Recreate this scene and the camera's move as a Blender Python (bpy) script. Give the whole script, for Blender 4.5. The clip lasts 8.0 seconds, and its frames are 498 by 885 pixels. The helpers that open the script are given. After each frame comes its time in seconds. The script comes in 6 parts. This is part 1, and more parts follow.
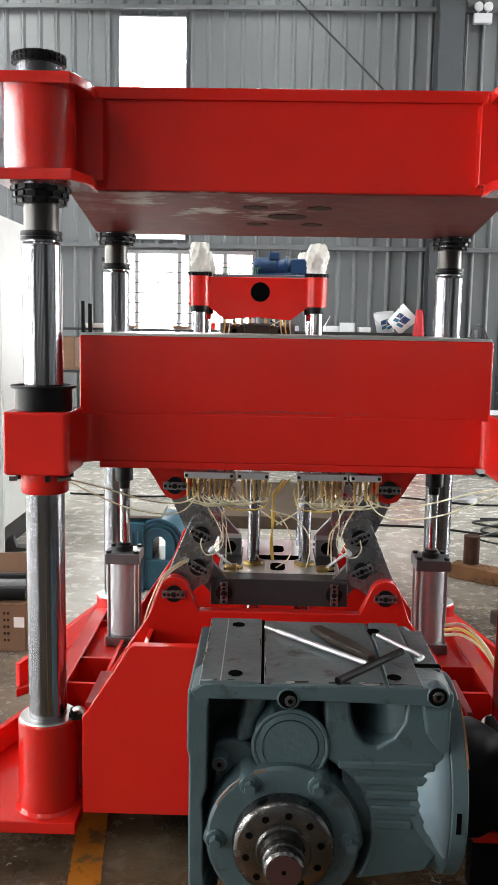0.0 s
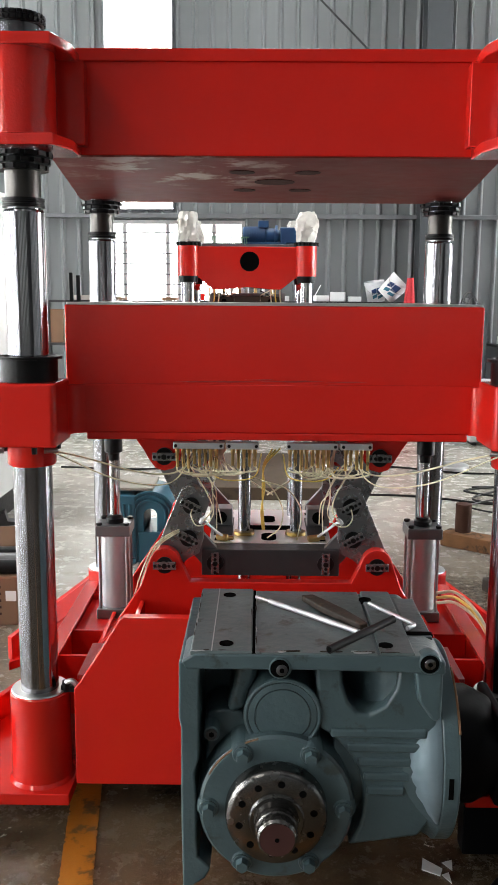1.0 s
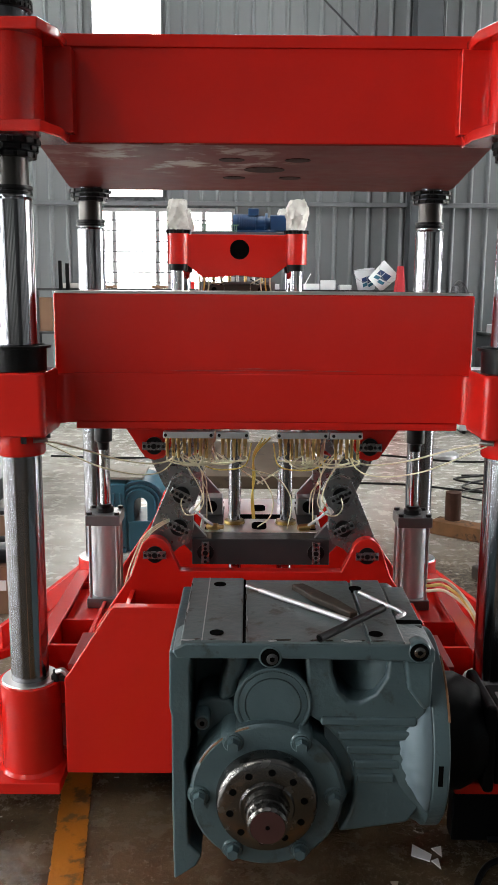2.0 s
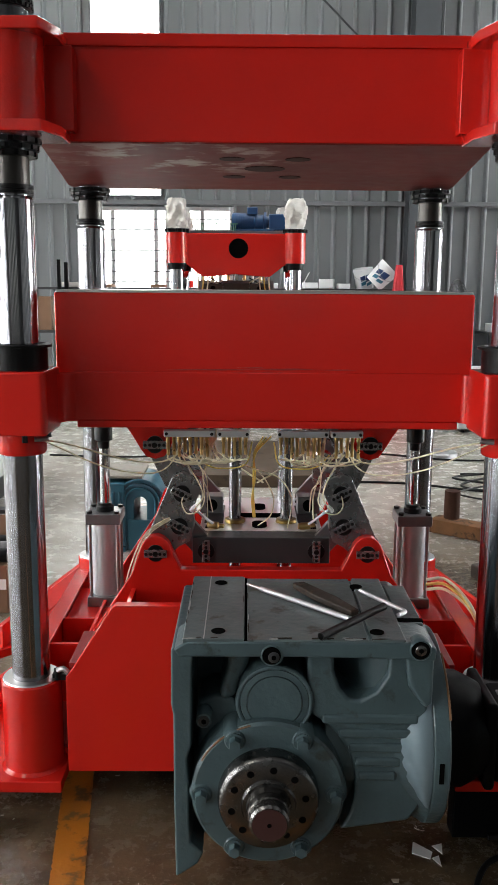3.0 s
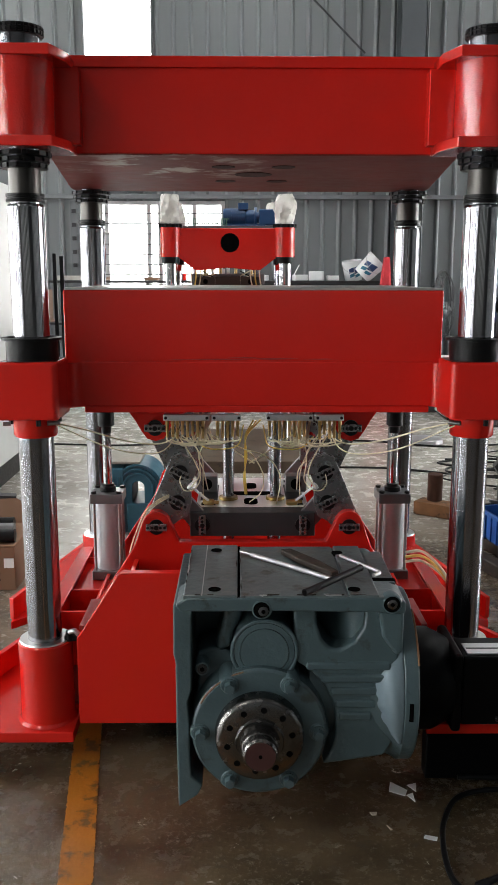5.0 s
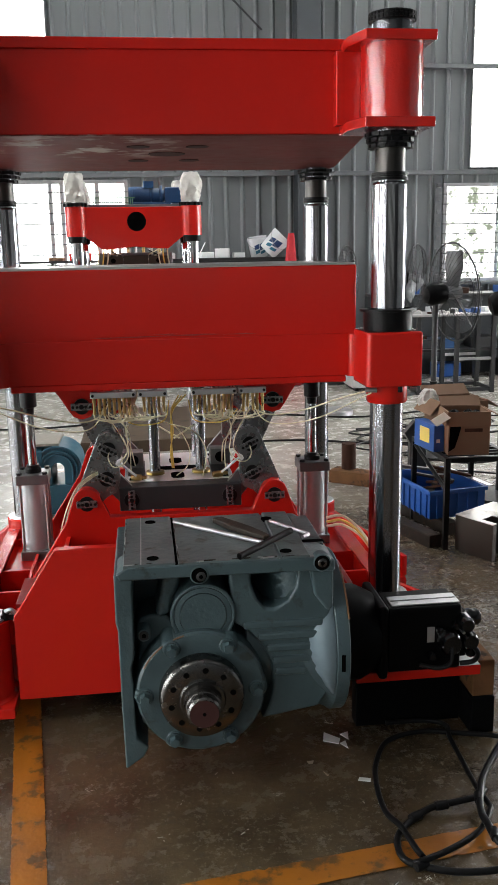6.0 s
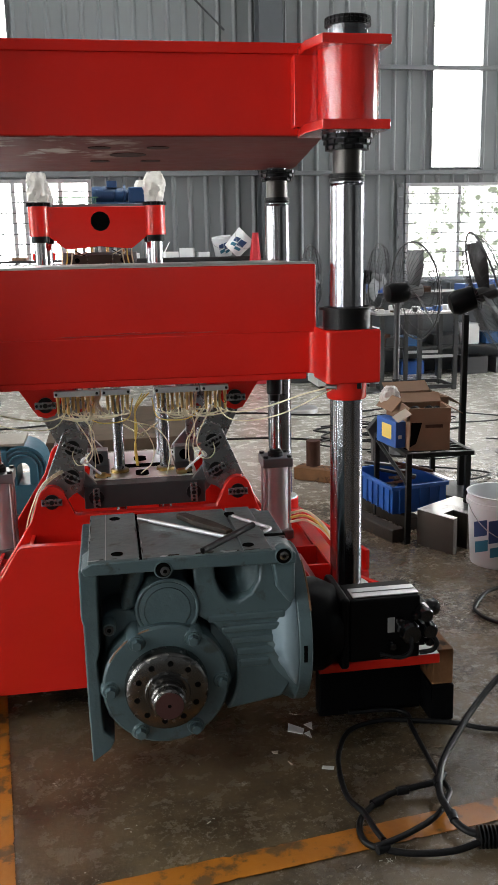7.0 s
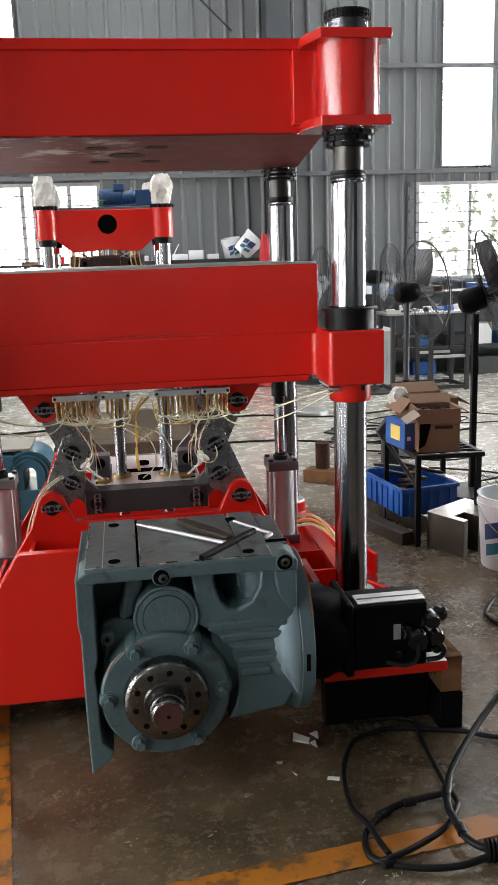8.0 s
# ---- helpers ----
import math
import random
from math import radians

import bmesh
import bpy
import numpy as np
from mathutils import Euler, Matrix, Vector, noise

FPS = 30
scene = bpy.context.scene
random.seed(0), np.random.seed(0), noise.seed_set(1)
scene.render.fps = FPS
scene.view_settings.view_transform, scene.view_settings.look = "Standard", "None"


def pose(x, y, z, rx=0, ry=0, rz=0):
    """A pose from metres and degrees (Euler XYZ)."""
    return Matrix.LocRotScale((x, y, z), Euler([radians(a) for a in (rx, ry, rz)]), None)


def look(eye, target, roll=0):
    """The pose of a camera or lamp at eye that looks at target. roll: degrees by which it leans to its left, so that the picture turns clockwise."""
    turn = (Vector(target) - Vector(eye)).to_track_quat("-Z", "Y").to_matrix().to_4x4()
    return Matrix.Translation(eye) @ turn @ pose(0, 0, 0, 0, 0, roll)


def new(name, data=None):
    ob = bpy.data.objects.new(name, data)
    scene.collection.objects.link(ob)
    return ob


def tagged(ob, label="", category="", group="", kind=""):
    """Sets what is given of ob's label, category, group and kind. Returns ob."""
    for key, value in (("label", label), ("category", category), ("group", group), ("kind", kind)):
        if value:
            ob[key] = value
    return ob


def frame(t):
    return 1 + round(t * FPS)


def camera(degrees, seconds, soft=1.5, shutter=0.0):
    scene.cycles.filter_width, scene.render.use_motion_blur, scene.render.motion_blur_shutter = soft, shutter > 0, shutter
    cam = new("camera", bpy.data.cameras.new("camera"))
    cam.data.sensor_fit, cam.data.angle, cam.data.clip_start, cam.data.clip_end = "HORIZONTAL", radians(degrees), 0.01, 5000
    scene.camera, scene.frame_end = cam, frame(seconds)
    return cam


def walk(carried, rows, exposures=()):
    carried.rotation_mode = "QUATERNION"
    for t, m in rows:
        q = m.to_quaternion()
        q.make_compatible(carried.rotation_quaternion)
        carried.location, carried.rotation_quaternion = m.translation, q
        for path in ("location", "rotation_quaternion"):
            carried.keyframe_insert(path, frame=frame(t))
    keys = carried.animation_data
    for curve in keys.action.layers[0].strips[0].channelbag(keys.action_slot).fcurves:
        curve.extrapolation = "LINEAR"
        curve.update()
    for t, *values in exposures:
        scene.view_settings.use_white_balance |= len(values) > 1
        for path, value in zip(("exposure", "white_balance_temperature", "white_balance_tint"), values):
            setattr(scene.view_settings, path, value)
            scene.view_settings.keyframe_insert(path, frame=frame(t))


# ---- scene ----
cam = camera(32.2, 8.0)
PATH = [
    (0, (0.206, 0.048, 1.553), (0.166, 2.03, 1.291), 1.0),
    (0.5, (0.21, 0.059, 1.546), (0.178, 2.038, 1.258), 0.7),
    (1, (0.214, 0.073, 1.542), (0.193, 2.046, 1.216), 0.4),
    (1.5, (0.215, 0.077, 1.543), (0.208, 2.047, 1.196), 0.4),
    (3, (0.207, 0.073, 1.544), (0.213, 2.042, 1.189), 0.4),
    (3.5, (0.183, 0.044, 1.554), (0.184, 2.012, 1.197), 0.4),
    (4, (0.174, -0.003, 1.566), (0.182, 1.964, 1.207), 0.5),
    (5.3, (0.216, -0.232, 1.565), (0.255, 1.728, 1.17), -0.4),
    (5.5, (0.174, -0.244, 1.565), (0.299, 1.709, 1.153), -0.5),
    (6, (0.148, -0.286, 1.565), (0.379, 1.654, 1.139), -1.1),
    (6.5, (0.148, -0.324, 1.563), (0.437, 1.608, 1.136), -1.0),
    (7, (0.158, -0.335, 1.566), (0.463, 1.594, 1.137), -1.2),
    (7.5, (0.175, -0.328, 1.566), (0.487, 1.601, 1.138), -1.5),
    (8, (0.208, -0.288, 1.559), (0.48, 1.648, 1.135), -1.9),
]
EXPOSURE = [(0, 0.17), (0.5, 0.18), (1, 0.13), (1.5, 0.01), (3, -0.19), (3.5, -0.24), (4, -0.27), (5.5, -0.29), (6, -0.27), (6.5, -0.33), (7, -0.18), (7.5, -0.05), (8, 0.05)]
walk(cam, [(t, look(eye, target, roll)) for t, eye, target, roll in PATH], [(t, stops, 6680, 9) for t, stops in EXPOSURE])

# ---- world and light ----
world = bpy.data.worlds.new("daylight")
scene.world = world
world.use_nodes = True
wn = world.node_tree.nodes
sky = wn.new("ShaderNodeTexSky")
sky.sky_type, sky.sun_disc, sky.sun_elevation, sky.sun_rotation = "NISHITA", False, radians(50), radians(20)
world.node_tree.links.new(sky.outputs[0], wn["Background"].inputs[0])
wn["Background"].inputs[1].default_value = 0.12

WALL_Y, LEFT_X, RIGHT_X, FRONT_Y, ROOF_Z = 11.0, -7.0, 11.0, -9.0, 6.6


def window_light(name, eye, target, w, h, watts, tint=(1, 1, 1)):
    data = bpy.data.lights.new(name, "AREA")
    data.shape, data.size, data.size_y, data.energy, data.color = "RECTANGLE", w, h, watts, tint
    ob = new(name, data)
    ob.matrix_world = look(eye, target)
    return ob


SIDE_WINDOWS = (-7.6, -5.6, -3.6, -1.6, 0.4, 2.4, 4.4, 6.4, 8.4)
for k in SIDE_WINDOWS:
    window_light("window_light", (LEFT_X - 0.12, k + 0.6, 2.1), (0, k + 0.6, 2.1), 1.2, 3.8, 450 if k > 2 else 480, (0.95, 0.98, 1))
    window_light("window_light", (RIGHT_X + 0.12, k + 0.6, 2.1), (0, k + 0.6, 2.1), 1.2, 3.8, 1000 if k > 4 else 14, (0.95, 0.98, 1))
# Lamps added in the unseen front wall to stripe the columns
FRONT_LAMPS = (-4.2, -2.6, -0.9, 0.8, 2.5, 4.1)
for k in FRONT_LAMPS:
    window_light("window_light", (k + 0.3, FRONT_Y - 0.12, 2.0), (k + 0.3, 0, 2.0), 0.6, 1.6, 1.5)
# Roof lamps added to brighten the floor and fronts; no such source is known
ROOF_STRIPS = (-4.0, 0.5, 5.0)
for k in ROOF_STRIPS:
    window_light("roof_fill", (k, 7.0, ROOF_Z + 0.1), (k, 7.0001, 0), 1.0, 6.0, 380 if k < 0 else 150 if k < 3 else 215, (0.97, 0.99, 1))
    window_light("roof_fill", (k, -3.0, ROOF_Z + 0.1), (k, -2.9999, 0), 1.0, 5.0, 200 if k < 0 else 20, (1, 0.99, 0.96))

# ---- materials ----


def material(name, base, rough=0.5, metal=0.0, vary=0.12, scale=8.0, bump=0.0, bump_scale=60.0, stain=None, stain_at=0.62,
             stain_scale=3.0, coat=0.0, rough_vary=0.1, spec=0.5, bump_detail=5, stain_round=None):
    m = bpy.data.materials.new(name)
    m.use_nodes = True
    n, l = m.node_tree.nodes, m.node_tree.links
    p = n["Principled BSDF"]
    p.inputs["Metallic"].default_value = metal
    p.inputs["Specular IOR Level"].default_value = spec
    p.inputs["Coat Weight"].default_value = coat
    p.inputs["Coat Roughness"].default_value = 0.12
    geo = n.new("ShaderNodeNewGeometry")
    big = n.new("ShaderNodeTexNoise")
    big.inputs["Scale"].default_value, big.inputs["Detail"].default_value = scale, 6
    l.new(geo.outputs["Position"], big.inputs["Vector"])
    mix = n.new("ShaderNodeMix")
    mix.data_type = "RGBA"
    mix.inputs[6].default_value = (*[c * (1 - vary) for c in base], 1)
    mix.inputs[7].default_value = (*[min(1, c * (1 + vary)) for c in base], 1)
    l.new(big.outputs[0], mix.inputs[0])
    out = mix.outputs[2]
    if stain:
        sn = n.new("ShaderNodeTexNoise")
        sn.inputs["Scale"].default_value, sn.inputs["Detail"].default_value, sn.inputs["Roughness"].default_value = stain_scale, 9, 0.65
        l.new(geo.outputs["Position"], sn.inputs["Vector"])
        ramp = n.new("ShaderNodeValToRGB")
        ramp.color_ramp.elements[0].position, ramp.color_ramp.elements[1].position = stain_at, stain_at + 0.08
        l.new(sn.outputs[0], ramp.inputs[0])
        sm = n.new("ShaderNodeMix")
        sm.data_type = "RGBA"
        sm.inputs[7].default_value = (*stain, 1)
        amount = ramp.outputs[0]
        if stain_round:
            # stains gather round one place: (x, y, z, inner radius, outer radius)
            dist = n.new("ShaderNodeVectorMath")
            dist.operation = "DISTANCE"
            dist.inputs[1].default_value = stain_round[:3]
            l.new(geo.outputs["Position"], dist.inputs[0])
            near = n.new("ShaderNodeMapRange")
            near.inputs[1].default_value, near.inputs[2].default_value = stain_round[3], stain_round[4]
            near.inputs[3].default_value, near.inputs[4].default_value = 1.0, 0.0
            l.new(dist.outputs["Value"], near.inputs[0])
            times = n.new("ShaderNodeMath")
            times.operation = "MULTIPLY"
            l.new(amount, times.inputs[0])
            l.new(near.outputs[0], times.inputs[1])
            amount = times.outputs[0]
        l.new(amount, sm.inputs[0])
        l.new(out, sm.inputs[6])
        out = sm.outputs[2]
    l.new(out, p.inputs["Base Color"])
    rm = n.new("ShaderNodeMapRange")
    rm.inputs[3].default_value, rm.inputs[4].default_value = max(0.02, rough - rough_vary), min(1, rough + rough_vary)
    rn = n.new("ShaderNodeTexNoise")
    rn.inputs["Scale"].default_value, rn.inputs["Detail"].default_value = scale * 4, 4
    l.new(geo.outputs["Position"], rn.inputs["Vector"])
    l.new(rn.outputs[0], rm.inputs[0])
    l.new(rm.outputs[0], p.inputs["Roughness"])
    if bump:
        bn = n.new("ShaderNodeTexNoise")
        bn.inputs["Scale"].default_value, bn.inputs["Detail"].default_value = bump_scale, bump_detail
        l.new(geo.outputs["Position"], bn.inputs["Vector"])
        b = n.new("ShaderNodeBump")
        b.inputs["Strength"].default_value, b.inputs["Distance"].default_value = bump, 0.004
        l.new(bn.outputs[0], b.inputs["Height"])
        l.new(b.outputs[0], p.inputs["Normal"])
    return m


def glow(name, base, strength, leaves=None):
    m = bpy.data.materials.new(name)
    m.use_nodes = True
    n, l = m.node_tree.nodes, m.node_tree.links
    n.remove(n["Principled BSDF"])
    e = n.new("ShaderNodeEmission")
    e.inputs[0].default_value, e.inputs[1].default_value = (*base, 1), strength
    if leaves:
        geo = n.new("ShaderNodeNewGeometry")
        t = n.new("ShaderNodeTexNoise")
        t.inputs["Scale"].default_value, t.inputs["Detail"].default_value, t.inputs["Roughness"].default_value = 5.0, 12, 0.72
        l.new(geo.outputs["Position"], t.inputs["Vector"])
        r = n.new("ShaderNodeValToRGB")
        r.color_ramp.elements[0].position, r.color_ramp.elements[1].position = 0.435, 0.545
        r.color_ramp.elements[0].color, r.color_ramp.elements[1].color = (0, 0, 0, 1), (1, 1, 1, 1)
        l.new(t.outputs[0], r.inputs[0])
        # trees stand only on one side
        sep = n.new("ShaderNodeSeparateXYZ")
        l.new(geo.outputs["Position"], sep.inputs[0])
        east = n.new("ShaderNodeMapRange")
        east.inputs[1].default_value, east.inputs[2].default_value = 2.0, 5.0
        l.new(sep.outputs[0], east.inputs[0])
        low = n.new("ShaderNodeMapRange")
        low.inputs[1].default_value, low.inputs[2].default_value = 3.4, 2.6
        l.new(sep.outputs[2], low.inputs[0])
        times = n.new("ShaderNodeMath")
        times.operation = "MULTIPLY"
        l.new(east.outputs[0], times.inputs[0])
        l.new(low.outputs[0], times.inputs[1])
        both = n.new("ShaderNodeMath")
        both.operation = "MULTIPLY"
        l.new(r.outputs[0], both.inputs[0])
        l.new(times.outputs[0], both.inputs[1])
        mix = n.new("ShaderNodeMix")
        mix.data_type = "RGBA"
        mix.inputs[6].default_value, mix.inputs[7].default_value = (*base, 1), (*leaves, 1)
        l.new(both.outputs[0], mix.inputs[0])
        l.new(mix.outputs[2], e.inputs[0])
    l.new(e.outputs[0], n["Material Output"].inputs[0])
    return m


RED = material("red_paint", (0.56, 0.015, 0.010), 0.17, vary=0.08, scale=5, bump=0.05, bump_scale=60, bump_detail=1.5, spec=0.42, rough_vary=0.05)
RED_PEEL = material("red_orange_peel_paint", (0.56, 0.015, 0.010), 0.08, vary=0.08, scale=5, bump=0.20, bump_scale=150, bump_detail=1.5, spec=0.6, rough_vary=0.05, coat=0.8)
# Shade of the beam's downward faces put into a darker red; scuffs are wear.
RED_SHADE_SCUFFED = material("red_shade_and_scuffs", (0.150, 0.020, 0.016), 0.56, vary=0.5, scale=4, bump=0.0, spec=0.18,
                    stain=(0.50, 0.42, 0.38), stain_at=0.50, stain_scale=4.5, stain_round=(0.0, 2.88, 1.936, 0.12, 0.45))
# Darker red: shade of recesses put into the colour; also used for smudges
RED_SHADE_SMUDGE = material("red_shade_and_smudge", (0.26, 0.014, 0.012), 0.35, vary=0.1, bump=0.1)
# Near-black red that stands for the shade inside the beam's bores
BORE_SHADE = material("bore_shade_red", (0.03, 0.006, 0.005), 0.6, vary=0.2, spec=0.1)
CHROME = material("hard_chrome", (0.44, 0.44, 0.45), 0.07, 1.0, vary=0.05, rough_vary=0.03)
CHROME_COLUMN = material("ground_chrome", (0.26, 0.26, 0.275), 0.12, 1.0, vary=0.04, rough_vary=0.01)
_n, _l = CHROME_COLUMN.node_tree.nodes, CHROME_COLUMN.node_tree.links
_t = _n.new("ShaderNodeTangent")
_t.direction_type, _t.axis = "RADIAL", "Z"
_l.new(_t.outputs[0], _n["Principled BSDF"].inputs["Tangent"])
_n["Principled BSDF"].inputs["Anisotropic"].default_value = 0.96
_n["Principled BSDF"].inputs["Anisotropic Rotation"].default_value = 0.25
STEEL = material("machined_steel", (0.34, 0.335, 0.33), 0.34, 1.0, vary=0.2, scale=14, bump=0.1, bump_scale=90)
# Base darkened to imitate dark reflections; the stain is oil
STEEL_DIMMED_OILY = material("dimmed_oily_turned_steel", (0.15, 0.145, 0.14), 0.26, 1.0, vary=0.25, scale=9, rough_vary=0.06, stain=(0.05, 0.04, 0.034), stain_at=0.62, stain_scale=9)
LINK_STEEL = material("milled_link_steel", (0.22, 0.22, 0.225), 0.28, 0.8, vary=0.2, scale=10, bump=0.08)
OIL_PLATE = material("oily_brown_plate", (0.085, 0.062, 0.044), 0.8, 0.0, spec=0.12, vary=0.35, scale=5, bump=0.1, stain=(0.05, 0.038, 0.03), stain_at=0.56, stain_scale=6)
BLOCK_STEEL = material("brown_grey_steel", (0.055, 0.046, 0.037), 0.42, 0.5, vary=0.2, scale=7, bump=0.06)
NECK = material("oiled_neck_steel", (0.07, 0.066, 0.062), 0.34, 1.0, vary=0.15, scale=8)
BLACK_GLOSS = material("glossy_black_plastic", (0.004, 0.004, 0.0045), 0.18, vary=0.2, spec=0.5)
STEEL_DARK = material("dark_steel", (0.035, 0.035, 0.037), 0.45, 0.4, vary=0.25, scale=12, bump=0.15)
STEEL_GREY = material("grey_steel_plate", (0.17, 0.17, 0.175), 0.38, 0.75, vary=0.18, scale=12, bump=0.12)
STEEL_TOP = material("ground_steel_top", (0.60, 0.59, 0.58), 0.36, 1.0, vary=0.25, scale=5, stain=(0.36, 0.34, 0.32), stain_at=0.56, stain_scale=5.0, bump=0.1)
BLACK = material("black_oxide", (0.006, 0.006, 0.0065), 0.4, vary=0.3, bump=0.1, spec=0.14)
BLACK_PAINT = material("black_motor_paint", (0.003, 0.003, 0.0034), 0.42, vary=0.2, bump=0.1, spec=0.07)
GUNMETAL = material("dull_gunmetal", (0.005, 0.005, 0.0055), 0.40, 0.0, spec=0.16, vary=0.3, scale=20, bump=0.15)
# Flat black painted as the shade inside holes and slots; also ink
HOLE = material("hole_shade_and_ink", (0.003, 0.003, 0.003), 0.9, vary=0.1, spec=0.0)
RUBBER = material("black_rubber", (0.006, 0.006, 0.0065), 0.38, vary=0.3, bump=0.35, bump_scale=45, spec=0.13)
FORGED = material("dark_forged_steel", (0.030, 0.023, 0.018), 0.65, 0.0, spec=0.2, vary=0.4, scale=25, bump=0.4, stain=(0.06, 0.034, 0.022), stain_at=0.56, stain_scale=30)
CAST = material("blue_grey_machine_paint", (0.056, 0.087, 0.096), 0.34, vary=0.28, scale=7, bump=0.35, bump_scale=70,
                stain=(0.032, 0.040, 0.040), stain_at=0.60, stain_scale=11, spec=0.4)
CAST_TOP = material("worn_blue_grey_top", (0.082, 0.107, 0.111), 0.36, vary=0.5, scale=9, bump=0.4, bump_scale=45,
                    stain=(0.030, 0.028, 0.024), stain_at=0.57, stain_scale=16, spec=0.42)
CAST_PALE = material("pale_blue_filler", (0.165, 0.225, 0.26), 0.55, vary=0.08, bump=0.15)
BRASS = material("brass", (0.55, 0.38, 0.16), 0.3, 1.0, vary=0.2)
OILY_BRASS = material("oily_dark_brass", (0.20, 0.13, 0.04), 0.4, 0.8, vary=0.4, scale=30)
NYLON = material("clear_nylon_hose", (0.74, 0.69, 0.50), 0.3, vary=0.12)
YELLOW_HOSE = material("yellow_hose", (0.75, 0.55, 0.12), 0.35, vary=0.1)
ALU = material("aluminium", (0.62, 0.62, 0.63), 0.38, 1.0, vary=0.12)
BRIGHT = material("bright_milled_steel", (0.95, 0.95, 0.95), 0.36, 1.0, vary=0.05, rough_vary=0.05)
ZINC = material("zinc_silver_paint", (0.42, 0.42, 0.43), 0.4, 0.6, vary=0.12)


def concrete():
    """Worn concrete: pale and scuffed, window light put into the far part's colour, with a dark oil-soaked area in
    front of the machine.
    """
    m = bpy.data.materials.new("worn_concrete")
    m.use_nodes = True
    n, l = m.node_tree.nodes, m.node_tree.links
    p = n["Principled BSDF"]
    geo = n.new("ShaderNodeNewGeometry")

    def cloud(scale, detail, rough=0.6):
        t = n.new("ShaderNodeTexNoise")
        t.inputs["Scale"].default_value, t.inputs["Detail"].default_value, t.inputs["Roughness"].default_value = scale, detail, rough
        l.new(geo.outputs["Position"], t.inputs["Vector"])
        return t.outputs[0]

    def ramp(src, lo, hi):
        r = n.new("ShaderNodeMapRange")
        r.interpolation_type = "SMOOTHSTEP"
        r.inputs[1].default_value, r.inputs[2].default_value = lo, hi
        l.new(src, r.inputs[0])
        return r.outputs[0]

    def mix(fac, a, b):
        x = n.new("ShaderNodeMix")
        x.data_type = "RGBA"
        l.new(fac, x.inputs[0])
        for k, c in ((6, a), (7, b)):
            if isinstance(c, tuple):
                x.inputs[k].default_value = (*c, 1)
            else:
                l.new(c, x.inputs[k])
        return x.outputs[2]

    def calc(op, a, b):
        x = n.new("ShaderNodeMath")
        x.operation = op
        for k, c in ((0, a), (1, b)):
            if isinstance(c, (int, float)):
                x.inputs[k].default_value = c
            else:
                l.new(c, x.inputs[k])
        return x.outputs[0]

    sep = n.new("ShaderNodeSeparateXYZ")
    l.new(geo.outputs["Position"], sep.inputs[0])
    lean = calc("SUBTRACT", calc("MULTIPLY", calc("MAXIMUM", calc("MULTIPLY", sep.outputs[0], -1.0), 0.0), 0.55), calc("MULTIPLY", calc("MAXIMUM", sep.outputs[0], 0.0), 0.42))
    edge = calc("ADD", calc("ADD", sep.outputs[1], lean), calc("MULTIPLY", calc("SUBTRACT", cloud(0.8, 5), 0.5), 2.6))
    # Far floor turns paler: window light and glare are put into its colour.
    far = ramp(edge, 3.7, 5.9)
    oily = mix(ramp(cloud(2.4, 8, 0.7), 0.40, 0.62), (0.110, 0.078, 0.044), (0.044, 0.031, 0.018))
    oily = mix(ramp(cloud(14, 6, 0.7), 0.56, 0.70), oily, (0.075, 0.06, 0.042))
    pale = mix(ramp(cloud(1.6, 6, 0.6), 0.34, 0.70), (0.50, 0.475, 0.425), (0.33, 0.305, 0.265))
    pale = mix(ramp(cloud(6, 4, 0.6), 0.46, 0.86), pale, (0.19, 0.17, 0.145))
    oily = mix(calc("MULTIPLY", ramp(cloud(48, 9, 0.8), 0.53, 0.62), ramp(cloud(3.1, 4), 0.30, 0.6)), oily, (0.20, 0.17, 0.13))
    worn = ramp(calc("ADD", sep.outputs[0], calc("MULTIPLY", cloud(1.7, 5), 0.8)), 1.35, 1.75)
    oily = mix(calc("MULTIPLY", ramp(cloud(26, 10, 0.85), 0.50, 0.57), worn), oily, (0.17, 0.15, 0.125))
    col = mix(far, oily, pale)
    col = mix(ramp(cloud(70, 3), 0.70, 0.76), col, (0.30, 0.28, 0.25))
    l.new(col, p.inputs["Base Color"])
    r = n.new("ShaderNodeMapRange")
    r.inputs[3].default_value, r.inputs[4].default_value = 0.03, 0.40
    r.inputs[1].default_value, r.inputs[2].default_value = 0.34, 0.66
    l.new(cloud(9, 9, 0.75), r.inputs[0])
    l.new(r.outputs[0], p.inputs["Roughness"])
    b = n.new("ShaderNodeBump")
    p.inputs["Specular IOR Level"].default_value = 0.5
    b.inputs["Strength"].default_value, b.inputs["Distance"].default_value = 0.58, 0.005
    l.new(cloud(24, 9, 0.72), b.inputs["Height"])
    l.new(b.outputs[0], p.inputs["Normal"])
    return m


CONCRETE = concrete()
GRIT = material("dusty_grit", (0.20, 0.18, 0.15), 0.7, vary=0.3, scale=40)
CHIPS = material("bright_metal_chips", (0.42, 0.39, 0.34), 0.5, 0.1, vary=0.4, scale=60)
ORANGE = material("worn_orange_line_paint", (0.34, 0.116, 0.010), 0.36, vary=0.5, scale=6, bump=0.3,
                  stain=(0.095, 0.048, 0.018), stain_at=0.515, stain_scale=11)
SHEET = material("grey_coated_sheet", (0.145, 0.156, 0.160), 0.36, vary=0.09, scale=1.5, rough_vary=0.08)
WALL_DARK = material("dull_grey_sheet", (0.13, 0.135, 0.14), 0.6, vary=0.1, scale=1.5)
GIRT = material("galvanised_girt", (0.125, 0.132, 0.138), 0.5, 0.2, vary=0.15)
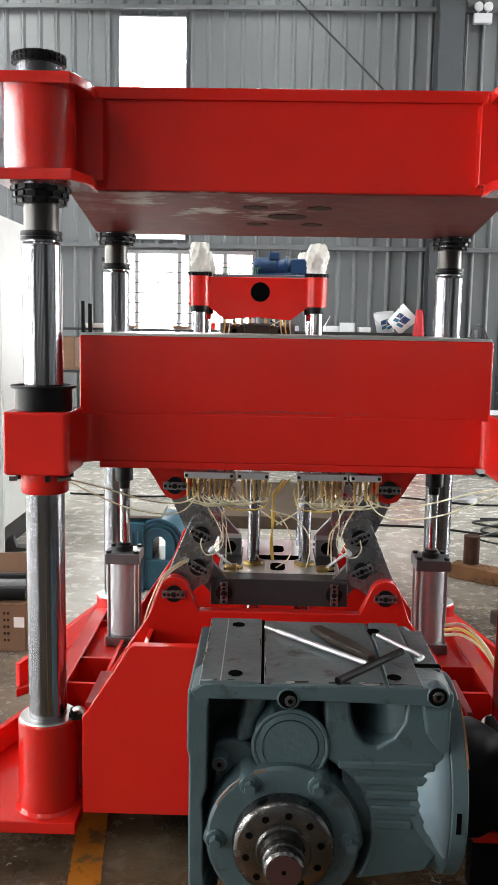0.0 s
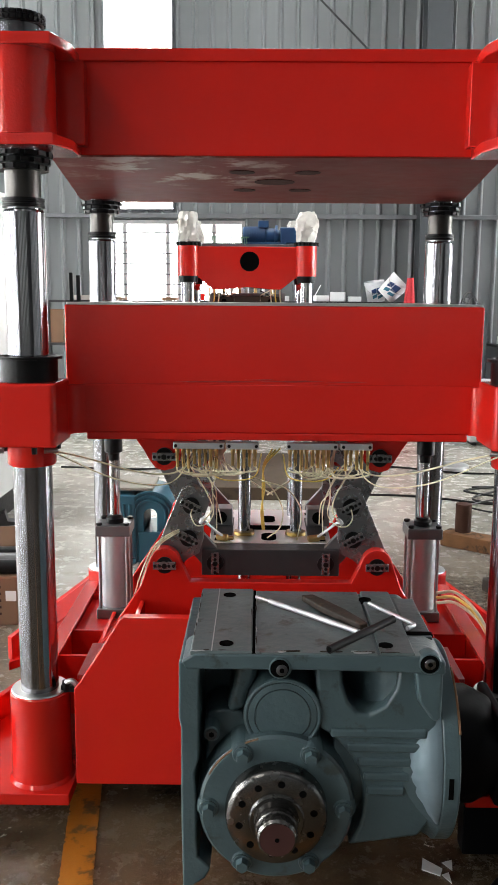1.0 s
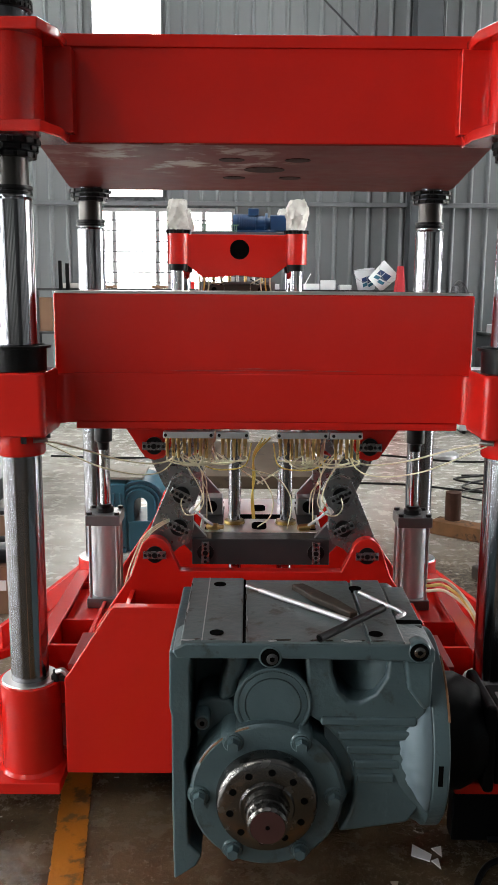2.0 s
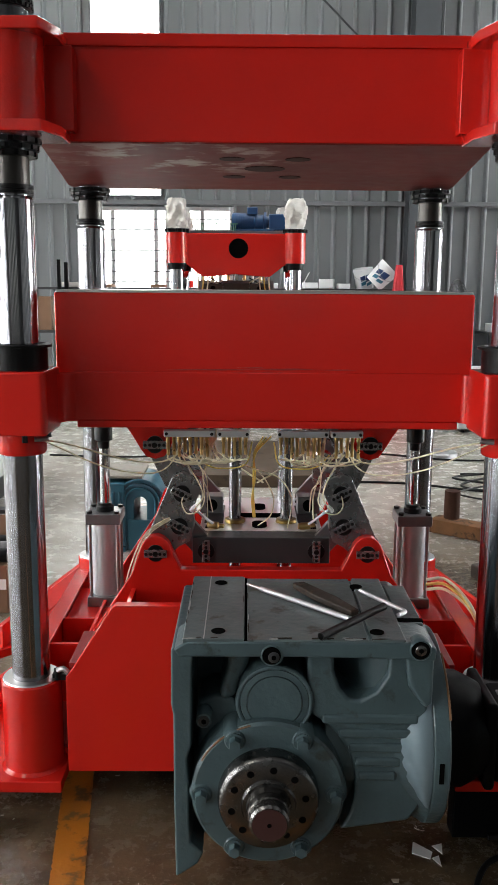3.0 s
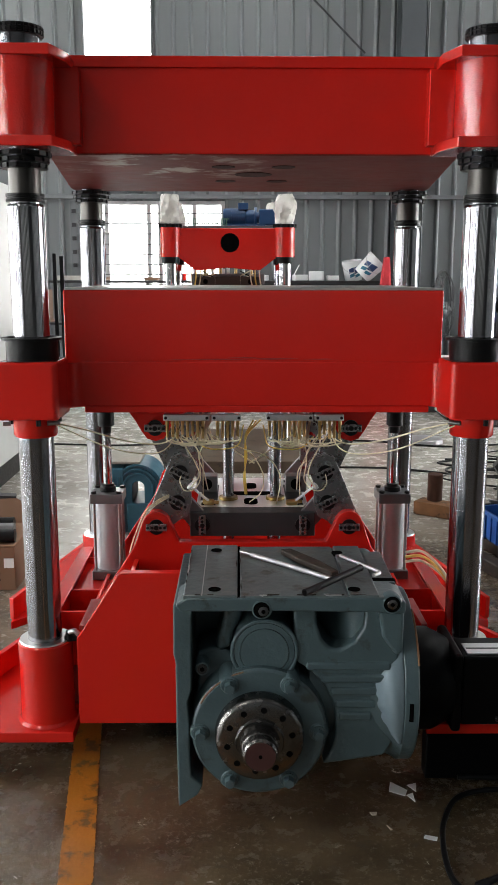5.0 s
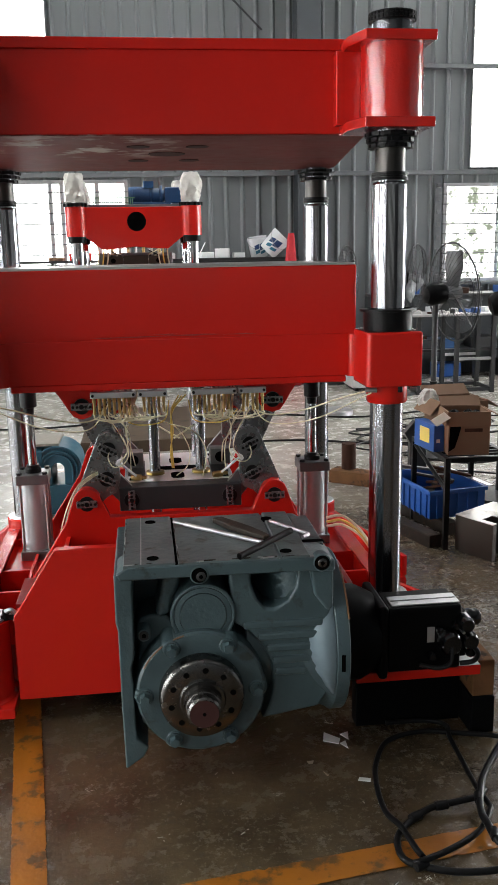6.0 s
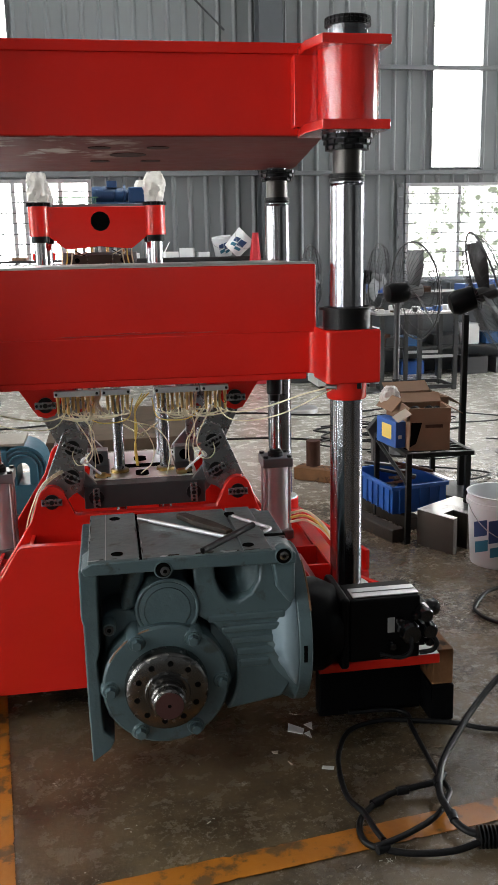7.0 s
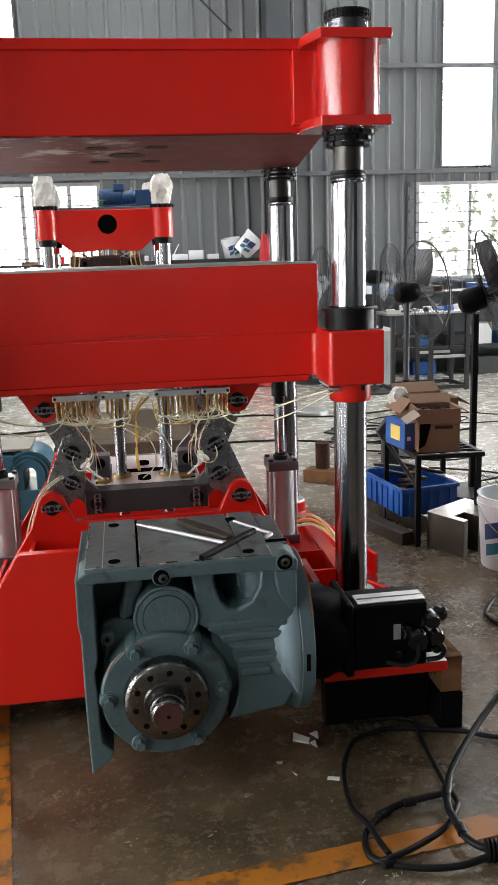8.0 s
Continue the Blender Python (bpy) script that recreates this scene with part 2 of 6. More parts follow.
COLUMN_PAINT = material("blue_grey_column_paint", (0.050, 0.056, 0.062), 0.5, vary=0.12)
WHITE = material("white_enamel", (0.75, 0.77, 0.77), 0.35, vary=0.04)
OFF_WHITE = material("dusty_off_white_enamel", (0.46, 0.47, 0.46), 0.4, vary=0.08)
WHITE_PLASTIC = material("white_plastic", (0.63, 0.65, 0.66), 0.45, vary=0.06, stain=(0.4, 0.38, 0.35), stain_at=0.68, stain_scale=14)
WRAP = material("cloudy_plastic_wrap", (0.52, 0.50, 0.46), 0.3, vary=0.2, scale=20, bump=0.6, bump_scale=30)
BLUE_MOTOR = material("blue_motor_paint", (0.012, 0.06, 0.16), 0.38, vary=0.15)
TEAL = material("teal_machine_paint", (0.016, 0.088, 0.13), 0.42, vary=0.25, stain=(0.02, 0.03, 0.03), stain_at=0.62, stain_scale=9)
BLUE_PLASTIC = material("blue_plastic", (0.012, 0.080, 0.31), 0.42, vary=0.2)
CARD = material("brown_cardboard", (0.17, 0.092, 0.05), 0.75, vary=0.15, bump=0.15)
TIMBER = material("old_orange_timber", (0.15, 0.072, 0.032), 0.8, spec=0.15, vary=0.45, scale=14, bump=0.5, stain=(0.03, 0.018, 0.012), stain_at=0.55, stain_scale=9)
RUST_ORANGE = material("orange_rust", (0.16, 0.075, 0.03), 0.8, vary=0.4, scale=30, bump=0.3)
RUST = material("rusty_iron", (0.045, 0.020, 0.013), 0.85, spec=0.15, vary=0.4, scale=22, bump=0.4)
RED_CLOTH = material("red_cloth", (0.45, 0.02, 0.03), 0.7, vary=0.25, scale=20, bump=0.5)
PALE_CARD = material("pale_card", (0.42, 0.36, 0.29), 0.7, vary=0.1)
PAPER = material("white_paper", (0.7, 0.7, 0.68), 0.7, vary=0.06)
GREEN = material("green_mesh", (0.12, 0.28, 0.16), 0.5, vary=0.2)
MAROON = material("shaft_end_maroon", (0.045, 0.014, 0.013), 0.5, vary=0.3)
OUTSIDE = glow("overcast_daylight", (1.0, 1.0, 1.0), 10.0, (0.042, 0.048, 0.037))

# ---- mesh tools ----


class Geo:
    """Gathers faces for one mesh."""

    def __init__(self, m=None):
        self.v, self.f, self.m = [], [], m or Matrix()

    def put(self, verts, faces):
        k = len(self.v)
        self.v += [tuple(self.m @ Vector(v)) for v in verts]
        self.f += [tuple(i + k for i in f) for f in faces]
        return self

    def box(self, x0, x1, y0, y1, z0, z1):
        v = [(x, y, z) for z in (z0, z1) for y in (y0, y1) for x in (x0, x1)]
        return self.put(v, [(0, 2, 3, 1), (4, 5, 7, 6), (0, 1, 5, 4), (2, 6, 7, 3), (0, 4, 6, 2), (1, 3, 7, 5)])

    def prism(self, pts, axis, a, b):
        def at(p, q):
            return {"x": (q, p[0], p[1]), "y": (p[0], q, p[1]), "z": (p[0], p[1], q)}[axis]
        area = sum(p[0] * q[1] - q[0] * p[1] for p, q in zip(pts, pts[1:] + pts[:1]))
        if (area > 0) == (axis == "y"):
            pts = pts[::-1]
        n = len(pts)
        v = [at(p, a) for p in pts] + [at(p, b) for p in pts]
        f = [tuple(range(n))[::-1], tuple(range(n, 2 * n))] + [(i, (i + 1) % n, n + (i + 1) % n, n + i) for i in range(n)]
        return self.put(v, f)

    def lathe(self, profile, origin, axis="z", n=32):
        """profile: (radius, height) from one end to the other; closed when it starts and ends at radius 0."""
        v, f = [], []
        for r, h in profile:
            for i in range(n):
                c, s = r * math.cos(2 * math.pi * i / n), r * math.sin(2 * math.pi * i / n)
                p = {"z": (c, s, h), "y": (s, h, c), "x": (h, c, s)}[axis]
                v.append(tuple(a + b for a, b in zip(p, origin)))
        for k in range(len(profile) - 1):
            for i in range(n):
                j = (i + 1) % n
                f.append((k * n + i, k * n + j, (k + 1) * n + j, (k + 1) * n + i))
        for k, rev in ((0, True), (len(profile) - 1, False)):
            if profile[k][0] > 0:
                ring = tuple(range(k * n, k * n + n))
                f.append(ring[::-1] if rev else ring)
        return self.put(v, f)

    def cyl(self, p, q, r, r2=None, n=24):
        p, q = Vector(p), Vector(q)
        r2 = r if r2 is None else r2
        t = (q - p).to_track_quat("Z", "Y").to_matrix()
        v = []
        for c, rr in ((p, r), (q, r2)):
            for i in range(n):
                a = 2 * math.pi * i / n
                v.append(tuple(c + t @ Vector((rr * math.cos(a), rr * math.sin(a), 0))))
        f = [(i, (i + 1) % n, n + (i + 1) % n, n + i) for i in range(n)] + [tuple(range(n))[::-1], tuple(range(n, 2 * n))]
        return self.put(v, f)

    def tube(self, pts, r, n=8, steps=8, closed=False):
        """A round tube along a smooth line through pts."""
        P = [Vector(p) for p in pts]
        if closed:
            P = [P[-1]] + P + [P[0], P[1]]
        else:
            P = [2 * P[0] - P[1]] + P + [2 * P[-1] - P[-2]]
        line = []
        for a, b, c, d in zip(P, P[1:], P[2:], P[3:]):
            for k in range(steps):
                t = k / steps
                line.append(0.5 * (2 * b + (c - a) * t + (2 * a - 5 * b + 4 * c - d) * t * t + (3 * b - a - 3 * c + d) * t ** 3))
        if not closed:
            line.append(P[-2])
        v, f = [], []
        side = None
        m = len(line)
        for k, p in enumerate(line):
            d = (line[(k + 1) % m] - line[k - 1]) if closed else (line[min(k + 1, m - 1)] - line[max(k - 1, 0)])
            d = d.normalized() if d.length > 1e-9 else Vector((0, 0, 1))
            if side is None:
                side = d.orthogonal().normalized()
            side = (side - d * side.dot(d)).normalized()
            up = d.cross(side)
            for i in range(n):
                a = 2 * math.pi * i / n
                v.append(tuple(p + r * (math.cos(a) * side + math.sin(a) * up)))
        for k in range(m if closed else m - 1):
            for i in range(n):
                j = (i + 1) % n
                q = (k + 1) % m
                f.append((k * n + i, k * n + j, q * n + j, q * n + i))
        if not closed:
            f += [tuple(range(n))[::-1], tuple(range((m - 1) * n, m * n))]
        return self.put(v, f)


def thing(name, at, label, category, group="", kind=""):
    ob = new(name)
    ob.location = at
    ob.empty_display_size = 0.1
    return tagged(ob, label, category, group, kind)


def mesh_of(name, geo, mat, bevel=0.0, smooth=True, segments=2):
    me = bpy.data.meshes.new(name)
    me.from_pydata(geo.v, [], geo.f)
    me.validate()
    me.update()
    if smooth:
        me.shade_smooth()
        me.set_sharp_from_angle(angle=radians(38))
    me.materials.append(mat)
    ob = new(name, me)
    if bevel:
        b = ob.modifiers.new("edge", "BEVEL")
        b.width, b.segments, b.limit_method, b.angle_limit = bevel, segments, "ANGLE", radians(40)
        b.harden_normals = smooth
    return ob


def part(name, geo, mat, parent, label="", bevel=0.0, smooth=True, segments=2):
    """One mesh, given in world places, under a thing or a part."""
    ob = mesh_of(name, geo, mat, bevel, smooth, segments)
    ob.parent = parent
    if parent.type == "EMPTY":
        ob.matrix_parent_inverse = Matrix.Translation(-parent.location)
    return tagged(ob, label)


def single(name, geo, mat, label, category, group="", kind="", bevel=0.0, smooth=True):
    return tagged(mesh_of(name, geo, mat, bevel, smooth), label, category, group, kind)


def arc(cx, cz, r, a0, a1, n=10):
    return [(cx + r * math.cos(radians(a0 + (a1 - a0) * i / n)), cz + r * math.sin(radians(a0 + (a1 - a0) * i / n))) for i in range(n + 1)]


# ---- building ----
g = Geo()
g.box(-60, 60, -60, 60, -0.2, 0)
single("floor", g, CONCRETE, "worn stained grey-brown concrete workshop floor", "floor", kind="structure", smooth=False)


def sheet_wall(name, x0, x1, z0, z1, y, openings, pitch=0.205, depth=0.034):
    """Ribbed sheet along x, facing -y, with openings (x0, x1, z0, z1)."""
    cuts = sorted({x0, x1, *[o[0] for o in openings], *[o[1] for o in openings]})
    g = Geo()
    for a, b in zip(cuts, cuts[1:]):
        mid = (a + b) / 2
        hs = sorted([(o[2], o[3]) for o in openings if o[0] < mid < o[1]])
        spans, low = [], z0
        for h in hs:
            if h[0] > low:
                spans.append((low, h[0]))
            low = h[1]
        if low < z1:
            spans.append((low, z1))
        # rib outline
        line, k = [], math.floor(a / pitch)
        while k * pitch < b:
            for dx, dy in ((0, 0), (0.026, -depth), (0.040, -depth), (0.066, 0)):
                x = k * pitch + dx
                if a < x < b:
                    line.append((x, dy))
            k += 1
        line = [(a, line[0][1] if line else 0)] + line + [(b, line[-1][1] if line else 0)]
        for lo, hi in spans:
            v = [(x, y + dy, z) for z in (lo, hi) for x, dy in line]
            v += [(x, y + 0.06, z) for z in (lo, hi) for x in (a, b)]
            n = len(line)
            f = [(i, i + 1, n + i + 1, n + i) for i in range(n - 1)]
            q = 2 * n
            f += [(q + 1, q, q + 2, q + 3)]
            f += [tuple(range(n))[::-1] + (q, q + 1), tuple(range(n, 2 * n)) + (q + 3, q + 2), (0, n, q + 2, q), (n - 1, q + 1, q + 3, 2 * n - 1)]
            g.put(v, f)
    return single(name, g, SHEET, "grey ribbed steel sheet wall of the workshop", "wall", kind="structure", smooth=False)


LOW_L = (-1.78, 0.03, 0.98, 2.50)
LOW_R = (4.10, 6.4, 1.16, 2.42)
UP_L = (-1.68, -0.84, 2.62, 5.26)
UP_R = (4.43, 5.13, 2.60, 5.26)
sheet_wall("wall_back", LEFT_X, RIGHT_X, 0, ROOF_Z, WALL_Y, [LOW_L, LOW_R, UP_L, UP_R])
for z in (2.55, 3.83, 5.34):
    for a, b in ((LEFT_X, 2.12), (2.41, RIGHT_X)):
        single("wall_girt", Geo().box(a, b, WALL_Y - 0.11, WALL_Y - 0.034, z - 0.026, z + 0.026), GIRT, "galvanised steel girt along the sheet wall", "girt", kind="structure", bevel=0.004)


def plain_wall(name, axis, at, a0, a1, openings, thick=0.1):
    g = Geo()
    def slab(p, q, lo, hi):
        if axis == "x":
            g.box(at - (thick if at < 0 else 0), at + (0 if at < 0 else thick), p, q, lo, hi)
        else:
            g.box(p, q, at - (thick if at < 0 else 0), at + (0 if at < 0 else thick), lo, hi)
    edge = a0
    for p, q, lo, hi in openings:
        slab(edge, p, 0, ROOF_Z)
        if lo > 0:
            slab(p, q, 0, lo)
        slab(p, q, hi, ROOF_Z)
        edge = q
    slab(edge, a1, 0, ROOF_Z)
    return single(name, g, WALL_DARK, "dull grey sheet wall of the workshop", "wall", kind="structure", smooth=False)


side = [(k, k + 1.2, 0.2, 4.0) for k in SIDE_WINDOWS]
plain_wall("wall_left", "x", LEFT_X, FRONT_Y, WALL_Y, side)
plain_wall("wall_right", "x", RIGHT_X, FRONT_Y, WALL_Y, side)
for wx in (LEFT_X, RIGHT_X):
    for k in SIDE_WINDOWS:
        w = thing("window_side", (wx, k + 0.6, 0.2), "plain steel framed side window", "window", kind="structure")
        x0, x1 = wx - 0.03, wx + 0.03
        g = Geo().box(x0, x1, k, k + 0.05, 0.2, 4.0).box(x0, x1, k + 1.15, k + 1.2, 0.2, 4.0).box(x0, x1, k + 0.05, k + 1.15, 0.2, 0.26).box(x0, x1, k + 0.05, k + 1.15, 3.94, 4.0)
        part("window_frame", g, GIRT, w)
        # Unseen bars added to break the columns' reflections into stripes
        for c in (0.27, 0.52, 0.74, 0.96):
            part("mullion", Geo().box(x0, x1, k + c - 0.06, k + c + 0.06, 0.261, 3.939), GIRT, w)
# Unseen front wall, with openings made for the added lamps
plain_wall("wall_front", "y", FRONT_Y, LEFT_X, RIGHT_X, [(k, k + 0.6, 1.2, 2.8) for k in FRONT_LAMPS])
# Unseen roof, left open in strips for the added lamps
g = Geo()
edge = LEFT_X - 0.1
for k in ROOF_STRIPS:
    g.box(edge, k - 0.5, FRONT_Y, WALL_Y, ROOF_Z, ROOF_Z + 0.06)
    g.box(k - 0.5, k + 0.5, FRONT_Y, -5.5, ROOF_Z, ROOF_Z + 0.06)
    g.box(k - 0.5, k + 0.5, -0.5, 4.0, ROOF_Z, ROOF_Z + 0.06)
    g.box(k - 0.5, k + 0.5, 10.0, WALL_Y, ROOF_Z, ROOF_Z + 0.06)
    edge = k + 0.5
g.box(edge, RIGHT_X + 0.1, FRONT_Y, WALL_Y, ROOF_Z, ROOF_Z + 0.06)
single("ceiling", g, WALL_DARK, "unseen grey sheet roof with gaps for added lamps", "ceiling", kind="structure", smooth=False)
g = Geo()
g.box(-14, 18, 13.0, 13.05, 0.3, 9)
single("backdrop", g, OUTSIDE, "bright overcast daylight with pale foliage outside", "backdrop", kind="structure", smooth=False)


def window_unit(name, o, mullions, bars, label):
    w = thing(name, ((o[0] + o[1]) / 2, WALL_Y, o[2]), label, "window", kind="structure")
    x0, x1, z0, z1 = o
    g = Geo()
    y0, y1 = WALL_Y - 0.045, WALL_Y + 0.045
    w0 = 0.045 if bars else 0.016
    g.box(x0, x0 + w0, y0, y1, z0, z1).box(x1 - w0, x1, y0, y1, z0, z1)
    g.box(x0 + w0, x1 - w0, y0, y1, z0, z0 + w0).box(x0 + w0, x1 - w0, y0, y1, z1 - w0, z1)
    part("window_frame", g, ALU if bars else GIRT, w, bevel=0.003)
    for m in mullions:
        part("mullion", Geo().box(m - 0.025, m + 0.025, y0, y1, z0 + 0.047, z1 - 0.047), ALU, w, bevel=0.003)
    if bars:
        z = z0 + 0.12
        while z < z1 - 0.06:
            part("security_bar", Geo().cyl((x0 - 0.03, WALL_Y - 0.09, z), (x1 + 0.03, WALL_Y - 0.09, z), 0.0062, n=8), STEEL_GREY, w)
            z += 0.125
        part("window_sill", Geo().box(x0 - 0.05, x1 + 0.05, WALL_Y - 0.13, WALL_Y - 0.048, z0 - 0.04, z0 - 0.004), GIRT, w, bevel=0.003)
        z = z0 + 0.05
        while z < z1:
            part("jamb_bolt", Geo().box(x0 - 0.10, x0 - 0.045, WALL_Y - 0.075, WALL_Y - 0.045, z, z + 0.05), STEEL_DARK if bars is ALU else STEEL_GREY, w, bevel=0.004)
            z += 0.165
        part("jamb_strip", Geo().box(x0 - 0.12, x0 - 0.025, WALL_Y - 0.046, WALL_Y - 0.031, z0 - 0.3, z1), GIRT, w)
    return w


window_unit("window_1", LOW_L, (-1.45, -0.92, -0.78, -0.35), ALU, "barred aluminium window glaring with daylight")
window_unit("window_2", LOW_R, (4.84, 5.6), STEEL_GREY, "barred aluminium window with pale foliage outside")
window_unit("window_3", UP_L, (), None, "tall white daylight panel in the sheet wall")
window_unit("window_4", UP_R, (), None, "tall white daylight panel in the sheet wall")

# steel column at the wall
g = Geo()
g.box(2.12, 2.41, WALL_Y - 0.36, WALL_Y - 0.345, 0, ROOF_Z).box(2.12, 2.41, WALL_Y - 0.05, WALL_Y - 0.036, 0, ROOF_Z)
g.box(2.26, 2.272, WALL_Y - 0.345, WALL_Y - 0.05, 0, ROOF_Z)
single("steel_column", g, COLUMN_PAINT, "dark blue-grey steel H column against the wall", "column", kind="structure", bevel=0.003)
single("conduit_pipe", Geo().cyl((2.45, WALL_Y - 0.3, 1.0), (2.45, WALL_Y - 0.3, 5.2), 0.010, n=10), GIRT,
       "thin grey conduit beside the steel column", "conduit", kind="structure")
single("brace_rod", Geo().cyl((0.1, WALL_Y - 0.2, 5.75), (1.72, WALL_Y - 0.2, 4.2), 0.012, n=8), STEEL_DARK,
       "thin dark diagonal brace rod on the wall", "brace", kind="structure")
lamp = thing("emergency_light", (2.65, WALL_Y - 0.13, 5.24), "white twin-head emergency light on the wall girt", "emergency light")
part("case", Geo().box(2.545, 2.762, WALL_Y - 0.19, WALL_Y - 0.112, 5.165, 5.275), WHITE_PLASTIC, lamp, bevel=0.006)
for x in (2.598, 2.712):
    part("lamp_head", Geo().lathe([(0.0, -0.05), (0.050, -0.045), (0.055, -0.02), (0.03, 0.03), (0, 0.03)], (x, WALL_Y - 0.16, 5.345), "y", 20), WHITE, lamp)
    part("bracket", Geo().box(x - 0.008, x + 0.008, WALL_Y - 0.165, WALL_Y - 0.15, 5.273, 5.305), WHITE_PLASTIC, lamp)
flood = thing("wall_lamp", (2.31, WALL_Y - 0.42, 5.38), "white boxed wall lamp fixed to the steel column", "lamp")
part("housing", Geo().box(2.11, 2.51, WALL_Y - 0.50, WALL_Y - 0.362, 5.385, 5.56), WHITE, flood, bevel=0.008)
part("frame", Geo().box(2.10, 2.52, WALL_Y - 0.512, WALL_Y - 0.5005, 5.378, 5.57), COLUMN_PAINT, flood, bevel=0.003)

# floor lines
a = math.atan2(0.09, 0.71)
m = Matrix.Translation((-0.213, 1.745, 0)) @ Matrix.Rotation(a, 4, "Z")
def worn_edge(x0, x1, y0, y1):
    """Outline of a painted strip whose long edges have flaked a little."""
    chance = random.Random(int(x0 * -1000))
    steps = [y0 + (y1 - y0) * k / 420 for k in range(421)]
    side = [(x1 + chance.gauss(0, 0.0007) - (chance.random() < 0.045) * chance.uniform(0.002, 0.009), y) for y in steps]
    other = [(x0 + chance.gauss(0, 0.0007) + (chance.random() < 0.045) * chance.uniform(0.002, 0.009), y) for y in reversed(steps)]
    return side + other


single("floor_line", Geo(m).prism(worn_edge(-0.046, 0.046, -2.2, 1.3), "z", 0.0005, 0.0024), ORANGE, "worn orange painted line on the concrete floor", "floor marking", kind="structure", smooth=False)
m = Matrix.Translation((0.465, 1.615, 0)) @ Matrix.Rotation(a, 4, "Z")
single("floor_line", Geo(m).prism([(y, x) for x, y in worn_edge(-0.042, 0.048, -0.58, 6.0)], "z", 0.0026, 0.0042), ORANGE, "worn orange painted line on the concrete floor", "floor marking", kind="structure", smooth=False)

# ---- hydraulic press ----
XC, XL, XR, YF, YR = 0.257, -0.428, 0.942, 2.48, 3.666
YM = (YF + YR) / 2
BEAM_F, BEAM_B = 2.585, 3.575
BEAM_Z0, BEAM_Z1 = 1.936, 2.222
COLS = [(x, y) for y in (YF, YR) for x in (XL, XR)]
press = thing("hydraulic_press", (XC, YM, 0), "tall red four-column press with chromed columns on the concrete floor", "press")


def mirror(pts):
    """A half outline given left of the middle, closed on the other side."""
    return pts + [(2 * XC - x, z) for x, z in pts[::-1]]


# upper beam: top plate, bottom plate, front and back webs, ends
beam = part("upper_beam", Geo().box(XL + 0.085, XR - 0.085, BEAM_F + 0.002, BEAM_B - 0.002, BEAM_Z0 + 0.004, BEAM_Z1 - 0.03), RED, press, "glossy red box beam", bevel=0.004)
part("top_plate", Geo().box(XL + 0.06, XR - 0.06, BEAM_F - 0.008, BEAM_B + 0.008, BEAM_Z1 - 0.034, BEAM_Z1), RED, beam, bevel=0.004)
# Underside plate in the red darkened for its shade
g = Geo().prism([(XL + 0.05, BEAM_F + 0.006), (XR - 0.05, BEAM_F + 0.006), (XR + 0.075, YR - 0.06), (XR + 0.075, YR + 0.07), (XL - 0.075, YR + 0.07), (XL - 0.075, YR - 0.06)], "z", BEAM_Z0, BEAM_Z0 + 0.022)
part("bottom_plate", g, RED_SHADE_SCUFFED, beam, "dull scuffed underside, its shade put into a darker red", bevel=0.003)
# Bores are flat discs; their inner shade is only colour
for hx, hy, hr in ((XC + 0.005, 3.09, 0.068), (XC - 0.10, 2.87, 0.040), (XC + 0.105, 2.87, 0.040), (XC - 0.10, 3.31, 0.040), (XC + 0.10, 3.31, 0.040)):
    part("bore", Geo().cyl((hx, hy, BEAM_Z0 - 0.002), (hx, hy, BEAM_Z0 + 0.01), hr, n=28), BORE_SHADE, beam)
for cx, cy in COLS:
    sx = 1 if cx == XL else -1
    sy = 1 if cy == YF else -1
    # boss with a plate above and below, chamfered towards the beam
    boss = part("column_boss", Geo().lathe([(0.0, 1.962), (0.098 if cy == YF else 0.08, 1.962), (0.098, 2.0), (0.098, 2.002), (0.098, 2.185), (0.0, 2.185)], (cx, cy, 0), "z", 48), RED_PEEL, beam, "glossy red round boss")
    for z0, z1 in ((1.932, 1.962), (2.176, 2.206)):
        h = 0.109 if cy == YF or z0 > 2 else 0.082
        pts = [(cx - sx * h, cy - sy * h), (cx + sx * h, cy - sy * h), (cx + sx * (h + 0.032), cy - sy * 0.01), (cx + sx * (h + 0.032), cy + sy * h), (cx - sx * h, cy + sy * h)]
        if cy == YR:
            z0 = z0 + 0.014
        part("boss_plate", Geo().prism(pts, "z", z0, z1), RED_SHADE_SCUFFED if cy == YR and z0 < 2 else RED_PEEL, beam, bevel=0.004)
    part("boss_web", Geo().box(min(cx, cx + sx * 0.16), max(cx, cx + sx * 0.16), cy + min(sy * 0.06, sy * 0.11), cy + max(sy * 0.06, sy * 0.11), 1.96, 2.18), RED, beam, bevel=0.004)
    # column with its necks, nuts and rings
    col = part("column", Geo().lathe([(0, 0.36), (0.055, 0.36), (0.055, 0.362), (0.055, 1.7705), (0.055, 1.772), (0.051, 1.779), (0.046, 1.779), (0.046, 1.94), (0, 1.94)], (cx, cy, 0), "z", 64), CHROME_COLUMN, press, "polished chrome column")
    g = Geo().lathe([(0.047, 1.784), (0.0572, 1.784), (0.0572, 1.793), (0.0540, 1.794), (0.0540, 1.798), (0.0572, 1.799), (0.0572, 1.808), (0.047, 1.808)], (cx, cy, 0), "z", 40)
    part("neck_ring", g, BLACK, col)
    part("neck", Geo().lathe([(0.0465, 1.806), (0.0475, 1.806), (0.0475, 1.882), (0.0465, 1.882)], (cx, cy, 0), "z", 40), NECK, col, "dark oiled threaded neck")
    g = Geo()
    for k in range(3):
        z = 1.880 + 0.017 * k
        r = 0.064 + 0.006 * k
        g.m = Matrix()
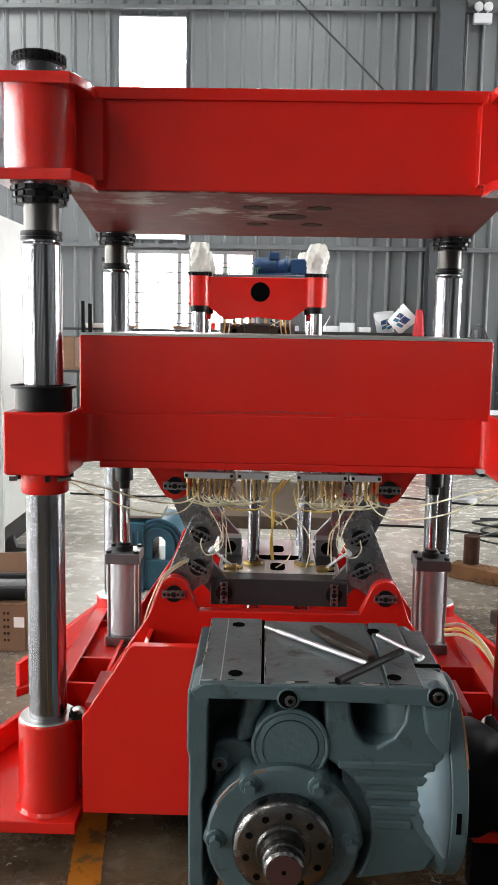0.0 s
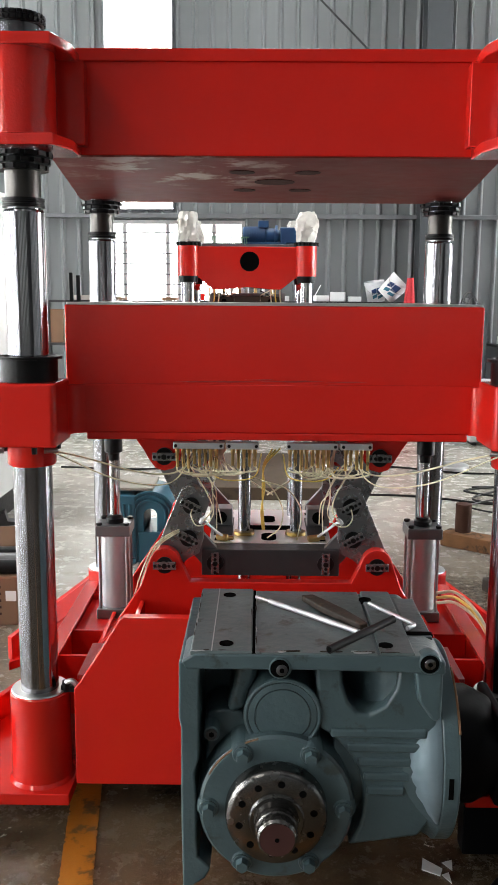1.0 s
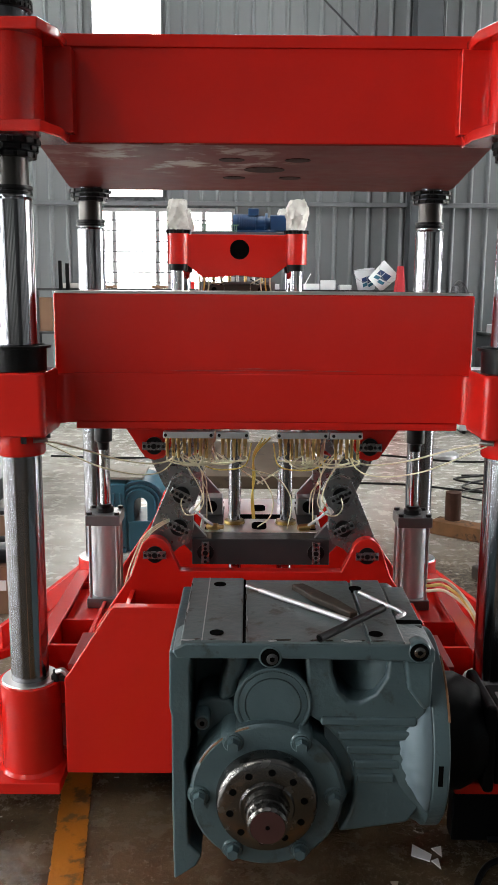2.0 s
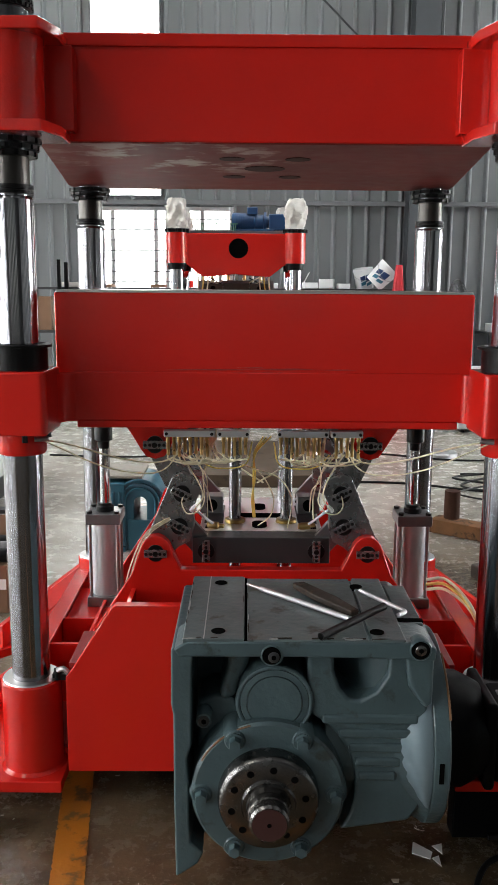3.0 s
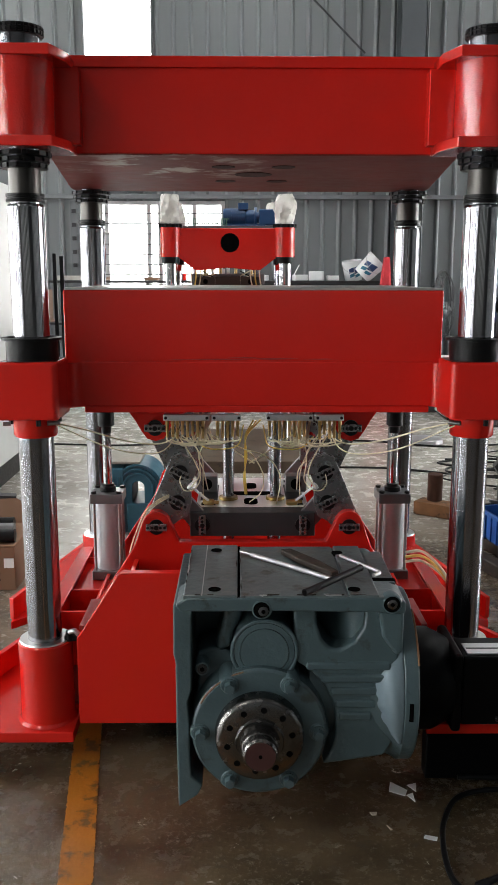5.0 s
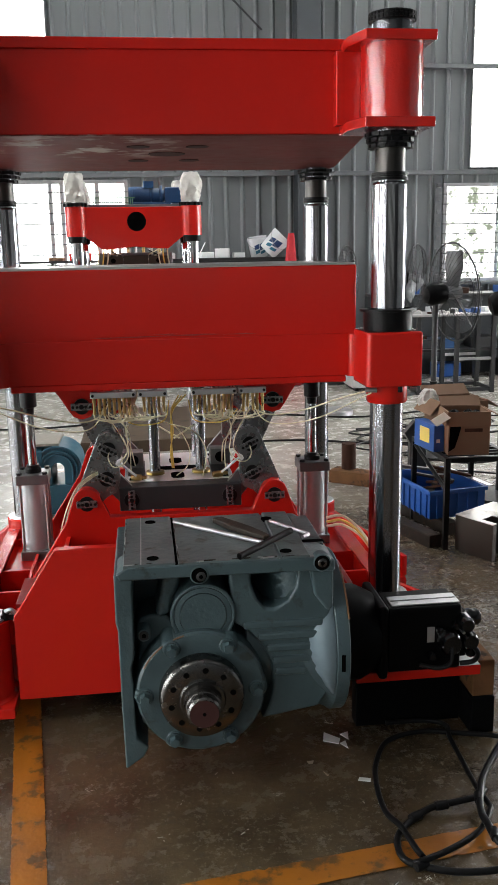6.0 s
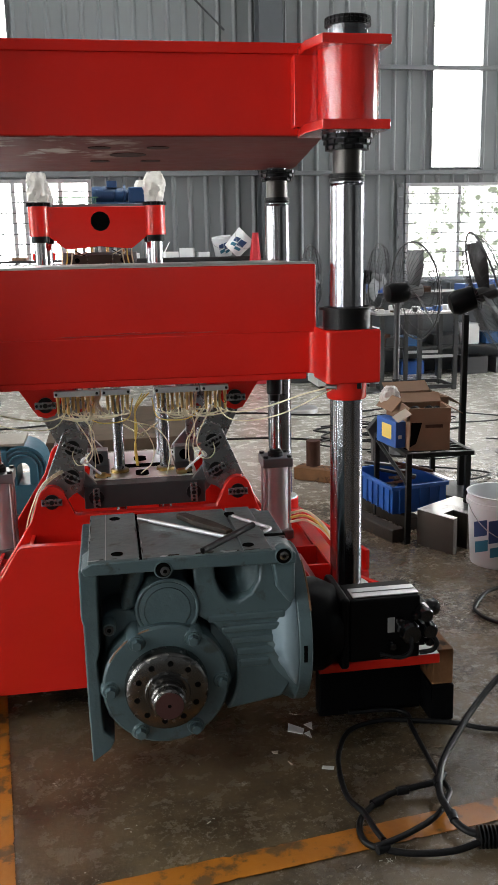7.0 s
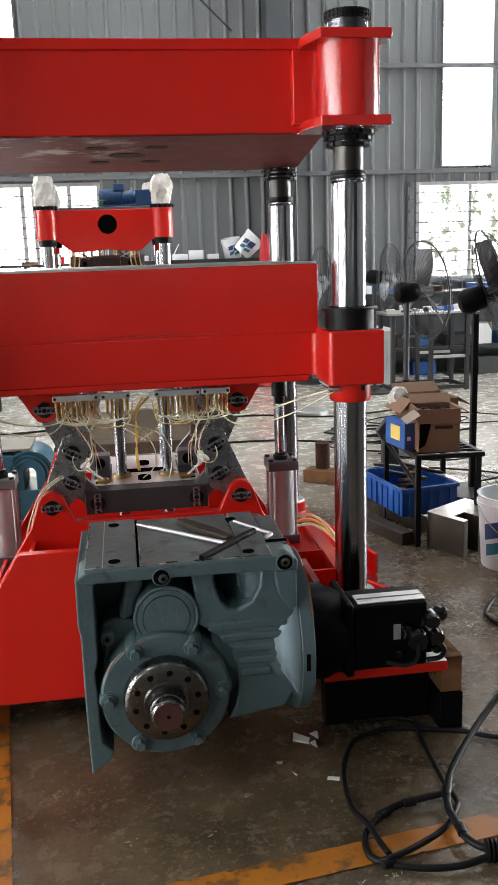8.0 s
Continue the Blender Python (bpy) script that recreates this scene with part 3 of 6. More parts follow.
        g.lathe([(0.047, z), (r, z), (r, z + 0.013), (0.047, z + 0.013)], (cx, cy, 0), "z", 40)
        for i in range(14):
            g.m = Matrix.Translation((cx, cy, 0)) @ Matrix.Rotation(2 * math.pi * (i + 0.3 * k) / 14, 4, "Z")
            g.box(r - 0.003, r + 0.006, -0.0105, 0.0105, z + 0.0005, z + 0.0125)
    part("lower_nut", g, BLACK, col, "black slotted lock nut")
    part("column_end", Geo().lathe([(0.0, 2.2), (0.062, 2.2), (0.062, 2.246), (0.0, 2.246)], (cx, cy, 0), "z", 40), CHROME_COLUMN, col)
    g = Geo().lathe([(0.045, 2.246), (0.068, 2.246), (0.068, 2.272), (0.0, 2.272)], (cx, cy, 0), "z", 40)
    for k in range(30):
        a = 2 * math.pi * k / 30
        for z in (2.249, 2.262):
            g.m = Matrix.Translation((cx, cy, 0)) @ Matrix.Rotation(a, 4, "Z")
            g.box(0.064, 0.073, -0.0045, 0.0045, z, z + 0.009)
    part("top_nut", g, BLACK, col, "black toothed lock nut")

part("paint_mark", Geo().lathe([(0.0552, 1.338), (0.0557, 1.338), (0.0557, 1.342), (0.0552, 1.342)], (XR, YF, 0), "z", 48), RED, press, "thin red paint mark")
# moving platen
P0 = 1.130
platen = part("moving_platen", Geo().box(-0.352, 2 * XC + 0.352, 2.597, 3.549, P0 + 0.022, P0 + 0.396), RED, press, "red welded box platen", bevel=0.006)
part("platen_top", Geo().box(-0.347, 2 * XC + 0.347, 2.602, 3.544, P0 + 0.389, P0 + 0.403), STEEL_TOP, platen, "bare ground steel top face", bevel=0.002)
g = Geo().box(XL + 0.13, XR - 0.104, 2.588, 3.558, P0 + 0.0242, P0 + 0.168)
part("lower_box", g, RED, platen, bevel=0.004)
g = Geo().box(XL + 0.135, XR - 0.112, 2.5905, 3.5555, P0 + 0.002, P0 + 0.024)
part("bottom_plate", g, RED, platen, bevel=0.004)
for x, w in ((-0.222, 0.007), (-0.200, 0.004), (-0.178, 0.012), (-0.152, 0.007), (-0.135, 0.005)):
    part("ink_mark", Geo().box(x - w * 0.7, x + w * 0.7, 3.06 + w * 4, 3.17 - w * 2, P0 + 0.4032, P0 + 0.4042), HOLE, platen)
for x, w, dz, h in ((0.12, 0.12, 0.010, 0.0022), (0.31, 0.10, 0.012, 0.003), (0.22, 0.05, 0.016, 0.002), (0.47, 0.06, 0.011, 0.0018), (0.02, 0.05, 0.009, 0.0016)):
    part("smudge", Geo().prism([(x - w, P0 + 0.165 + dz), (x, P0 + 0.165 + dz - h), (x + w, P0 + 0.165 + dz), (x + w * 0.4, P0 + 0.165 + dz + h)], "y", 2.5962, 2.5985), RED_SHADE_SMUDGE, platen)
for cx, cy in COLS:
    s = 1 if cx == XL else -1
    t = 1 if cy == YF else -1
    h = 0.092
    pts = [(cx - s * h, cy - t * h), (cx + s * (h - 0.012), cy - t * h), (cx + s * h, cy - t * (h - 0.012)), (cx + s * h, cy + t * h), (cx - s * h, cy + t * h)]
    block = part("sleeve_block", Geo().prism(pts, "z", P0 + 0.008, P0 + 0.185), RED, platen, bevel=0.008)
    r = 0.050 if cx == XL else 0.018
    fillet = [(cx + s * (0.092 + r + r * math.cos(radians(k))), cy + t * (0.109 - r + r * math.sin(radians(k)))) for k in range(180, 89, -10)]
    outline = fillet + [(cx + s * (0.092 + r), cy + t * 0.15), (cx + s * 0.03, cy + t * 0.15), (cx + s * 0.03, cy + t * 0.05), (cx + s * 0.086, cy + t * 0.05)]
    part("link_web", Geo().prism(outline, "z", P0 + 0.022, P0 + 0.164), RED, platen)
    part("seal_cup", Geo().lathe([(0.058, P0 + 0.186), (0.079, P0 + 0.186), (0.079, P0 + 0.246), (0.092, P0 + 0.247), (0.092, P0 + 0.254), (0.077, P0 + 0.256), (0.074, P0 + 0.20), (0.058, P0 + 0.20)], (cx, cy, 0), "z", 48), RUBBER, platen, "black rubber seal cup")
    part("collar", Geo().lathe([(0.057, P0 - 0.048), (0.064, P0 - 0.052), (0.068, P0 - 0.046), (0.068, P0 + 0.008), (0.057, P0 + 0.008)], (cx, cy, 0), "z", 48), RED, platen)
    for a in (20, 110, 200, 290):
        bx, by = cx + 0.074 * math.cos(radians(a)), cy + 0.074 * math.sin(radians(a))
        part("bolt", Geo().cyl((bx, by, P0 - 0.012), (bx, by, P0 + 0.009), 0.008, n=6), BLACK, platen)
# lubricating hose between the sleeve collars
for s in (1, -1):
    cx = XL if s == 1 else XR
    pts = [(cx + s * 0.07, 2.43, P0 - 0.005), (cx + s * 0.15, 2.50, P0 - 0.038), (cx + s * 0.26, 2.58, P0 - 0.088), (cx + s * 0.36, 2.63, P0 - 0.110), (cx + s * 0.42, 2.65, P0 - 0.092), (cx + s * 0.45, 2.66, P0 - 0.045)]
    part("grease_hose", Geo().tube(pts, 0.0026), NYLON, press, "clear nylon grease hose")
    part("elbow_fitting", Geo().cyl((cx + s * 0.05, 2.42, P0 - 0.005), (cx + s * 0.085, 2.435, P0 - 0.005), 0.007, n=10), STEEL, press)
    part("elbow_fitting", Geo().cyl((cx - s * 0.06, 2.415, P0 - 0.005), (cx - s * 0.082, 2.41, P0 - 0.005), 0.007, n=10), STEEL, press)

# lugs under the platen and on the base, links between them
PIN_IN, LINK_F, LINK_B = 0.332, 2.69, 3.40


def retainer(px, pz, y, turn=0.0):
    """A flat bar with five screws over a black pin."""
    m = Matrix.Translation((px, y, pz)) @ Matrix.Rotation(radians(turn), 4, "Y")
    part("pin", Geo(m).lathe([(0, -0.004), (0.027, -0.004), (0.027, 0.03), (0, 0.03)], (0, 0, 0), "y", 28), BLACK, press)
    bar = part("retainer_plate", Geo(m).box(-0.036, 0.036, -0.011, -0.0045, -0.0125, 0.0125), LINK_STEEL, press, bevel=0.0015)
    for k, r in ((-2, 0.0052), (-1, 0.0052), (0, 0.0085), (1, 0.0052), (2, 0.0052)):
        part("bolt", Geo(m).cyl((k * 0.0145, -0.0135, 0), (k * 0.0145, -0.0105, 0), r, n=12), BLACK, bar)


def link_plate(p, q, w, y0, y1, mat=STEEL_GREY, n=10):
    d = math.degrees(math.atan2(q[1] - p[1], q[0] - p[0]))
    pts = arc(p[0], p[1], w, d + 90, d + 270, n) + arc(q[0], q[1], w, d - 90, d + 90, n)
    return Geo().prism(pts, "y", y0, y1)


BAR_Z = 0.748  # top of the cross bar and of the guide plate


def along(p, q, u, v, s):
    """A place u along p to q and v to the inner side of that line."""
    d = Vector((q[0] - p[0], q[1] - p[1])).normalized()
    return (p[0] + d.x * u - s * d.y * v, p[1] + d.y * u + s * d.x * v)


for y in (LINK_F, LINK_B):
    for s in (1, -1):
        def at(dx):
            return XC - s * dx
        P1, P2, P3, P4 = (at(0.332), P0 - 0.066), (at(0.253), 0.898), (at(0.262), 0.791), (at(0.334), 0.716)
        lug = [(at(0.43), P0 + 0.002), (at(0.400), P0 - 0.042), (at(0.378), P0 - 0.080), (at(0.360), P0 - 0.105), (at(0.332), P0 - 0.113), (at(0.304), P0 - 0.105), (at(0.286), P0 - 0.080), (at(0.274), P0 - 0.042), (at(0.20), P0 + 0.002)]
        part("platen_lug", Geo().prism(lug, "y", y + 0.006, y + 0.05), RED, press, bevel=0.003)
        # straight upper arm, then the broad lower link that turns on the base lug
        part("link_arm", link_plate(P1, P2, 0.046, y + 0.0905, y + 0.13), LINK_STEEL, press, bevel=0.002)
        lower = [along(P2, P4, u, v, s) for u, v in ((-0.060, -0.026), (-0.060, 0.030), (-0.040, 0.050), (0.030, 0.052), (0.085, 0.080), (0.135, 0.086), (0.165, 0.062), (0.205, 0.045), (0.235, 0.020), (0.235, -0.020), (0.205, -0.045), (-0.034, -0.050))]
        part("lower_link", Geo().prism(lower, "y", y + 0.051, y + 0.089), LINK_STEEL, press, bevel=0.003)
        part("connecting_bar", link_plate(P3, (at(0.185), BAR_Z - 0.044), 0.036, y + 0.0905, y + 0.118), STEEL_GREY, press, bevel=0.002)
        part("knee_roller", Geo().cyl((at(0.205), y + 0.132, 0.985), (at(0.205), y + 0.20, 0.985), 0.030, n=28), CHROME, press)
        if y == LINK_F:
            retainer(*P1, y)
            retainer(*P4, y)
            retainer(*P2, y + 0.046, s * 27)
            retainer(*P3, y + 0.046, s * 27)
cross = part("cross_bar", Geo().box(XC - 0.222, XC + 0.222, 2.76, 2.84, BAR_Z - 0.087, BAR_Z - 0.001), STEEL_DARK, press, "dark oiled steel cross bar", bevel=0.003)
for s in (1, -1):
    retainer(XC - s * 0.178, BAR_Z - 0.044, 2.757, 90)
# bright guide plate with round-ended holes, a cross slot and side pockets
guide = part("guide_plate", Geo().box(XC - 0.205, XC + 0.205, 2.845, 3.30, BAR_Z - 0.042, BAR_Z), BRIGHT, press, "bright machined guide plate", bevel=0.004)


def round_slot(cx, cy, w, h, r):
    c = [(cx + sx * (w - r), cy + sy * (h - r), a) for sx, sy, a in ((1, 1, 0), (-1, 1, 90), (-1, -1, 180), (1, -1, 270))]
    return [(x + r * math.cos(radians(a + k)), y + r * math.sin(radians(a + k))) for x, y, a in c for k in (0, 30, 60, 90)]


# Dark sheets on the plate stand for shade in holes, slots and pockets
for y in (2.915, 3.155):
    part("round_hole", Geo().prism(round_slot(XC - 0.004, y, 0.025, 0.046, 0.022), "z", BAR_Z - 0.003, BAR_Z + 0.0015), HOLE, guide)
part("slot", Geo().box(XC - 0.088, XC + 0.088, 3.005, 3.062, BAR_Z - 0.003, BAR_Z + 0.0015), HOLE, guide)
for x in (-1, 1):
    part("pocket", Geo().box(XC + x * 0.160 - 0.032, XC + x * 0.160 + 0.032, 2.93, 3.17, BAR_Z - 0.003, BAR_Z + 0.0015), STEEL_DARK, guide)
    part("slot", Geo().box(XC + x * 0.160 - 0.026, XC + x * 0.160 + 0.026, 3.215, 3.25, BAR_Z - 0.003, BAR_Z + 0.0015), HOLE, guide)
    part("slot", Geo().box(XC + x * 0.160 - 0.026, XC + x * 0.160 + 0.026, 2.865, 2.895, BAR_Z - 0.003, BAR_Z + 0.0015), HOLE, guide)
    block = part("bearing_block", Geo().box(XC + x * 0.172 - 0.040, XC + x * 0.172 + 0.040, 3.05, 3.12, BAR_Z + 0.0018, BAR_Z + 0.064), STEEL_GREY, guide, bevel=0.003)
    part("bearing_bore", Geo().lathe([(0, 0), (0.021, 0), (0.021, 0.012), (0, 0.012)], (XC + x * 0.172, 3.045, BAR_Z + 0.033), "y", 20), HOLE, block)
    part("guide_rod", Geo().cyl((XC + x * 0.088, 2.95, 0.45), (XC + x * 0.088, 2.95, P0 + 0.002), 0.0205, n=32), CHROME_COLUMN, press, "polished guide rod")
    part("guide_rod", Geo().cyl((XC + x * 0.088, 3.22, 0.45), (XC + x * 0.088, 3.22, P0 + 0.002), 0.0205, n=32), CHROME_COLUMN, press, "polished guide rod")
    part("rod_flange", Geo().lathe([(0.021, BAR_Z + 0.001), (0.036, BAR_Z + 0.001), (0.034, BAR_Z + 0.012), (0.021, BAR_Z + 0.014)], (XC + x * 0.088, 2.95, 0), "z", 24), OILY_BRASS, press, "oily brass flange")
    part("hose_union", Geo(Matrix.Translation((XC + x * 0.152, 2.86, BAR_Z + 0.012)) @ Matrix.Rotation(radians(15 * x), 4, "Z")).lathe([(0, -0.028), (0.009, -0.028), (0.012, -0.02), (0.012, 0.01), (0.007, 0.014), (0.007, 0.03), (0, 0.03)], (0, 0, 0), "x", 10), BRASS, press)

# oil distributor bars with brass fittings and hoses
rng = random.Random(11)
for x0, x1, seam in ((-0.039, 0.217, 0.116), (0.298, 0.554, 0.456)):
    bar = part("oil_distributor", Geo().box(x0, seam - 0.003, 2.600, 2.628, P0 - 0.027, P0 - 0.007).box(seam + 0.003, x1, 2.600, 2.628, P0 - 0.027, P0 - 0.007), ALU, press, "aluminium oil distributor bar", bevel=0.002)
    for bx in (x0 + 0.008, seam - 0.012, seam + 0.012, x1 - 0.008):
        part("bolt", Geo().lathe([(0, -0.003), (0.005, -0.003), (0.005, 0.002), (0, 0.002)], (bx, 2.599, P0 - 0.017), "y", 10), BLACK, bar)
    n = 15
    for k in range(n):
        x = x0 + 0.012 + (x1 - x0 - 0.024) * k / (n - 1)
        if abs(x - seam) < 0.014:
            continue
        yy = 2.614 + (0.010 if k % 2 else -0.004)
        drop = rng.uniform(0.05, 0.066)
        part("fitting", Geo().lathe([(0, P0 - 0.026), (0.0062, P0 - 0.026), (0.0062, P0 - 0.041), (0.0048, P0 - 0.043), (0.0048, P0 - 0.026 - drop), (0, P0 - 0.026 - drop)], (x, yy, 0), "z", 10), BRASS, bar)
        cx = (x0 + x1) / 2
        z = P0 - 0.026 - drop
        tx = x + (cx - x) * 0.5 + rng.uniform(-0.02, 0.02)
        pts = [(x, yy, z + 0.004), (x + rng.uniform(-0.004, 0.004), yy, z - 0.014), (tx, yy + rng.uniform(-0.004, 0.02), z - rng.uniform(0.018, 0.034)),
               (cx + rng.uniform(-0.03, 0.03), yy + 0.03, z - 0.012), (cx + rng.uniform(-0.05, 0.05), 2.80, P0 - 0.02)]
        part("oil_hose", Geo().tube(pts, 0.0026, n=6, steps=5), NYLON, bar)
def hose(pts, y, r=0.0028, mat=NYLON, s=1, jitter=0.0):
    """A hose through (offset from the middle, height) places; y: its depth at both ends."""
    n = len(pts) - 1
    line = [(XC - s * d + rng.uniform(-jitter, jitter), y[0] + (y[1] - y[0]) * k / n + rng.uniform(-jitter, jitter), z + rng.uniform(-jitter, jitter)) for k, (d, z) in enumerate(pts)]
    part("oil_hose", Geo().tube(line, r, n=6, steps=6), mat, press)


for s in (1, -1):
    # loop that feeds the knee pin
    hose([(0.250, 0.893), (0.254, 0.866), (0.238, 0.838), (0.205, 0.843), (0.180, 0.880), (0.183, 0.930), (0.190, 0.985), (0.225, P0 - 0.085)], (2.725, 2.69), 0.0021, s=s, jitter=0.003)
    # runs that hang from the distributor to the guide plate
    hose([(0.250, P0 - 0.085), (0.225, 1.0), (0.196, 0.945), (0.186, 0.90), (0.215, 0.852)], (2.66, 2.70), 0.0023, s=s, jitter=0.005)
    hose([(0.235, P0 - 0.085), (0.200, 1.0), (0.180, 0.94), (0.174, 0.87), (0.176, 0.775)], (2.65, 2.86), 0.0021, s=s, jitter=0.005)
    hose([(0.165, P0 - 0.085), (0.176, 1.0), (0.184, 0.94), (0.170, 0.88), (0.160, 0.80)], (2.65, 2.90), 0.0021, s=s, jitter=0.006)
    # flat white strap from the knee to the plate
    hose([(0.220, 0.858), (0.206, 0.835), (0.180, 0.797), (0.158, 0.764)], (2.71, 2.86), 0.0046, WHITE_PLASTIC, s=s, jitter=0.001)
    part("wrap_tape", Geo(Matrix.Translation((XC - s * 0.216, 2.712, 0.856)) @ Matrix.Rotation(radians(s * 38), 4, "Y")).lathe([(0, -0.014), (0.007, -0.012), (0.009, 0.0), (0.006, 0.012), (0, 0.014)], (0, 0, 0), "z", 9), WHITE_PLASTIC, press)
    # straight runs crossing behind the guide rods
    hose([(0.180, 1.005), (0.11, 0.952), (0.04, 0.902), (-0.01, 0.868)], (2.99, 3.03), 0.0036, s=s)
    hose([(0.205, P0 - 0.09), (0.17, P0 - 0.125), (0.12, P0 - 0.135), (0.05, P0 - 0.120), (0.035, P0 - 0.05)], (2.655, 2.66), 0.0022, YELLOW_HOSE, s=s, jitter=0.003)
    # long lubricating runs out to the columns
    hose([(0.25, P0 - 0.05), (0.28, P0 - 0.110), (0.34, P0 - 0.128), (0.46, P0 - 0.098), (0.62, P0 - 0.012)], (2.66, 2.44), 0.0022, s=s, jitter=0.004)
for k in range(3):
    hose([(-0.024 + 0.012 * k, P0 - 0.035), (0.020 + 0.004 * k, P0 - 0.095), (0.028 - 0.003 * k, 0.96), (0.024 + 0.003 * k, 0.88), (0.020 + 0.004 * k, 0.805)], (2.66, 2.80), 0.0025, YELLOW_HOSE, jitter=0.002)
hose([(0.07, 1.004), (0.014, 0.973), (-0.022, 0.919), (-0.040, 0.862), (-0.030, 0.80), (0.01, 0.757)], (2.70, 2.87), 0.0022)
hose([(0.03, 0.988), (-0.044, 0.957), (-0.087, 0.902), (-0.100, 0.843), (-0.088, 0.756)], (2.70, 2.85), 0.0022)
for k in range(3):
    a = 0.014 * k
    part("oil_hose", Geo().tube([(-0.16 - a, 2.74, 0.60 - a), (-0.13 - a, 2.72, 0.70 - a), (-0.10 - a * 0.5, 2.70, 0.77), (-0.06, 2.72, 0.80 + a * 0.4), (0.0, 2.78, 0.82)], 0.0022, n=6), NYLON, press)

# base frame
def lug_outline():
    left = [(-0.315, 0.13), (-0.315, 0.40), (-0.155, 0.645)] + [(XC - 0.334 + 0.05 * math.cos(radians(a)), 0.716 + 0.055 * math.sin(radians(a))) for a in range(165, 10, -15)] + [(XC - 0.255, 0.662)]
    return mirror(left)


base = part("base_frame", Geo().prism(lug_outline(), "y", LINK_F, LINK_F + 0.04), RED, press, "red welded base frame", bevel=0.004)
part("rear_plate", Geo().prism(lug_outline(), "y", LINK_B, LINK_B + 0.04), RED, base, bevel=0.004)
front = mirror([(-0.315, 0.126), (-0.315, 0.425), (-0.30, 0.442), (-0.178, 0.635), (-0.165, 0.645)])
part("front_plate", Geo().prism(front, "y", 2.42, 2.45), RED, base, "broad red front plate", bevel=0.004)
for x in (-0.155, 0.02, 2 * XC - 0.045, 2 * XC + 0.14):
    part("web", Geo().box(x, x + 0.015, 2.451, 2.689, 0.14, 0.60), RED, base, bevel=0.002)
# Pocket floor coloured darker to carry the shade between the plates
part("front_floor_plate", Geo().box(-0.31, 2 * XC + 0.31, 2.451, 2.689, 0.44, 0.455), RED_SHADE_SMUDGE, base, bevel=0.002)
for s in (1, -1):
    def X(d):
        return XC - s * d
    def bx(d0, d1, y0, y1, z0, z1):
        a, b = sorted((X(d0), X(d1)))
        return Geo().box(a, b, y0, y1, z0, z1)
    # side beam under the columns, open cells with webs
    part("side_plate", bx(0.742, 0.722, 2.56, 3.60, 0.12, 0.35), RED, base, bevel=0.003)
    part("side_plate", bx(0.60, 0.585, 2.56, 3.60, 0.12, 0.35), RED, base, bevel=0.003)
    part("side_flange", bx(0.762, 0.708, 2.60, 3.58, 0.3505, 0.362), RED_PEEL, base, "glossy red flange", bevel=0.002)
    for y in (2.84, 3.07, 3.47):
        part("web", bx(0.721, 0.601, y, y + 0.016, 0.13, 0.345), RED, base, bevel=0.002)
    part("cylinder_seat", bx(0.721, 0.55, 3.087, 3.468, 0.305, 0.32), RED, base, bevel=0.002)
    # Cell floor likewise carries the cell's shade in its colour
    part("cell_floor", bx(0.721, 0.601, 2.56, 3.60, 0.12, 0.135), RED_SHADE_SMUDGE, base)
    part("cross_tie", bx(0.584, 0.33, 3.50, 3.53, 0.13, 0.33), RED, base, bevel=0.003)
    part("cross_tie", bx(0.584, 0.42, 2.82, 2.85, 0.13, 0.34), RED, base, bevel=0.003)
    # foot wings
    pts = [(X(0.582), 2.367), (X(1.06), 2.367), (X(1.06), 2.45), (X(0.76), 3.32), (X(0.582), 3.32)]
    if s == -1:
        pts = [(X(0.582), 2.367), (X(0.80), 2.367), (X(0.97), 2.90), (X(0.76), 3.32), (X(0.582), 3.32)]
    part("foot_plate", Geo().prism(pts, "z", 0.088, 0.124), RED, base, bevel=0.004)
    rim = [(X(1.05), 2.46), (X(1.03), 2.45), (X(0.74), 3.29), (X(0.76), 3.30)]
    if s == -1:
        rim = [(X(0.975), 2.92), (X(0.955), 2.91), (X(0.74), 3.29), (X(0.76), 3.30)]
    part("foot_rim", Geo().prism(rim, "z", 0.125, 0.21), RED, base, bevel=0.003)
    pts = [(X(0.582), 3.45), (X(0.80), 3.52), (X(1.02), 3.28), (X(1.03), 3.36), (X(0.83), 4.2), (X(0.582), 4.2)]
    part("foot_plate", Geo().prism(pts, "z", 0.088, 0.124), RED, base, bevel=0.004)
    rim = [(X(1.03), 3.31), (X(1.01), 3.30), (X(0.82), 4.16), (X(0.84), 4.17)]
    part("foot_rim", Geo().prism(rim, "z", 0.125, 0.22), RED, base, bevel=0.003)
    for y in (YF, YR):
        cx = X(0.685)
        part("column_socket", Geo().lathe([(0.0, 0.12), (0.097, 0.125), (0.089, 0.135), (0.087, 0.395), (0.083, 0.40), (0.0, 0.40)], (cx, y, 0), "z", 48), RED, base, "red round column socket")
        # Reflection on the socket's red top, painted as a pale ring
        part("socket_ring", Geo().lathe([(0.056, 0.4005), (0.083, 0.4005), (0.081, 0.405), (0.056, 0.405)], (cx, y, 0), "z", 48), STEEL_TOP, base, "pale steel ring standing for a reflection on red paint")
    for y in (2.75, 3.5):
        part("levelling_pad", bx(0.80, 0.64, y - 0.07, y + 0.07, 0.0, 0.089), STEEL_DARK, base, bevel=0.004)
# Unseen rail added to block light passing beneath the base
part("light_block_rail", Geo().box(XC - 0.58, XC + 0.58, 2.7, 2.78, 0.0, 0.119), BLACK, base, bevel=0.004)
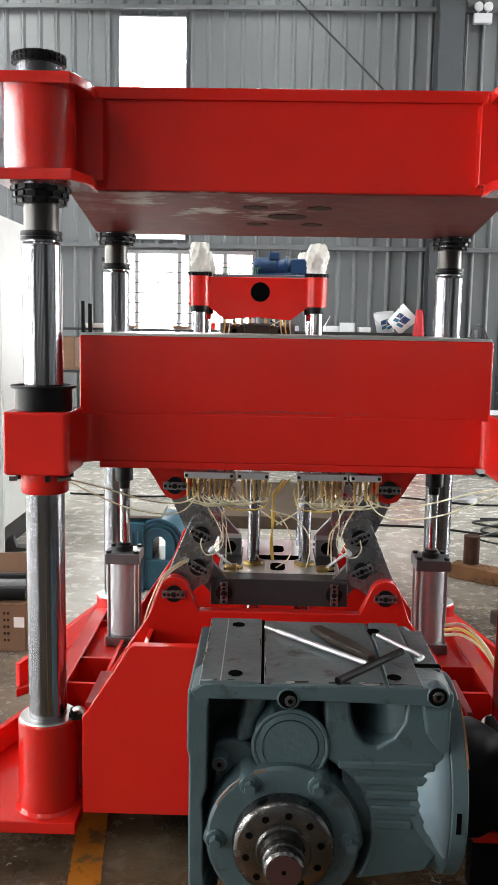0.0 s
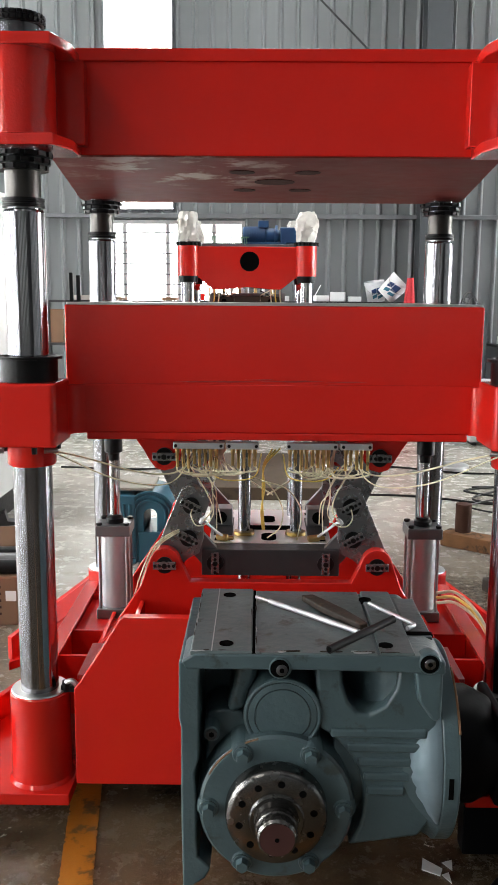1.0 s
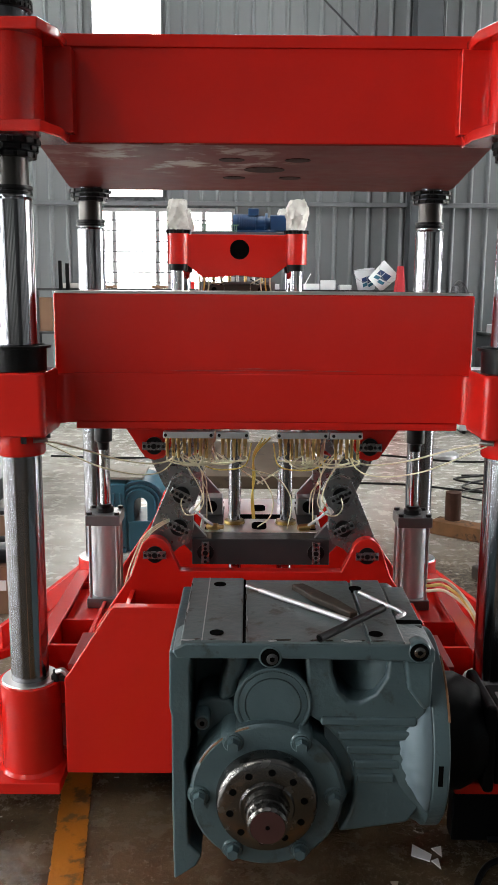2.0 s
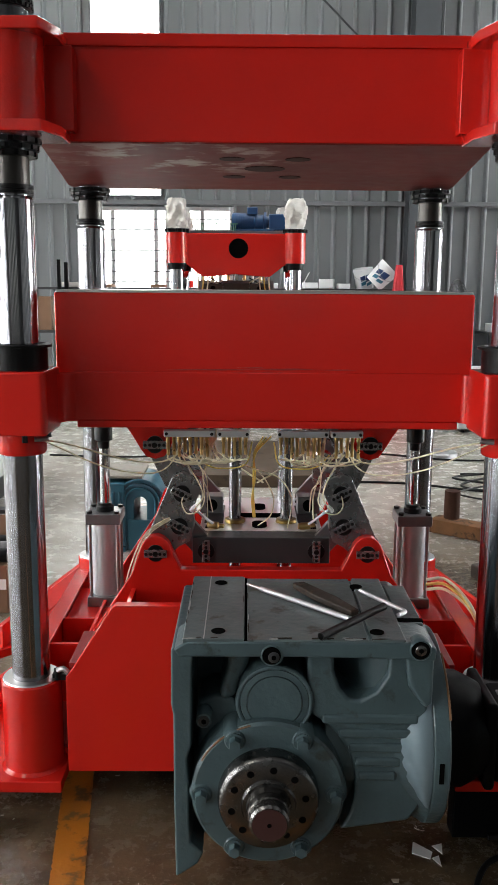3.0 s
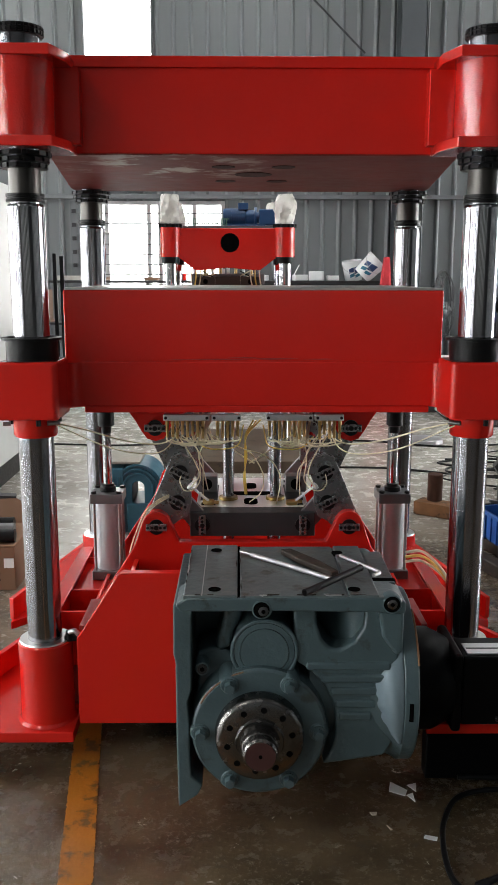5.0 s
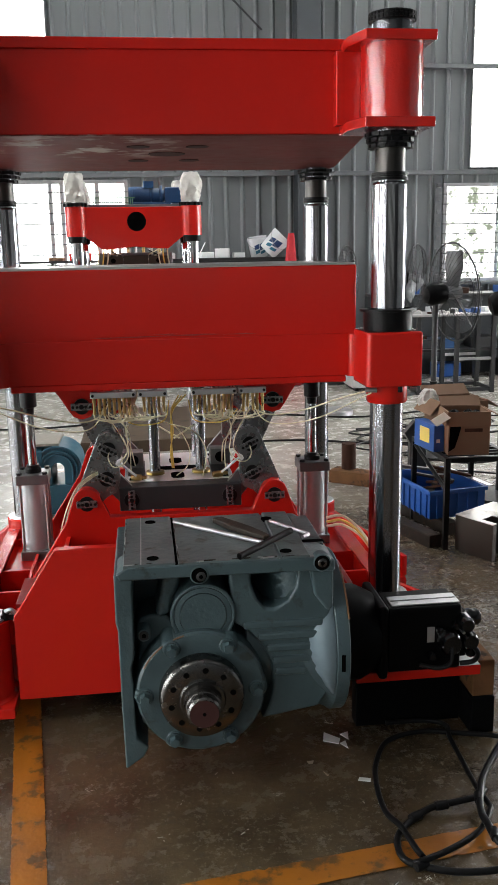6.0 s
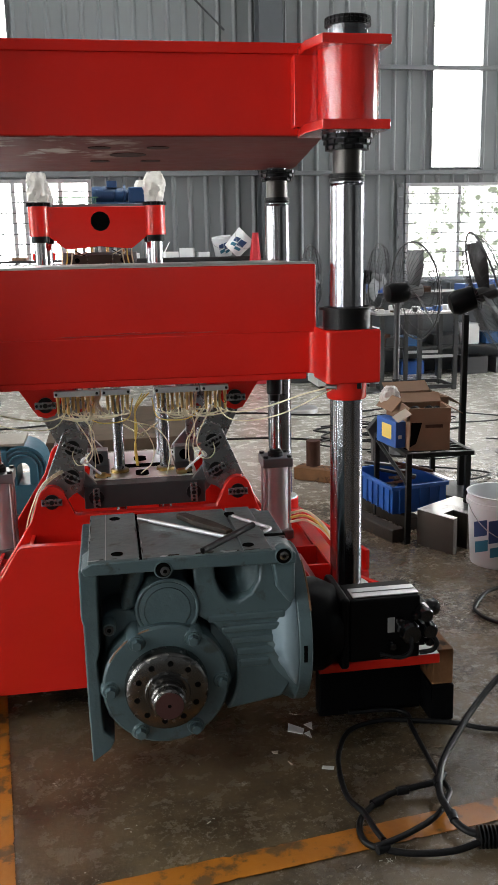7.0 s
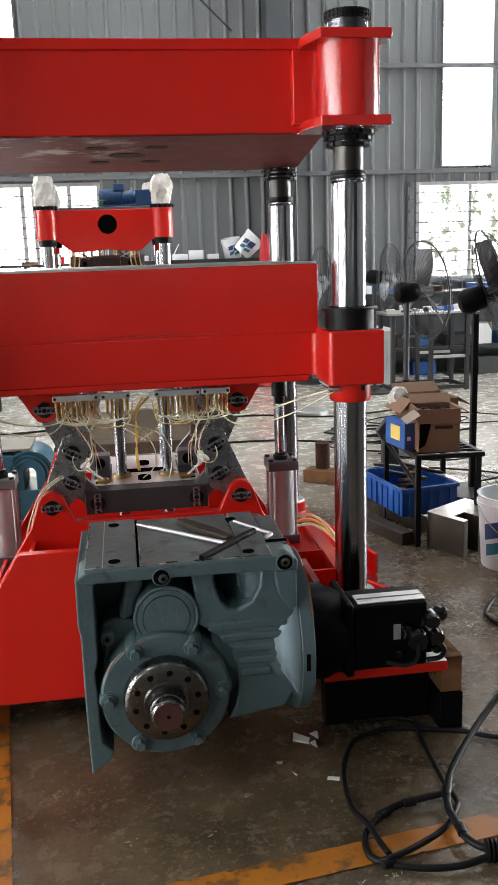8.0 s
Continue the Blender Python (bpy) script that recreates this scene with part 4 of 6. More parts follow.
# grease connector at the front socket
part("connector", Geo().cyl((-0.345, 2.46, 0.40), (-0.345, 2.46, 0.432), 0.012, n=12).box(-0.36, -0.32, 2.452, 2.475, 0.40, 0.418), BLACK, base)
part("connector", Geo().tube([(-0.345, 2.455, 0.43), (-0.325, 2.45, 0.436), (-0.305, 2.45, 0.415)], 0.008), ALU, base)

# ---- cylinders beside the rear columns ----
for s in (1, -1):
    cx = XC - s * 0.595
    cy, w = 3.315, 0.066
    cyl = thing("hydraulic_cylinder", (cx, cy, 0.32), "silver tie-rod cylinder standing on the red base", "cylinder", "cylinders beside the columns")
    part("barrel", Geo().cyl((cx, cy, 0.355), (cx, cy, 0.652), 0.054, n=40), ZINC, cyl, "brushed silver barrel")
    part("end_cap", Geo().box(cx - w, cx + w, cy - w, cy + w, 0.648, 0.690), STEEL_GREY, cyl, bevel=0.004)
    part("end_cap", Geo().box(cx - w, cx + w, cy - w, cy + w, 0.32, 0.36), STEEL_GREY, cyl, bevel=0.004)
    for dx in (-1, 1):
        for dy in (-1, 1):
            px, py = cx + dx * 0.052, cy + dy * 0.052
            part("tie_rod", Geo().cyl((px, py, 0.355), (px, py, 0.696), 0.006, n=10), STEEL, cyl)
            part("nut", Geo().cyl((px, py, 0.689), (px, py, 0.700), 0.011, n=6), BLACK, cyl)
    part("gland", Geo().lathe([(0, 0.688), (0.034, 0.688), (0.034, 0.708), (0.026, 0.713), (0.026, 0.722), (0, 0.722)], (cx, cy, 0), "z", 28), BLACK, cyl)
    part("piston_rod", Geo().cyl((cx, cy, 0.69), (cx, cy, P0 - 0.19), 0.018, n=28), CHROME, cyl)
    part("rod_end", Geo().lathe([(0, P0 - 0.195), (0.020, P0 - 0.195), (0.022, P0 - 0.168), (0.034, P0 - 0.162), (0.034, P0 - 0.075), (0.027, P0 - 0.065), (0.027, P0 + 0.001), (0, P0 + 0.001)], (cx, cy, 0), "z", 24), BLACK, cyl, "black rod end coupling")
for k in range(3):
    part("air_hose", Geo().tube([(0.905, 3.25, 0.40 + 0.02 * k), (0.97, 3.20, 0.415 + 0.02 * k), (1.04, 3.10, 0.37 + 0.01 * k), (1.07, 3.0 - 0.02 * k, 0.27), (1.06, 2.95, 0.16)], 0.006), YELLOW_HOSE if k == 1 else NYLON, press)

# ---- gear reducer on the front of the press ----
gear = thing("gear_reducer", (0.34, 2.13, 0.17), "blue-grey cast gear reducer with a bare steel output shaft", "gear reducer")
AX, AZ = 0.263, 0.382
g = Geo()
g.prism([(0.075, 0.22), (0.055, 0.30), (0.055, 0.72), (0.085, 0.752), (0.60, 0.752), (0.632, 0.72), (0.632, 0.36), (0.60, 0.29), (0.45, 0.24)], "y", 2.115, 2.345)
body = part("housing", g, CAST, gear, bevel=0.012, segments=3)
# front surround: top band and left leg with its foot
part("top_band", Geo().prism([(0.055, 0.719), (0.045, 0.738), (0.075, 0.757), (0.612, 0.757), (0.640, 0.745), (0.640, 0.712), (0.56, 0.716), (0.30, 0.720), (0.12, 0.719)], "y", 1.905, 2.04), CAST, gear, bevel=0.006)
part("side_leg", Geo().prism([(0.038, 0.60), (0.039, 0.737), (0.092, 0.737), (0.087, 0.70), (0.085, 0.50), (0.074, 0.465), (0.078, 0.41), (0.079, 0.30), (0.082, 0.252), (0.112, 0.224), (0.098, 0.196), (0.046, 0.160), (0.043, 0.34), (0.043, 0.575)], "y", 1.9085, 2.34), CAST, gear, bevel=0.006)
# machined top with slots and bolt holes
top = part("top_face", Geo().box(0.065, 0.205, 1.909, 2.34, 0.748, 0.762), CAST_TOP, gear, "worn bare-edged top pad", bevel=0.004)
part("worn_line", Geo().box(0.112, 0.1145, 1.912, 2.335, 0.7605, 0.7628), ZINC, gear)
# Black strip and discs imitate the shade in slots and bolt holes
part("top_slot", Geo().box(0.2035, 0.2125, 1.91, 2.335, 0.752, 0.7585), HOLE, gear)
for x0, x1, y0, y1, z1 in ((0.211, 0.488, 1.909, 2.33, 0.760), (0.494, 0.572, 1.909, 2.33, 0.762), (0.577, 0.632, 2.02, 2.29, 0.757)):
    part("top_face", Geo().box(x0, x1, y0, y1, z1 - 0.014, z1), CAST_TOP, gear, "worn bare-edged top pad", bevel=0.004)
for x, y in ((0.142, 2.285), (0.145, 1.955), (0.500, 2.26), (0.511, 1.953)):
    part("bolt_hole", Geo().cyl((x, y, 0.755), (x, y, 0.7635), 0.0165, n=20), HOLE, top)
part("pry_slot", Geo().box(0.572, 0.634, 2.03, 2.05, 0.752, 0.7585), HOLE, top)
# scraped bare metal along the edges of the top
rng = random.Random(41)
for k in range(26):
    if k < 14:
        x, y, ln, w = rng.uniform(0.07, 0.60), 1.909 + rng.uniform(0.002, 0.010), rng.uniform(0.006, 0.028), rng.uniform(0.0008, 0.0022)
        g = Geo().prism([(x - ln, y), (x - ln * 0.3, y - w), (x + ln, y + w * 0.4), (x + ln * 0.2, y + w)], "z", 0.7585, 0.7632)
    else:
        x, y, ln, w = rng.choice((0.067, 0.068, 0.2025, 0.2135)) + rng.uniform(-0.001, 0.002), rng.uniform(1.93, 2.32), rng.uniform(0.008, 0.03), rng.uniform(0.0008, 0.002)
        g = Geo().prism([(x, y - ln), (x + w, y - ln * 0.2), (x + w * 0.3, y + ln), (x - w, y + ln * 0.3)], "z", 0.7585, 0.7632)
    part("scrape", g, ZINC if k % 4 == 0 else FORGED, top)
# round bearing cover over the flange
part("bearing_cover", Geo().lathe([(0, -0.035), (0.063, -0.035), (0.064, -0.030), (0.066, -0.030), (0.066, -0.035), (0.079, -0.033), (0.083, -0.02), (0.090, 0.16), (0, 0.16)], (0.276, 1.965, 0.598), "y", 48), CAST, gear)
part("flange", Geo().lathe([(0, -0.045), (0.172, -0.045), (0.179, -0.038), (0.184, 0.16), (0, 0.16)], (AX, 1.950, AZ), "y", 64), CAST, gear)
part("cover_lip", Geo().tube([(0.276 + 0.0850 * math.cos(radians(a)), 1.936, 0.598 + 0.0850 * math.sin(radians(a))) for a in range(-62, 243, 12)], 0.006, n=8, steps=2), CAST, gear)
for a in (60, 120, 180, 240, 300, 0):
    x, z = AX + 0.156 * math.cos(radians(a)), AZ + 0.156 * math.sin(radians(a))
    part("bolt_boss", Geo().lathe([(0, -0.005), (0.022, -0.005), (0.029, 0.004), (0.033, 0.15), (0, 0.15)], (x, 1.906, z), "y", 24), CAST, gear)
    b = part("bolt", Geo().lathe([(0, -0.02), (0.0135, -0.02), (0.0155, -0.016), (0.0155, 0.003), (0, 0.003)], (x, 1.898, z), "y", 6), CAST, gear)
    part("washer", Geo().lathe([(0, -0.003), (0.02, -0.003), (0.02, 0.004), (0, 0.004)], (x, 1.899, z), "y", 24), CAST, b)
# steel disc and shaft
disc = part("output_disc", Geo().lathe([(0, -0.098), (0.05, -0.098), (0.052, -0.080), (0.060, -0.080), (0.064, -0.072), (0.104, -0.070), (0.112, -0.066), (0.116, -0.058), (0.118, -0.04), (0.118, 0.0), (0, 0.0)],
                                       (AX, 1.932, AZ), "y", 64), STEEL_DIMMED_OILY, gear, "turned bare steel disc, oil-stained and dimmed for dark reflections")
for k in range(10):
    a = 2 * math.pi * (k + 0.3) / 10
    part("bolt_hole", Geo().lathe([(0, -0.0008), (0.0085, -0.0008), (0.0085, 0.003), (0, 0.003)], (AX + 0.086 * math.cos(a), 1.8615, AZ + 0.086 * math.sin(a)), "y", 16), HOLE, disc)
shaft = part("output_shaft", Geo().lathe([(0, -0.048), (0.040, -0.048), (0.045, -0.042), (0.045, -0.018), (0.048, -0.016), (0.048, 0.002), (0, 0.002)], (AX, 1.834, AZ), "y", 48), STEEL_DIMMED_OILY, gear, "bare steel stub shaft")
part("shaft_face", Geo().lathe([(0, -0.0012), (0.0385, -0.0012), (0.0385, 0.002), (0, 0.002)], (AX, 1.7858, AZ), "y", 40), MAROON, shaft, "maroon marked shaft end")
part("centre_hole", Geo().lathe([(0, -0.001), (0.005, -0.001), (0.005, 0.002), (0, 0.002)], (AX, 1.7844, AZ), "y", 14), HOLE, shaft)
# oil plugs
pl = part("plug_seat", Geo().lathe([(0, -0.002), (0.017, -0.002), (0.0185, 0.0), (0.0195, 0.18), (0, 0.18)], (0.112, 1.938, 0.548), "y", 28), CAST, gear)
part("plug", Geo().lathe([(0.0065, -0.006), (0.0125, -0.006), (0.0135, -0.0015), (0.0065, -0.0015)], (0.112, 1.938, 0.548), "y", 20), STEEL_DARK, pl)
part("socket", Geo().lathe([(0, -0.0068), (0.0065, -0.0068), (0.0065, -0.005), (0, -0.005)], (0.112, 1.938, 0.548), "y", 6), HOLE, pl)
# sunk plugs in the top band
for x, z, dx, mat in ((0.268, 0.726, 0.004, STEEL_DARK), (0.604, 0.740, 0.0, STEEL_DIMMED_OILY)):
    pl = part("plug_seat", Geo().lathe([(0, -0.001), (0.0235, -0.001), (0.027, 0.004), (0.027, 0.03), (0, 0.03)], (x, 1.9035, z), "y", 32), CAST, gear)
    part("plug_bore", Geo().lathe([(0, -0.0022), (0.021, -0.0022), (0.021, 0.0), (0, 0.0)], (x - 0.001, 1.9035, z), "y", 28), HOLE, pl)
    part("plug", Geo().lathe([(0, -0.0045), (0.011, -0.0045), (0.013, -0.003), (0.013, -0.0015), (0, -0.0015)], (x + dx, 1.9035, z - dx), "y", 20), mat, pl)
    part("socket", Geo().lathe([(0, -0.0058), (0.006, -0.0058), (0.006, -0.004), (0, -0.004)], (x + dx, 1.9035, z - dx), "y", 6), HOLE, pl)
# hollow behind the cover, ribs on the side
part("pocket_rib", Geo().prism([(0.170, 0.718), (0.225, 0.718), (0.215, 0.665), (0.196, 0.63), (0.190, 0.59), (0.150, 0.575), (0.148, 0.60), (0.160, 0.65)], "y", 1.975, 2.12), CAST, gear, bevel=0.022, segments=4)
# right half of the casting, with a deep pocket under the top band
part("front_wall", Geo().prism([(0.350, 0.717), (0.412, 0.717), (0.414, 0.672), (0.428, 0.630), (0.450, 0.604), (0.476, 0.600), (0.512, 0.622), (0.536, 0.662), (0.542, 0.717), (0.637, 0.714), (0.632, 0.34), (0.60, 0.292)] + [(AX + 0.207 * math.cos(radians(a)), AZ + 0.207 * math.sin(radians(a))) for a in range(-34, 63, 8)], "y", 1.938, 2.12), CAST, gear, bevel=0.010, segments=3)
scoop = [(0.425 + 0.125 * k / 10, 2.11 - 0.158 * math.sin(math.pi / 2 * k / 10) ** 0.8) for k in range(11)]
part("pocket_slope", Geo().prism(scoop + [(0.552, 2.112)], "z", 0.585, 0.716), CAST, gear)
part("cover_web", Geo().prism([(0.168, 0.500), (0.196, 0.528), (0.204, 0.560), (0.202, 0.600), (0.352, 0.600), (0.352, 0.560), (0.362, 0.526), (0.392, 0.500), (0.392, 0.46), (0.168, 0.46)], "y", 1.936, 2.12), CAST, gear, bevel=0.006, segments=3)
for k in range(5):
    z = 0.556 - 0.036 * k
    x = AX + math.sqrt(0.214 ** 2 - (z - AZ) ** 2)
    part("rib", Geo().prism([(x, z - 0.012), (x, z + 0.010), (0.612 - 0.012 * k, z + 0.010), (0.612 - 0.012 * k, z - 0.014)], "y", 1.9315, 1.965), CAST, gear, bevel=0.0065, segments=3)
g = Geo().tube([(AX + 0.1755 * math.sin(radians(a)), 1.9075, AZ + 0.1755 * math.cos(radians(a))) for a in range(-62, -12, 8)], 0.0022, n=6, steps=3)
part("rust_streak", g, RUST_ORANGE, gear, "orange rust along the flange edge")
part("corner_post", Geo().prism([(0.572, 0.716), (0.639, 0.716), (0.639, 0.60), (0.622, 0.59), (0.585, 0.64)], "y", 1.916, 2.118), CAST, gear, bevel=0.014, segments=3)
part("pocket_wall", Geo().prism([(0.095, 0.25), (0.095, 0.572), (0.13, 0.588), (0.175, 0.585), (0.20, 0.56), (0.20, 0.25)], "y", 1.985, 2.118), CAST, gear, bevel=0.012, segments=3)
# bell towards the motor
by, bz = 2.135, 0.447
part("bell", Geo().lathe([(0.0, 0.40), (0.174, 0.40), (0.183, 0.50), (0.20, 0.567), (0.236, 0.642), (0.242, 0.647), (0.242, 0.681), (0.236, 0.685), (0, 0.685)], (0, by, bz), "x", 72), CAST, gear, bevel=0.002)
g = Geo().tube([(0.684, by + 0.2405 * math.cos(radians(a)), bz + 0.2405 * math.sin(radians(a))) for a in range(112, 158, 8)], 0.003, n=6, steps=3)
part("rust_streak", g, RUST_ORANGE, gear, "orange rust along the flange edge")
part("bell_slot", Geo().box(0.657, 0.668, by - 0.2435, by - 0.236, bz - 0.03, bz + 0.02), HOLE, gear)
g = Geo()
rng = random.Random(3)
n = 26
v, f = [], []
for k in range(n + 1):
    a = radians(152 + (238 - 152) * k / n)
    rise = max(0.0, math.sin(math.pi * k / n))
    xa = 0.639 - 0.066 * rise ** 0.8 + rng.uniform(-0.004, 0.004)
    for x in (xa, 0.643):
        r = 0.2025 + (x - 0.567) / 0.075 * 0.036 if x > 0.567 else 0.2025
        v.append((x, by + r * math.cos(a), bz - r * math.sin(a)))
for k in range(n):
    f.append((2 * k, 2 * k + 1, 2 * k + 3, 2 * k + 2))
g.put(v, f)
pale = part("bare_patch", g, CAST_PALE, gear, "pale blue filler patch with a ragged edge")
so = pale.modifiers.new("thick", "SOLIDIFY")
so.thickness, so.offset = 0.004, 0.0
part("mount_bracket", Geo().box(0.10, 0.58, 2.346, 2.419, 0.30, 0.62), RED_SHADE_SMUDGE, gear, bevel=0.003)

# ---- servo motor ----
motor = thing("servo_motor", (0.95, 2.22, 0.24), "black square servo motor with a black adapter", "motor")
my, mz = 2.205, 0.388
part("adapter", Geo().lathe([(0, 0.684), (0.175, 0.684), (0.175, 0.70), (0.150, 0.705), (0.150, 0.77), (0.135, 0.80), (0.12, 0.828), (0, 0.828)], (0, my, 0.392), "x", 56), BLACK_PAINT, motor)
part("adapter_flange", Geo().box(0.82, 0.85, my - 0.115, my + 0.115, mz - 0.115, mz + 0.125), BLACK_PAINT, motor, bevel=0.012)
part("case", Geo().box(0.85, 1.085, my - 0.10, my + 0.045, mz - 0.10, mz + 0.112), BLACK_PAINT, motor, bevel=0.010)
part("cooling_strip", Geo().box(0.866, 1.082, my - 0.085, my - 0.012, mz + 0.1125, mz + 0.117), ALU, motor, "silver flat cooling strip", bevel=0.002)
part("strip_groove", Geo().box(0.870, 1.078, my - 0.054, my - 0.047, mz + 0.1172, mz + 0.1180), STEEL_DARK, motor)
part("end_cover", Geo().box(1.086, 1.115, my - 0.075, my + 0.075, mz - 0.075, mz + 0.075), BLACK_PAINT, motor, bevel=0.008)
part("name_plate", Geo().box(0.975, 0.998, my - 0.1018, my - 0.0998, mz - 0.005, mz + 0.045), ZINC, motor, "small grey rating plate")
for x, z, r in ((1.085, 0.452, 0.024), (1.038, 0.392, 0.036), (1.098, 0.398, 0.027)):
    part("connector", Geo().lathe([(0, -0.06), (r * 0.8, -0.06), (r, -0.05), (r, -0.02), (r * 0.85, -0.015), (r * 0.85, 0.0), (0, 0.0)], (x, my - 0.095, z), "y", 24), BLACK_GLOSS, motor, "round black plug")
part("connector", Geo().lathe([(0, 0.0), (0.022, 0.0), (0.027, 0.01), (0.027, 0.04), (0.02, 0.05), (0, 0.05)], (1.114, my - 0.04, 0.43), "x", 24), BLACK_GLOSS, motor)
for x, z, r in ((1.012, 0.425, 0.014), (1.060, 0.440, 0.012), (1.108, 0.352, 0.018), (0.985, 0.345, 0.015)):
    part("connector", Geo().lathe([(0, -0.035), (r * 0.7, -0.035), (r, -0.028), (r, -0.012), (r * 0.8, -0.008), (r * 0.8, 0.0), (0, 0.0)], (x, my - 0.097, z), "y", 8), BLACK_GLOSS, motor, "round black plug")
part("clip", Geo().box(1.070, 1.078, my - 0.150, my - 0.10, 0.425, 0.432).box(1.088, 1.096, my - 0.140, my - 0.10, 0.470, 0.476), ALU, motor, "bright spring clip", bevel=0.001)
part("plug_lead", Geo().tube([(1.10, my - 0.14, 0.39), (1.12, my - 0.15, 0.36), (1.115, my - 0.13, 0.325), (1.08, my - 0.11, 0.310)], 0.008), RUBBER, motor)
part("plug_lead", Geo().tube([(1.035, my - 0.15, 0.385), (1.03, my - 0.165, 0.345), (1.0, my - 0.15, 0.32), (0.95, my - 0.11, 0.315)], 0.007), RUBBER, motor)
plate = thing("motor_plate", (0.95, 2.25, 0.2), "red steel plate under the servo motor", "plate")
part("plate", Geo().box(0.76, 1.165, 2.135, 2.36, 0.244, 0.277), RED, plate, bevel=0.004)
# White sheet imitates the glare on the plate's shiny top
single("glare_sheet", Geo().prism([(1.065, 2.138), (1.162, 2.138), (1.158, 2.25), (1.08, 2.245)], "z", 0.2775, 0.2795), PAPER, "white sheet standing for the glare on the red motor plate", "paper")
# Black block added where only shade lies; it also stops light from behind
single("black_block", Geo().box(0.80, 1.16, 2.295, 2.358, 0.0, 0.243), BLACK_PAINT, "added black block standing for the shade under the motor plate", "support", bevel=0.004)
single("timber_block", Geo().box(1.1665, 1.240, 2.20, 2.38, 0.131, 0.258), TIMBER, "orange-brown timber block beside the red motor plate", "timber", bevel=0.005)
single("black_block", Geo().box(1.163, 1.243, 2.195, 2.385, 0.0, 0.130), BLACK_PAINT, "black steel block under the timber", "support", bevel=0.004)

# ---- tools lying on the gear reducer ----
z = 0.763
tool = thing("socket_bar", (0.34, 2.13, z), "grey steel socket extension bar lying on the reducer", "tool")
part("bar", Geo().cyl((0.247, 2.219, z + 0.007), (0.456, 2.011, z + 0.008), 0.0066, n=16), ZINC, tool)
part("tip", Geo().cyl((0.213, 2.253, z + 0.007), (0.247, 2.219, z + 0.007), 0.0045, n=12), STEEL, tool)
tool = thing("steel_tube", (0.46, 1.98, z), "dark steel tube lying across the socket bar", "tube")
part("tube", Geo().cyl((0.377, 1.900, z + 0.010), (0.543, 2.060, z + 0.022), 0.0095, n=20), GUNMETAL, tool)
part("bore", Geo().cyl((0.3762, 1.8992, z + 0.010), (0.380, 1.9031, z + 0.0102), 0.0066, n=16), HOLE, tool)
tool = thing("steel_wedge", (0.41, 2.14, z), "dark brown forged bar lying on the reducer", "bar")
part("bar", Geo(Matrix.Translation((0.408, 2.146, z)) @ Matrix.Rotation(radians(-60), 4, "Z")).prism([(-0.122, -0.020), (-0.112, 0.012), (0.02, 0.022), (0.122, 0.016), (0.120, -0.008), (-0.02, -0.024)], "z", 0.0, 0.018), FORGED, tool, bevel=0.005)
tool = thing("hex_key", (0.55, 2.12, z), "bent steel hex key lying on the reducer", "tool")
part("rod", Geo().tube([(0.505, 2.213, z + 0.006), (0.53, 2.172, z + 0.006), (0.565, 2.118, z + 0.006), (0.593, 2.075, z + 0.006), (0.592, 2.060, z + 0.006), (0.575, 2.042, z + 0.006)], 0.0055), ZINC, tool)

# ---- floor in front: scraps and cables ----
def scrap(pts, label, mat=PAPER, z=0.001):
    return single("paper_scrap", Geo().prism(pts, "z", z, z + 0.002), mat, label, "paper")


scrap([(0.685, 2.274), (0.731, 2.229), (0.719, 2.199), (0.673, 2.224)], "crumpled white paper scrap on the floor")
scrap([(0.735, 2.256), (0.765, 2.267), (0.757, 2.22)], "torn corner of white paper on the floor")
scrap([(0.724, 2.203), (0.745, 2.214), (0.744, 2.168)], "torn corner of white paper on the floor")
scrap([(0.74, 2.01), (0.774, 1.999), (0.768, 1.983), (0.733, 1.995)], "small white paper scrap on the floor")
scrap([(0.598, 2.117), (0.620, 2.118), (0.615, 2.103), (0.602, 2.104)], "small dusty paper scrap on the floor", PALE_CARD)
scrap([(0.638, 2.055), (0.652, 2.036), (0.646, 2.032)], "small dusty paper scrap on the floor", PALE_CARD)
cable = thing("power_cable", (1.0, 1.7, 0), "thick black power cable looped on the concrete floor", "cable")
rng = random.Random(31)


def lead(pts, r):
    pts = [(x + rng.uniform(-0.004, 0.004), y + rng.uniform(-0.004, 0.004), z) for x, y, z in pts]
    return part("lead", Geo().tube(pts, r, n=12), RUBBER, cable)


lead([(1.75, 2.42, 0.22), (1.428, 2.216, 0.14), (1.275, 2.096, 0.10), (1.188, 2.003, 0.08), (1.087, 1.885, 0.06), (1.036, 1.802, 0.05), (1.015, 1.734, 0.048), (1.016, 1.687, 0.045), (1.023, 1.637, 0.035), (1.045, 1.59, 0.03), (1.10, 1.572, 0.03)], 0.0105)
lead([(1.075, 1.85, 0.035), (1.041, 1.823, 0.035), (0.965, 1.812, 0.03), (0.883, 1.801, 0.022), (0.806, 1.756, 0.014), (0.763, 1.692, 0.014), (0.766, 1.623, 0.014), (0.806, 1.586, 0.014), (0.88, 1.557, 0.014), (0.972, 1.545, 0.02), (1.052, 1.552, 0.03), (1.10, 1.56, 0.03)], 0.0092)
lead([(0.785, 1.60, 0.02), (0.80, 1.586, 0.032), (0.867, 1.612, 0.030), (0.948, 1.652, 0.032), (1.009, 1.706, 0.026), (1.047, 1.757, 0.026), (1.064, 1.80, 0.022), (1.066, 1.886, 0.018), (1.072, 2.045, 0.016), (1.085, 2.17, 0.013), (1.09, 2.235, 0.013), (1.04, 2.278, 0.013), (0.90, 2.28, 0.013)], 0.0082)
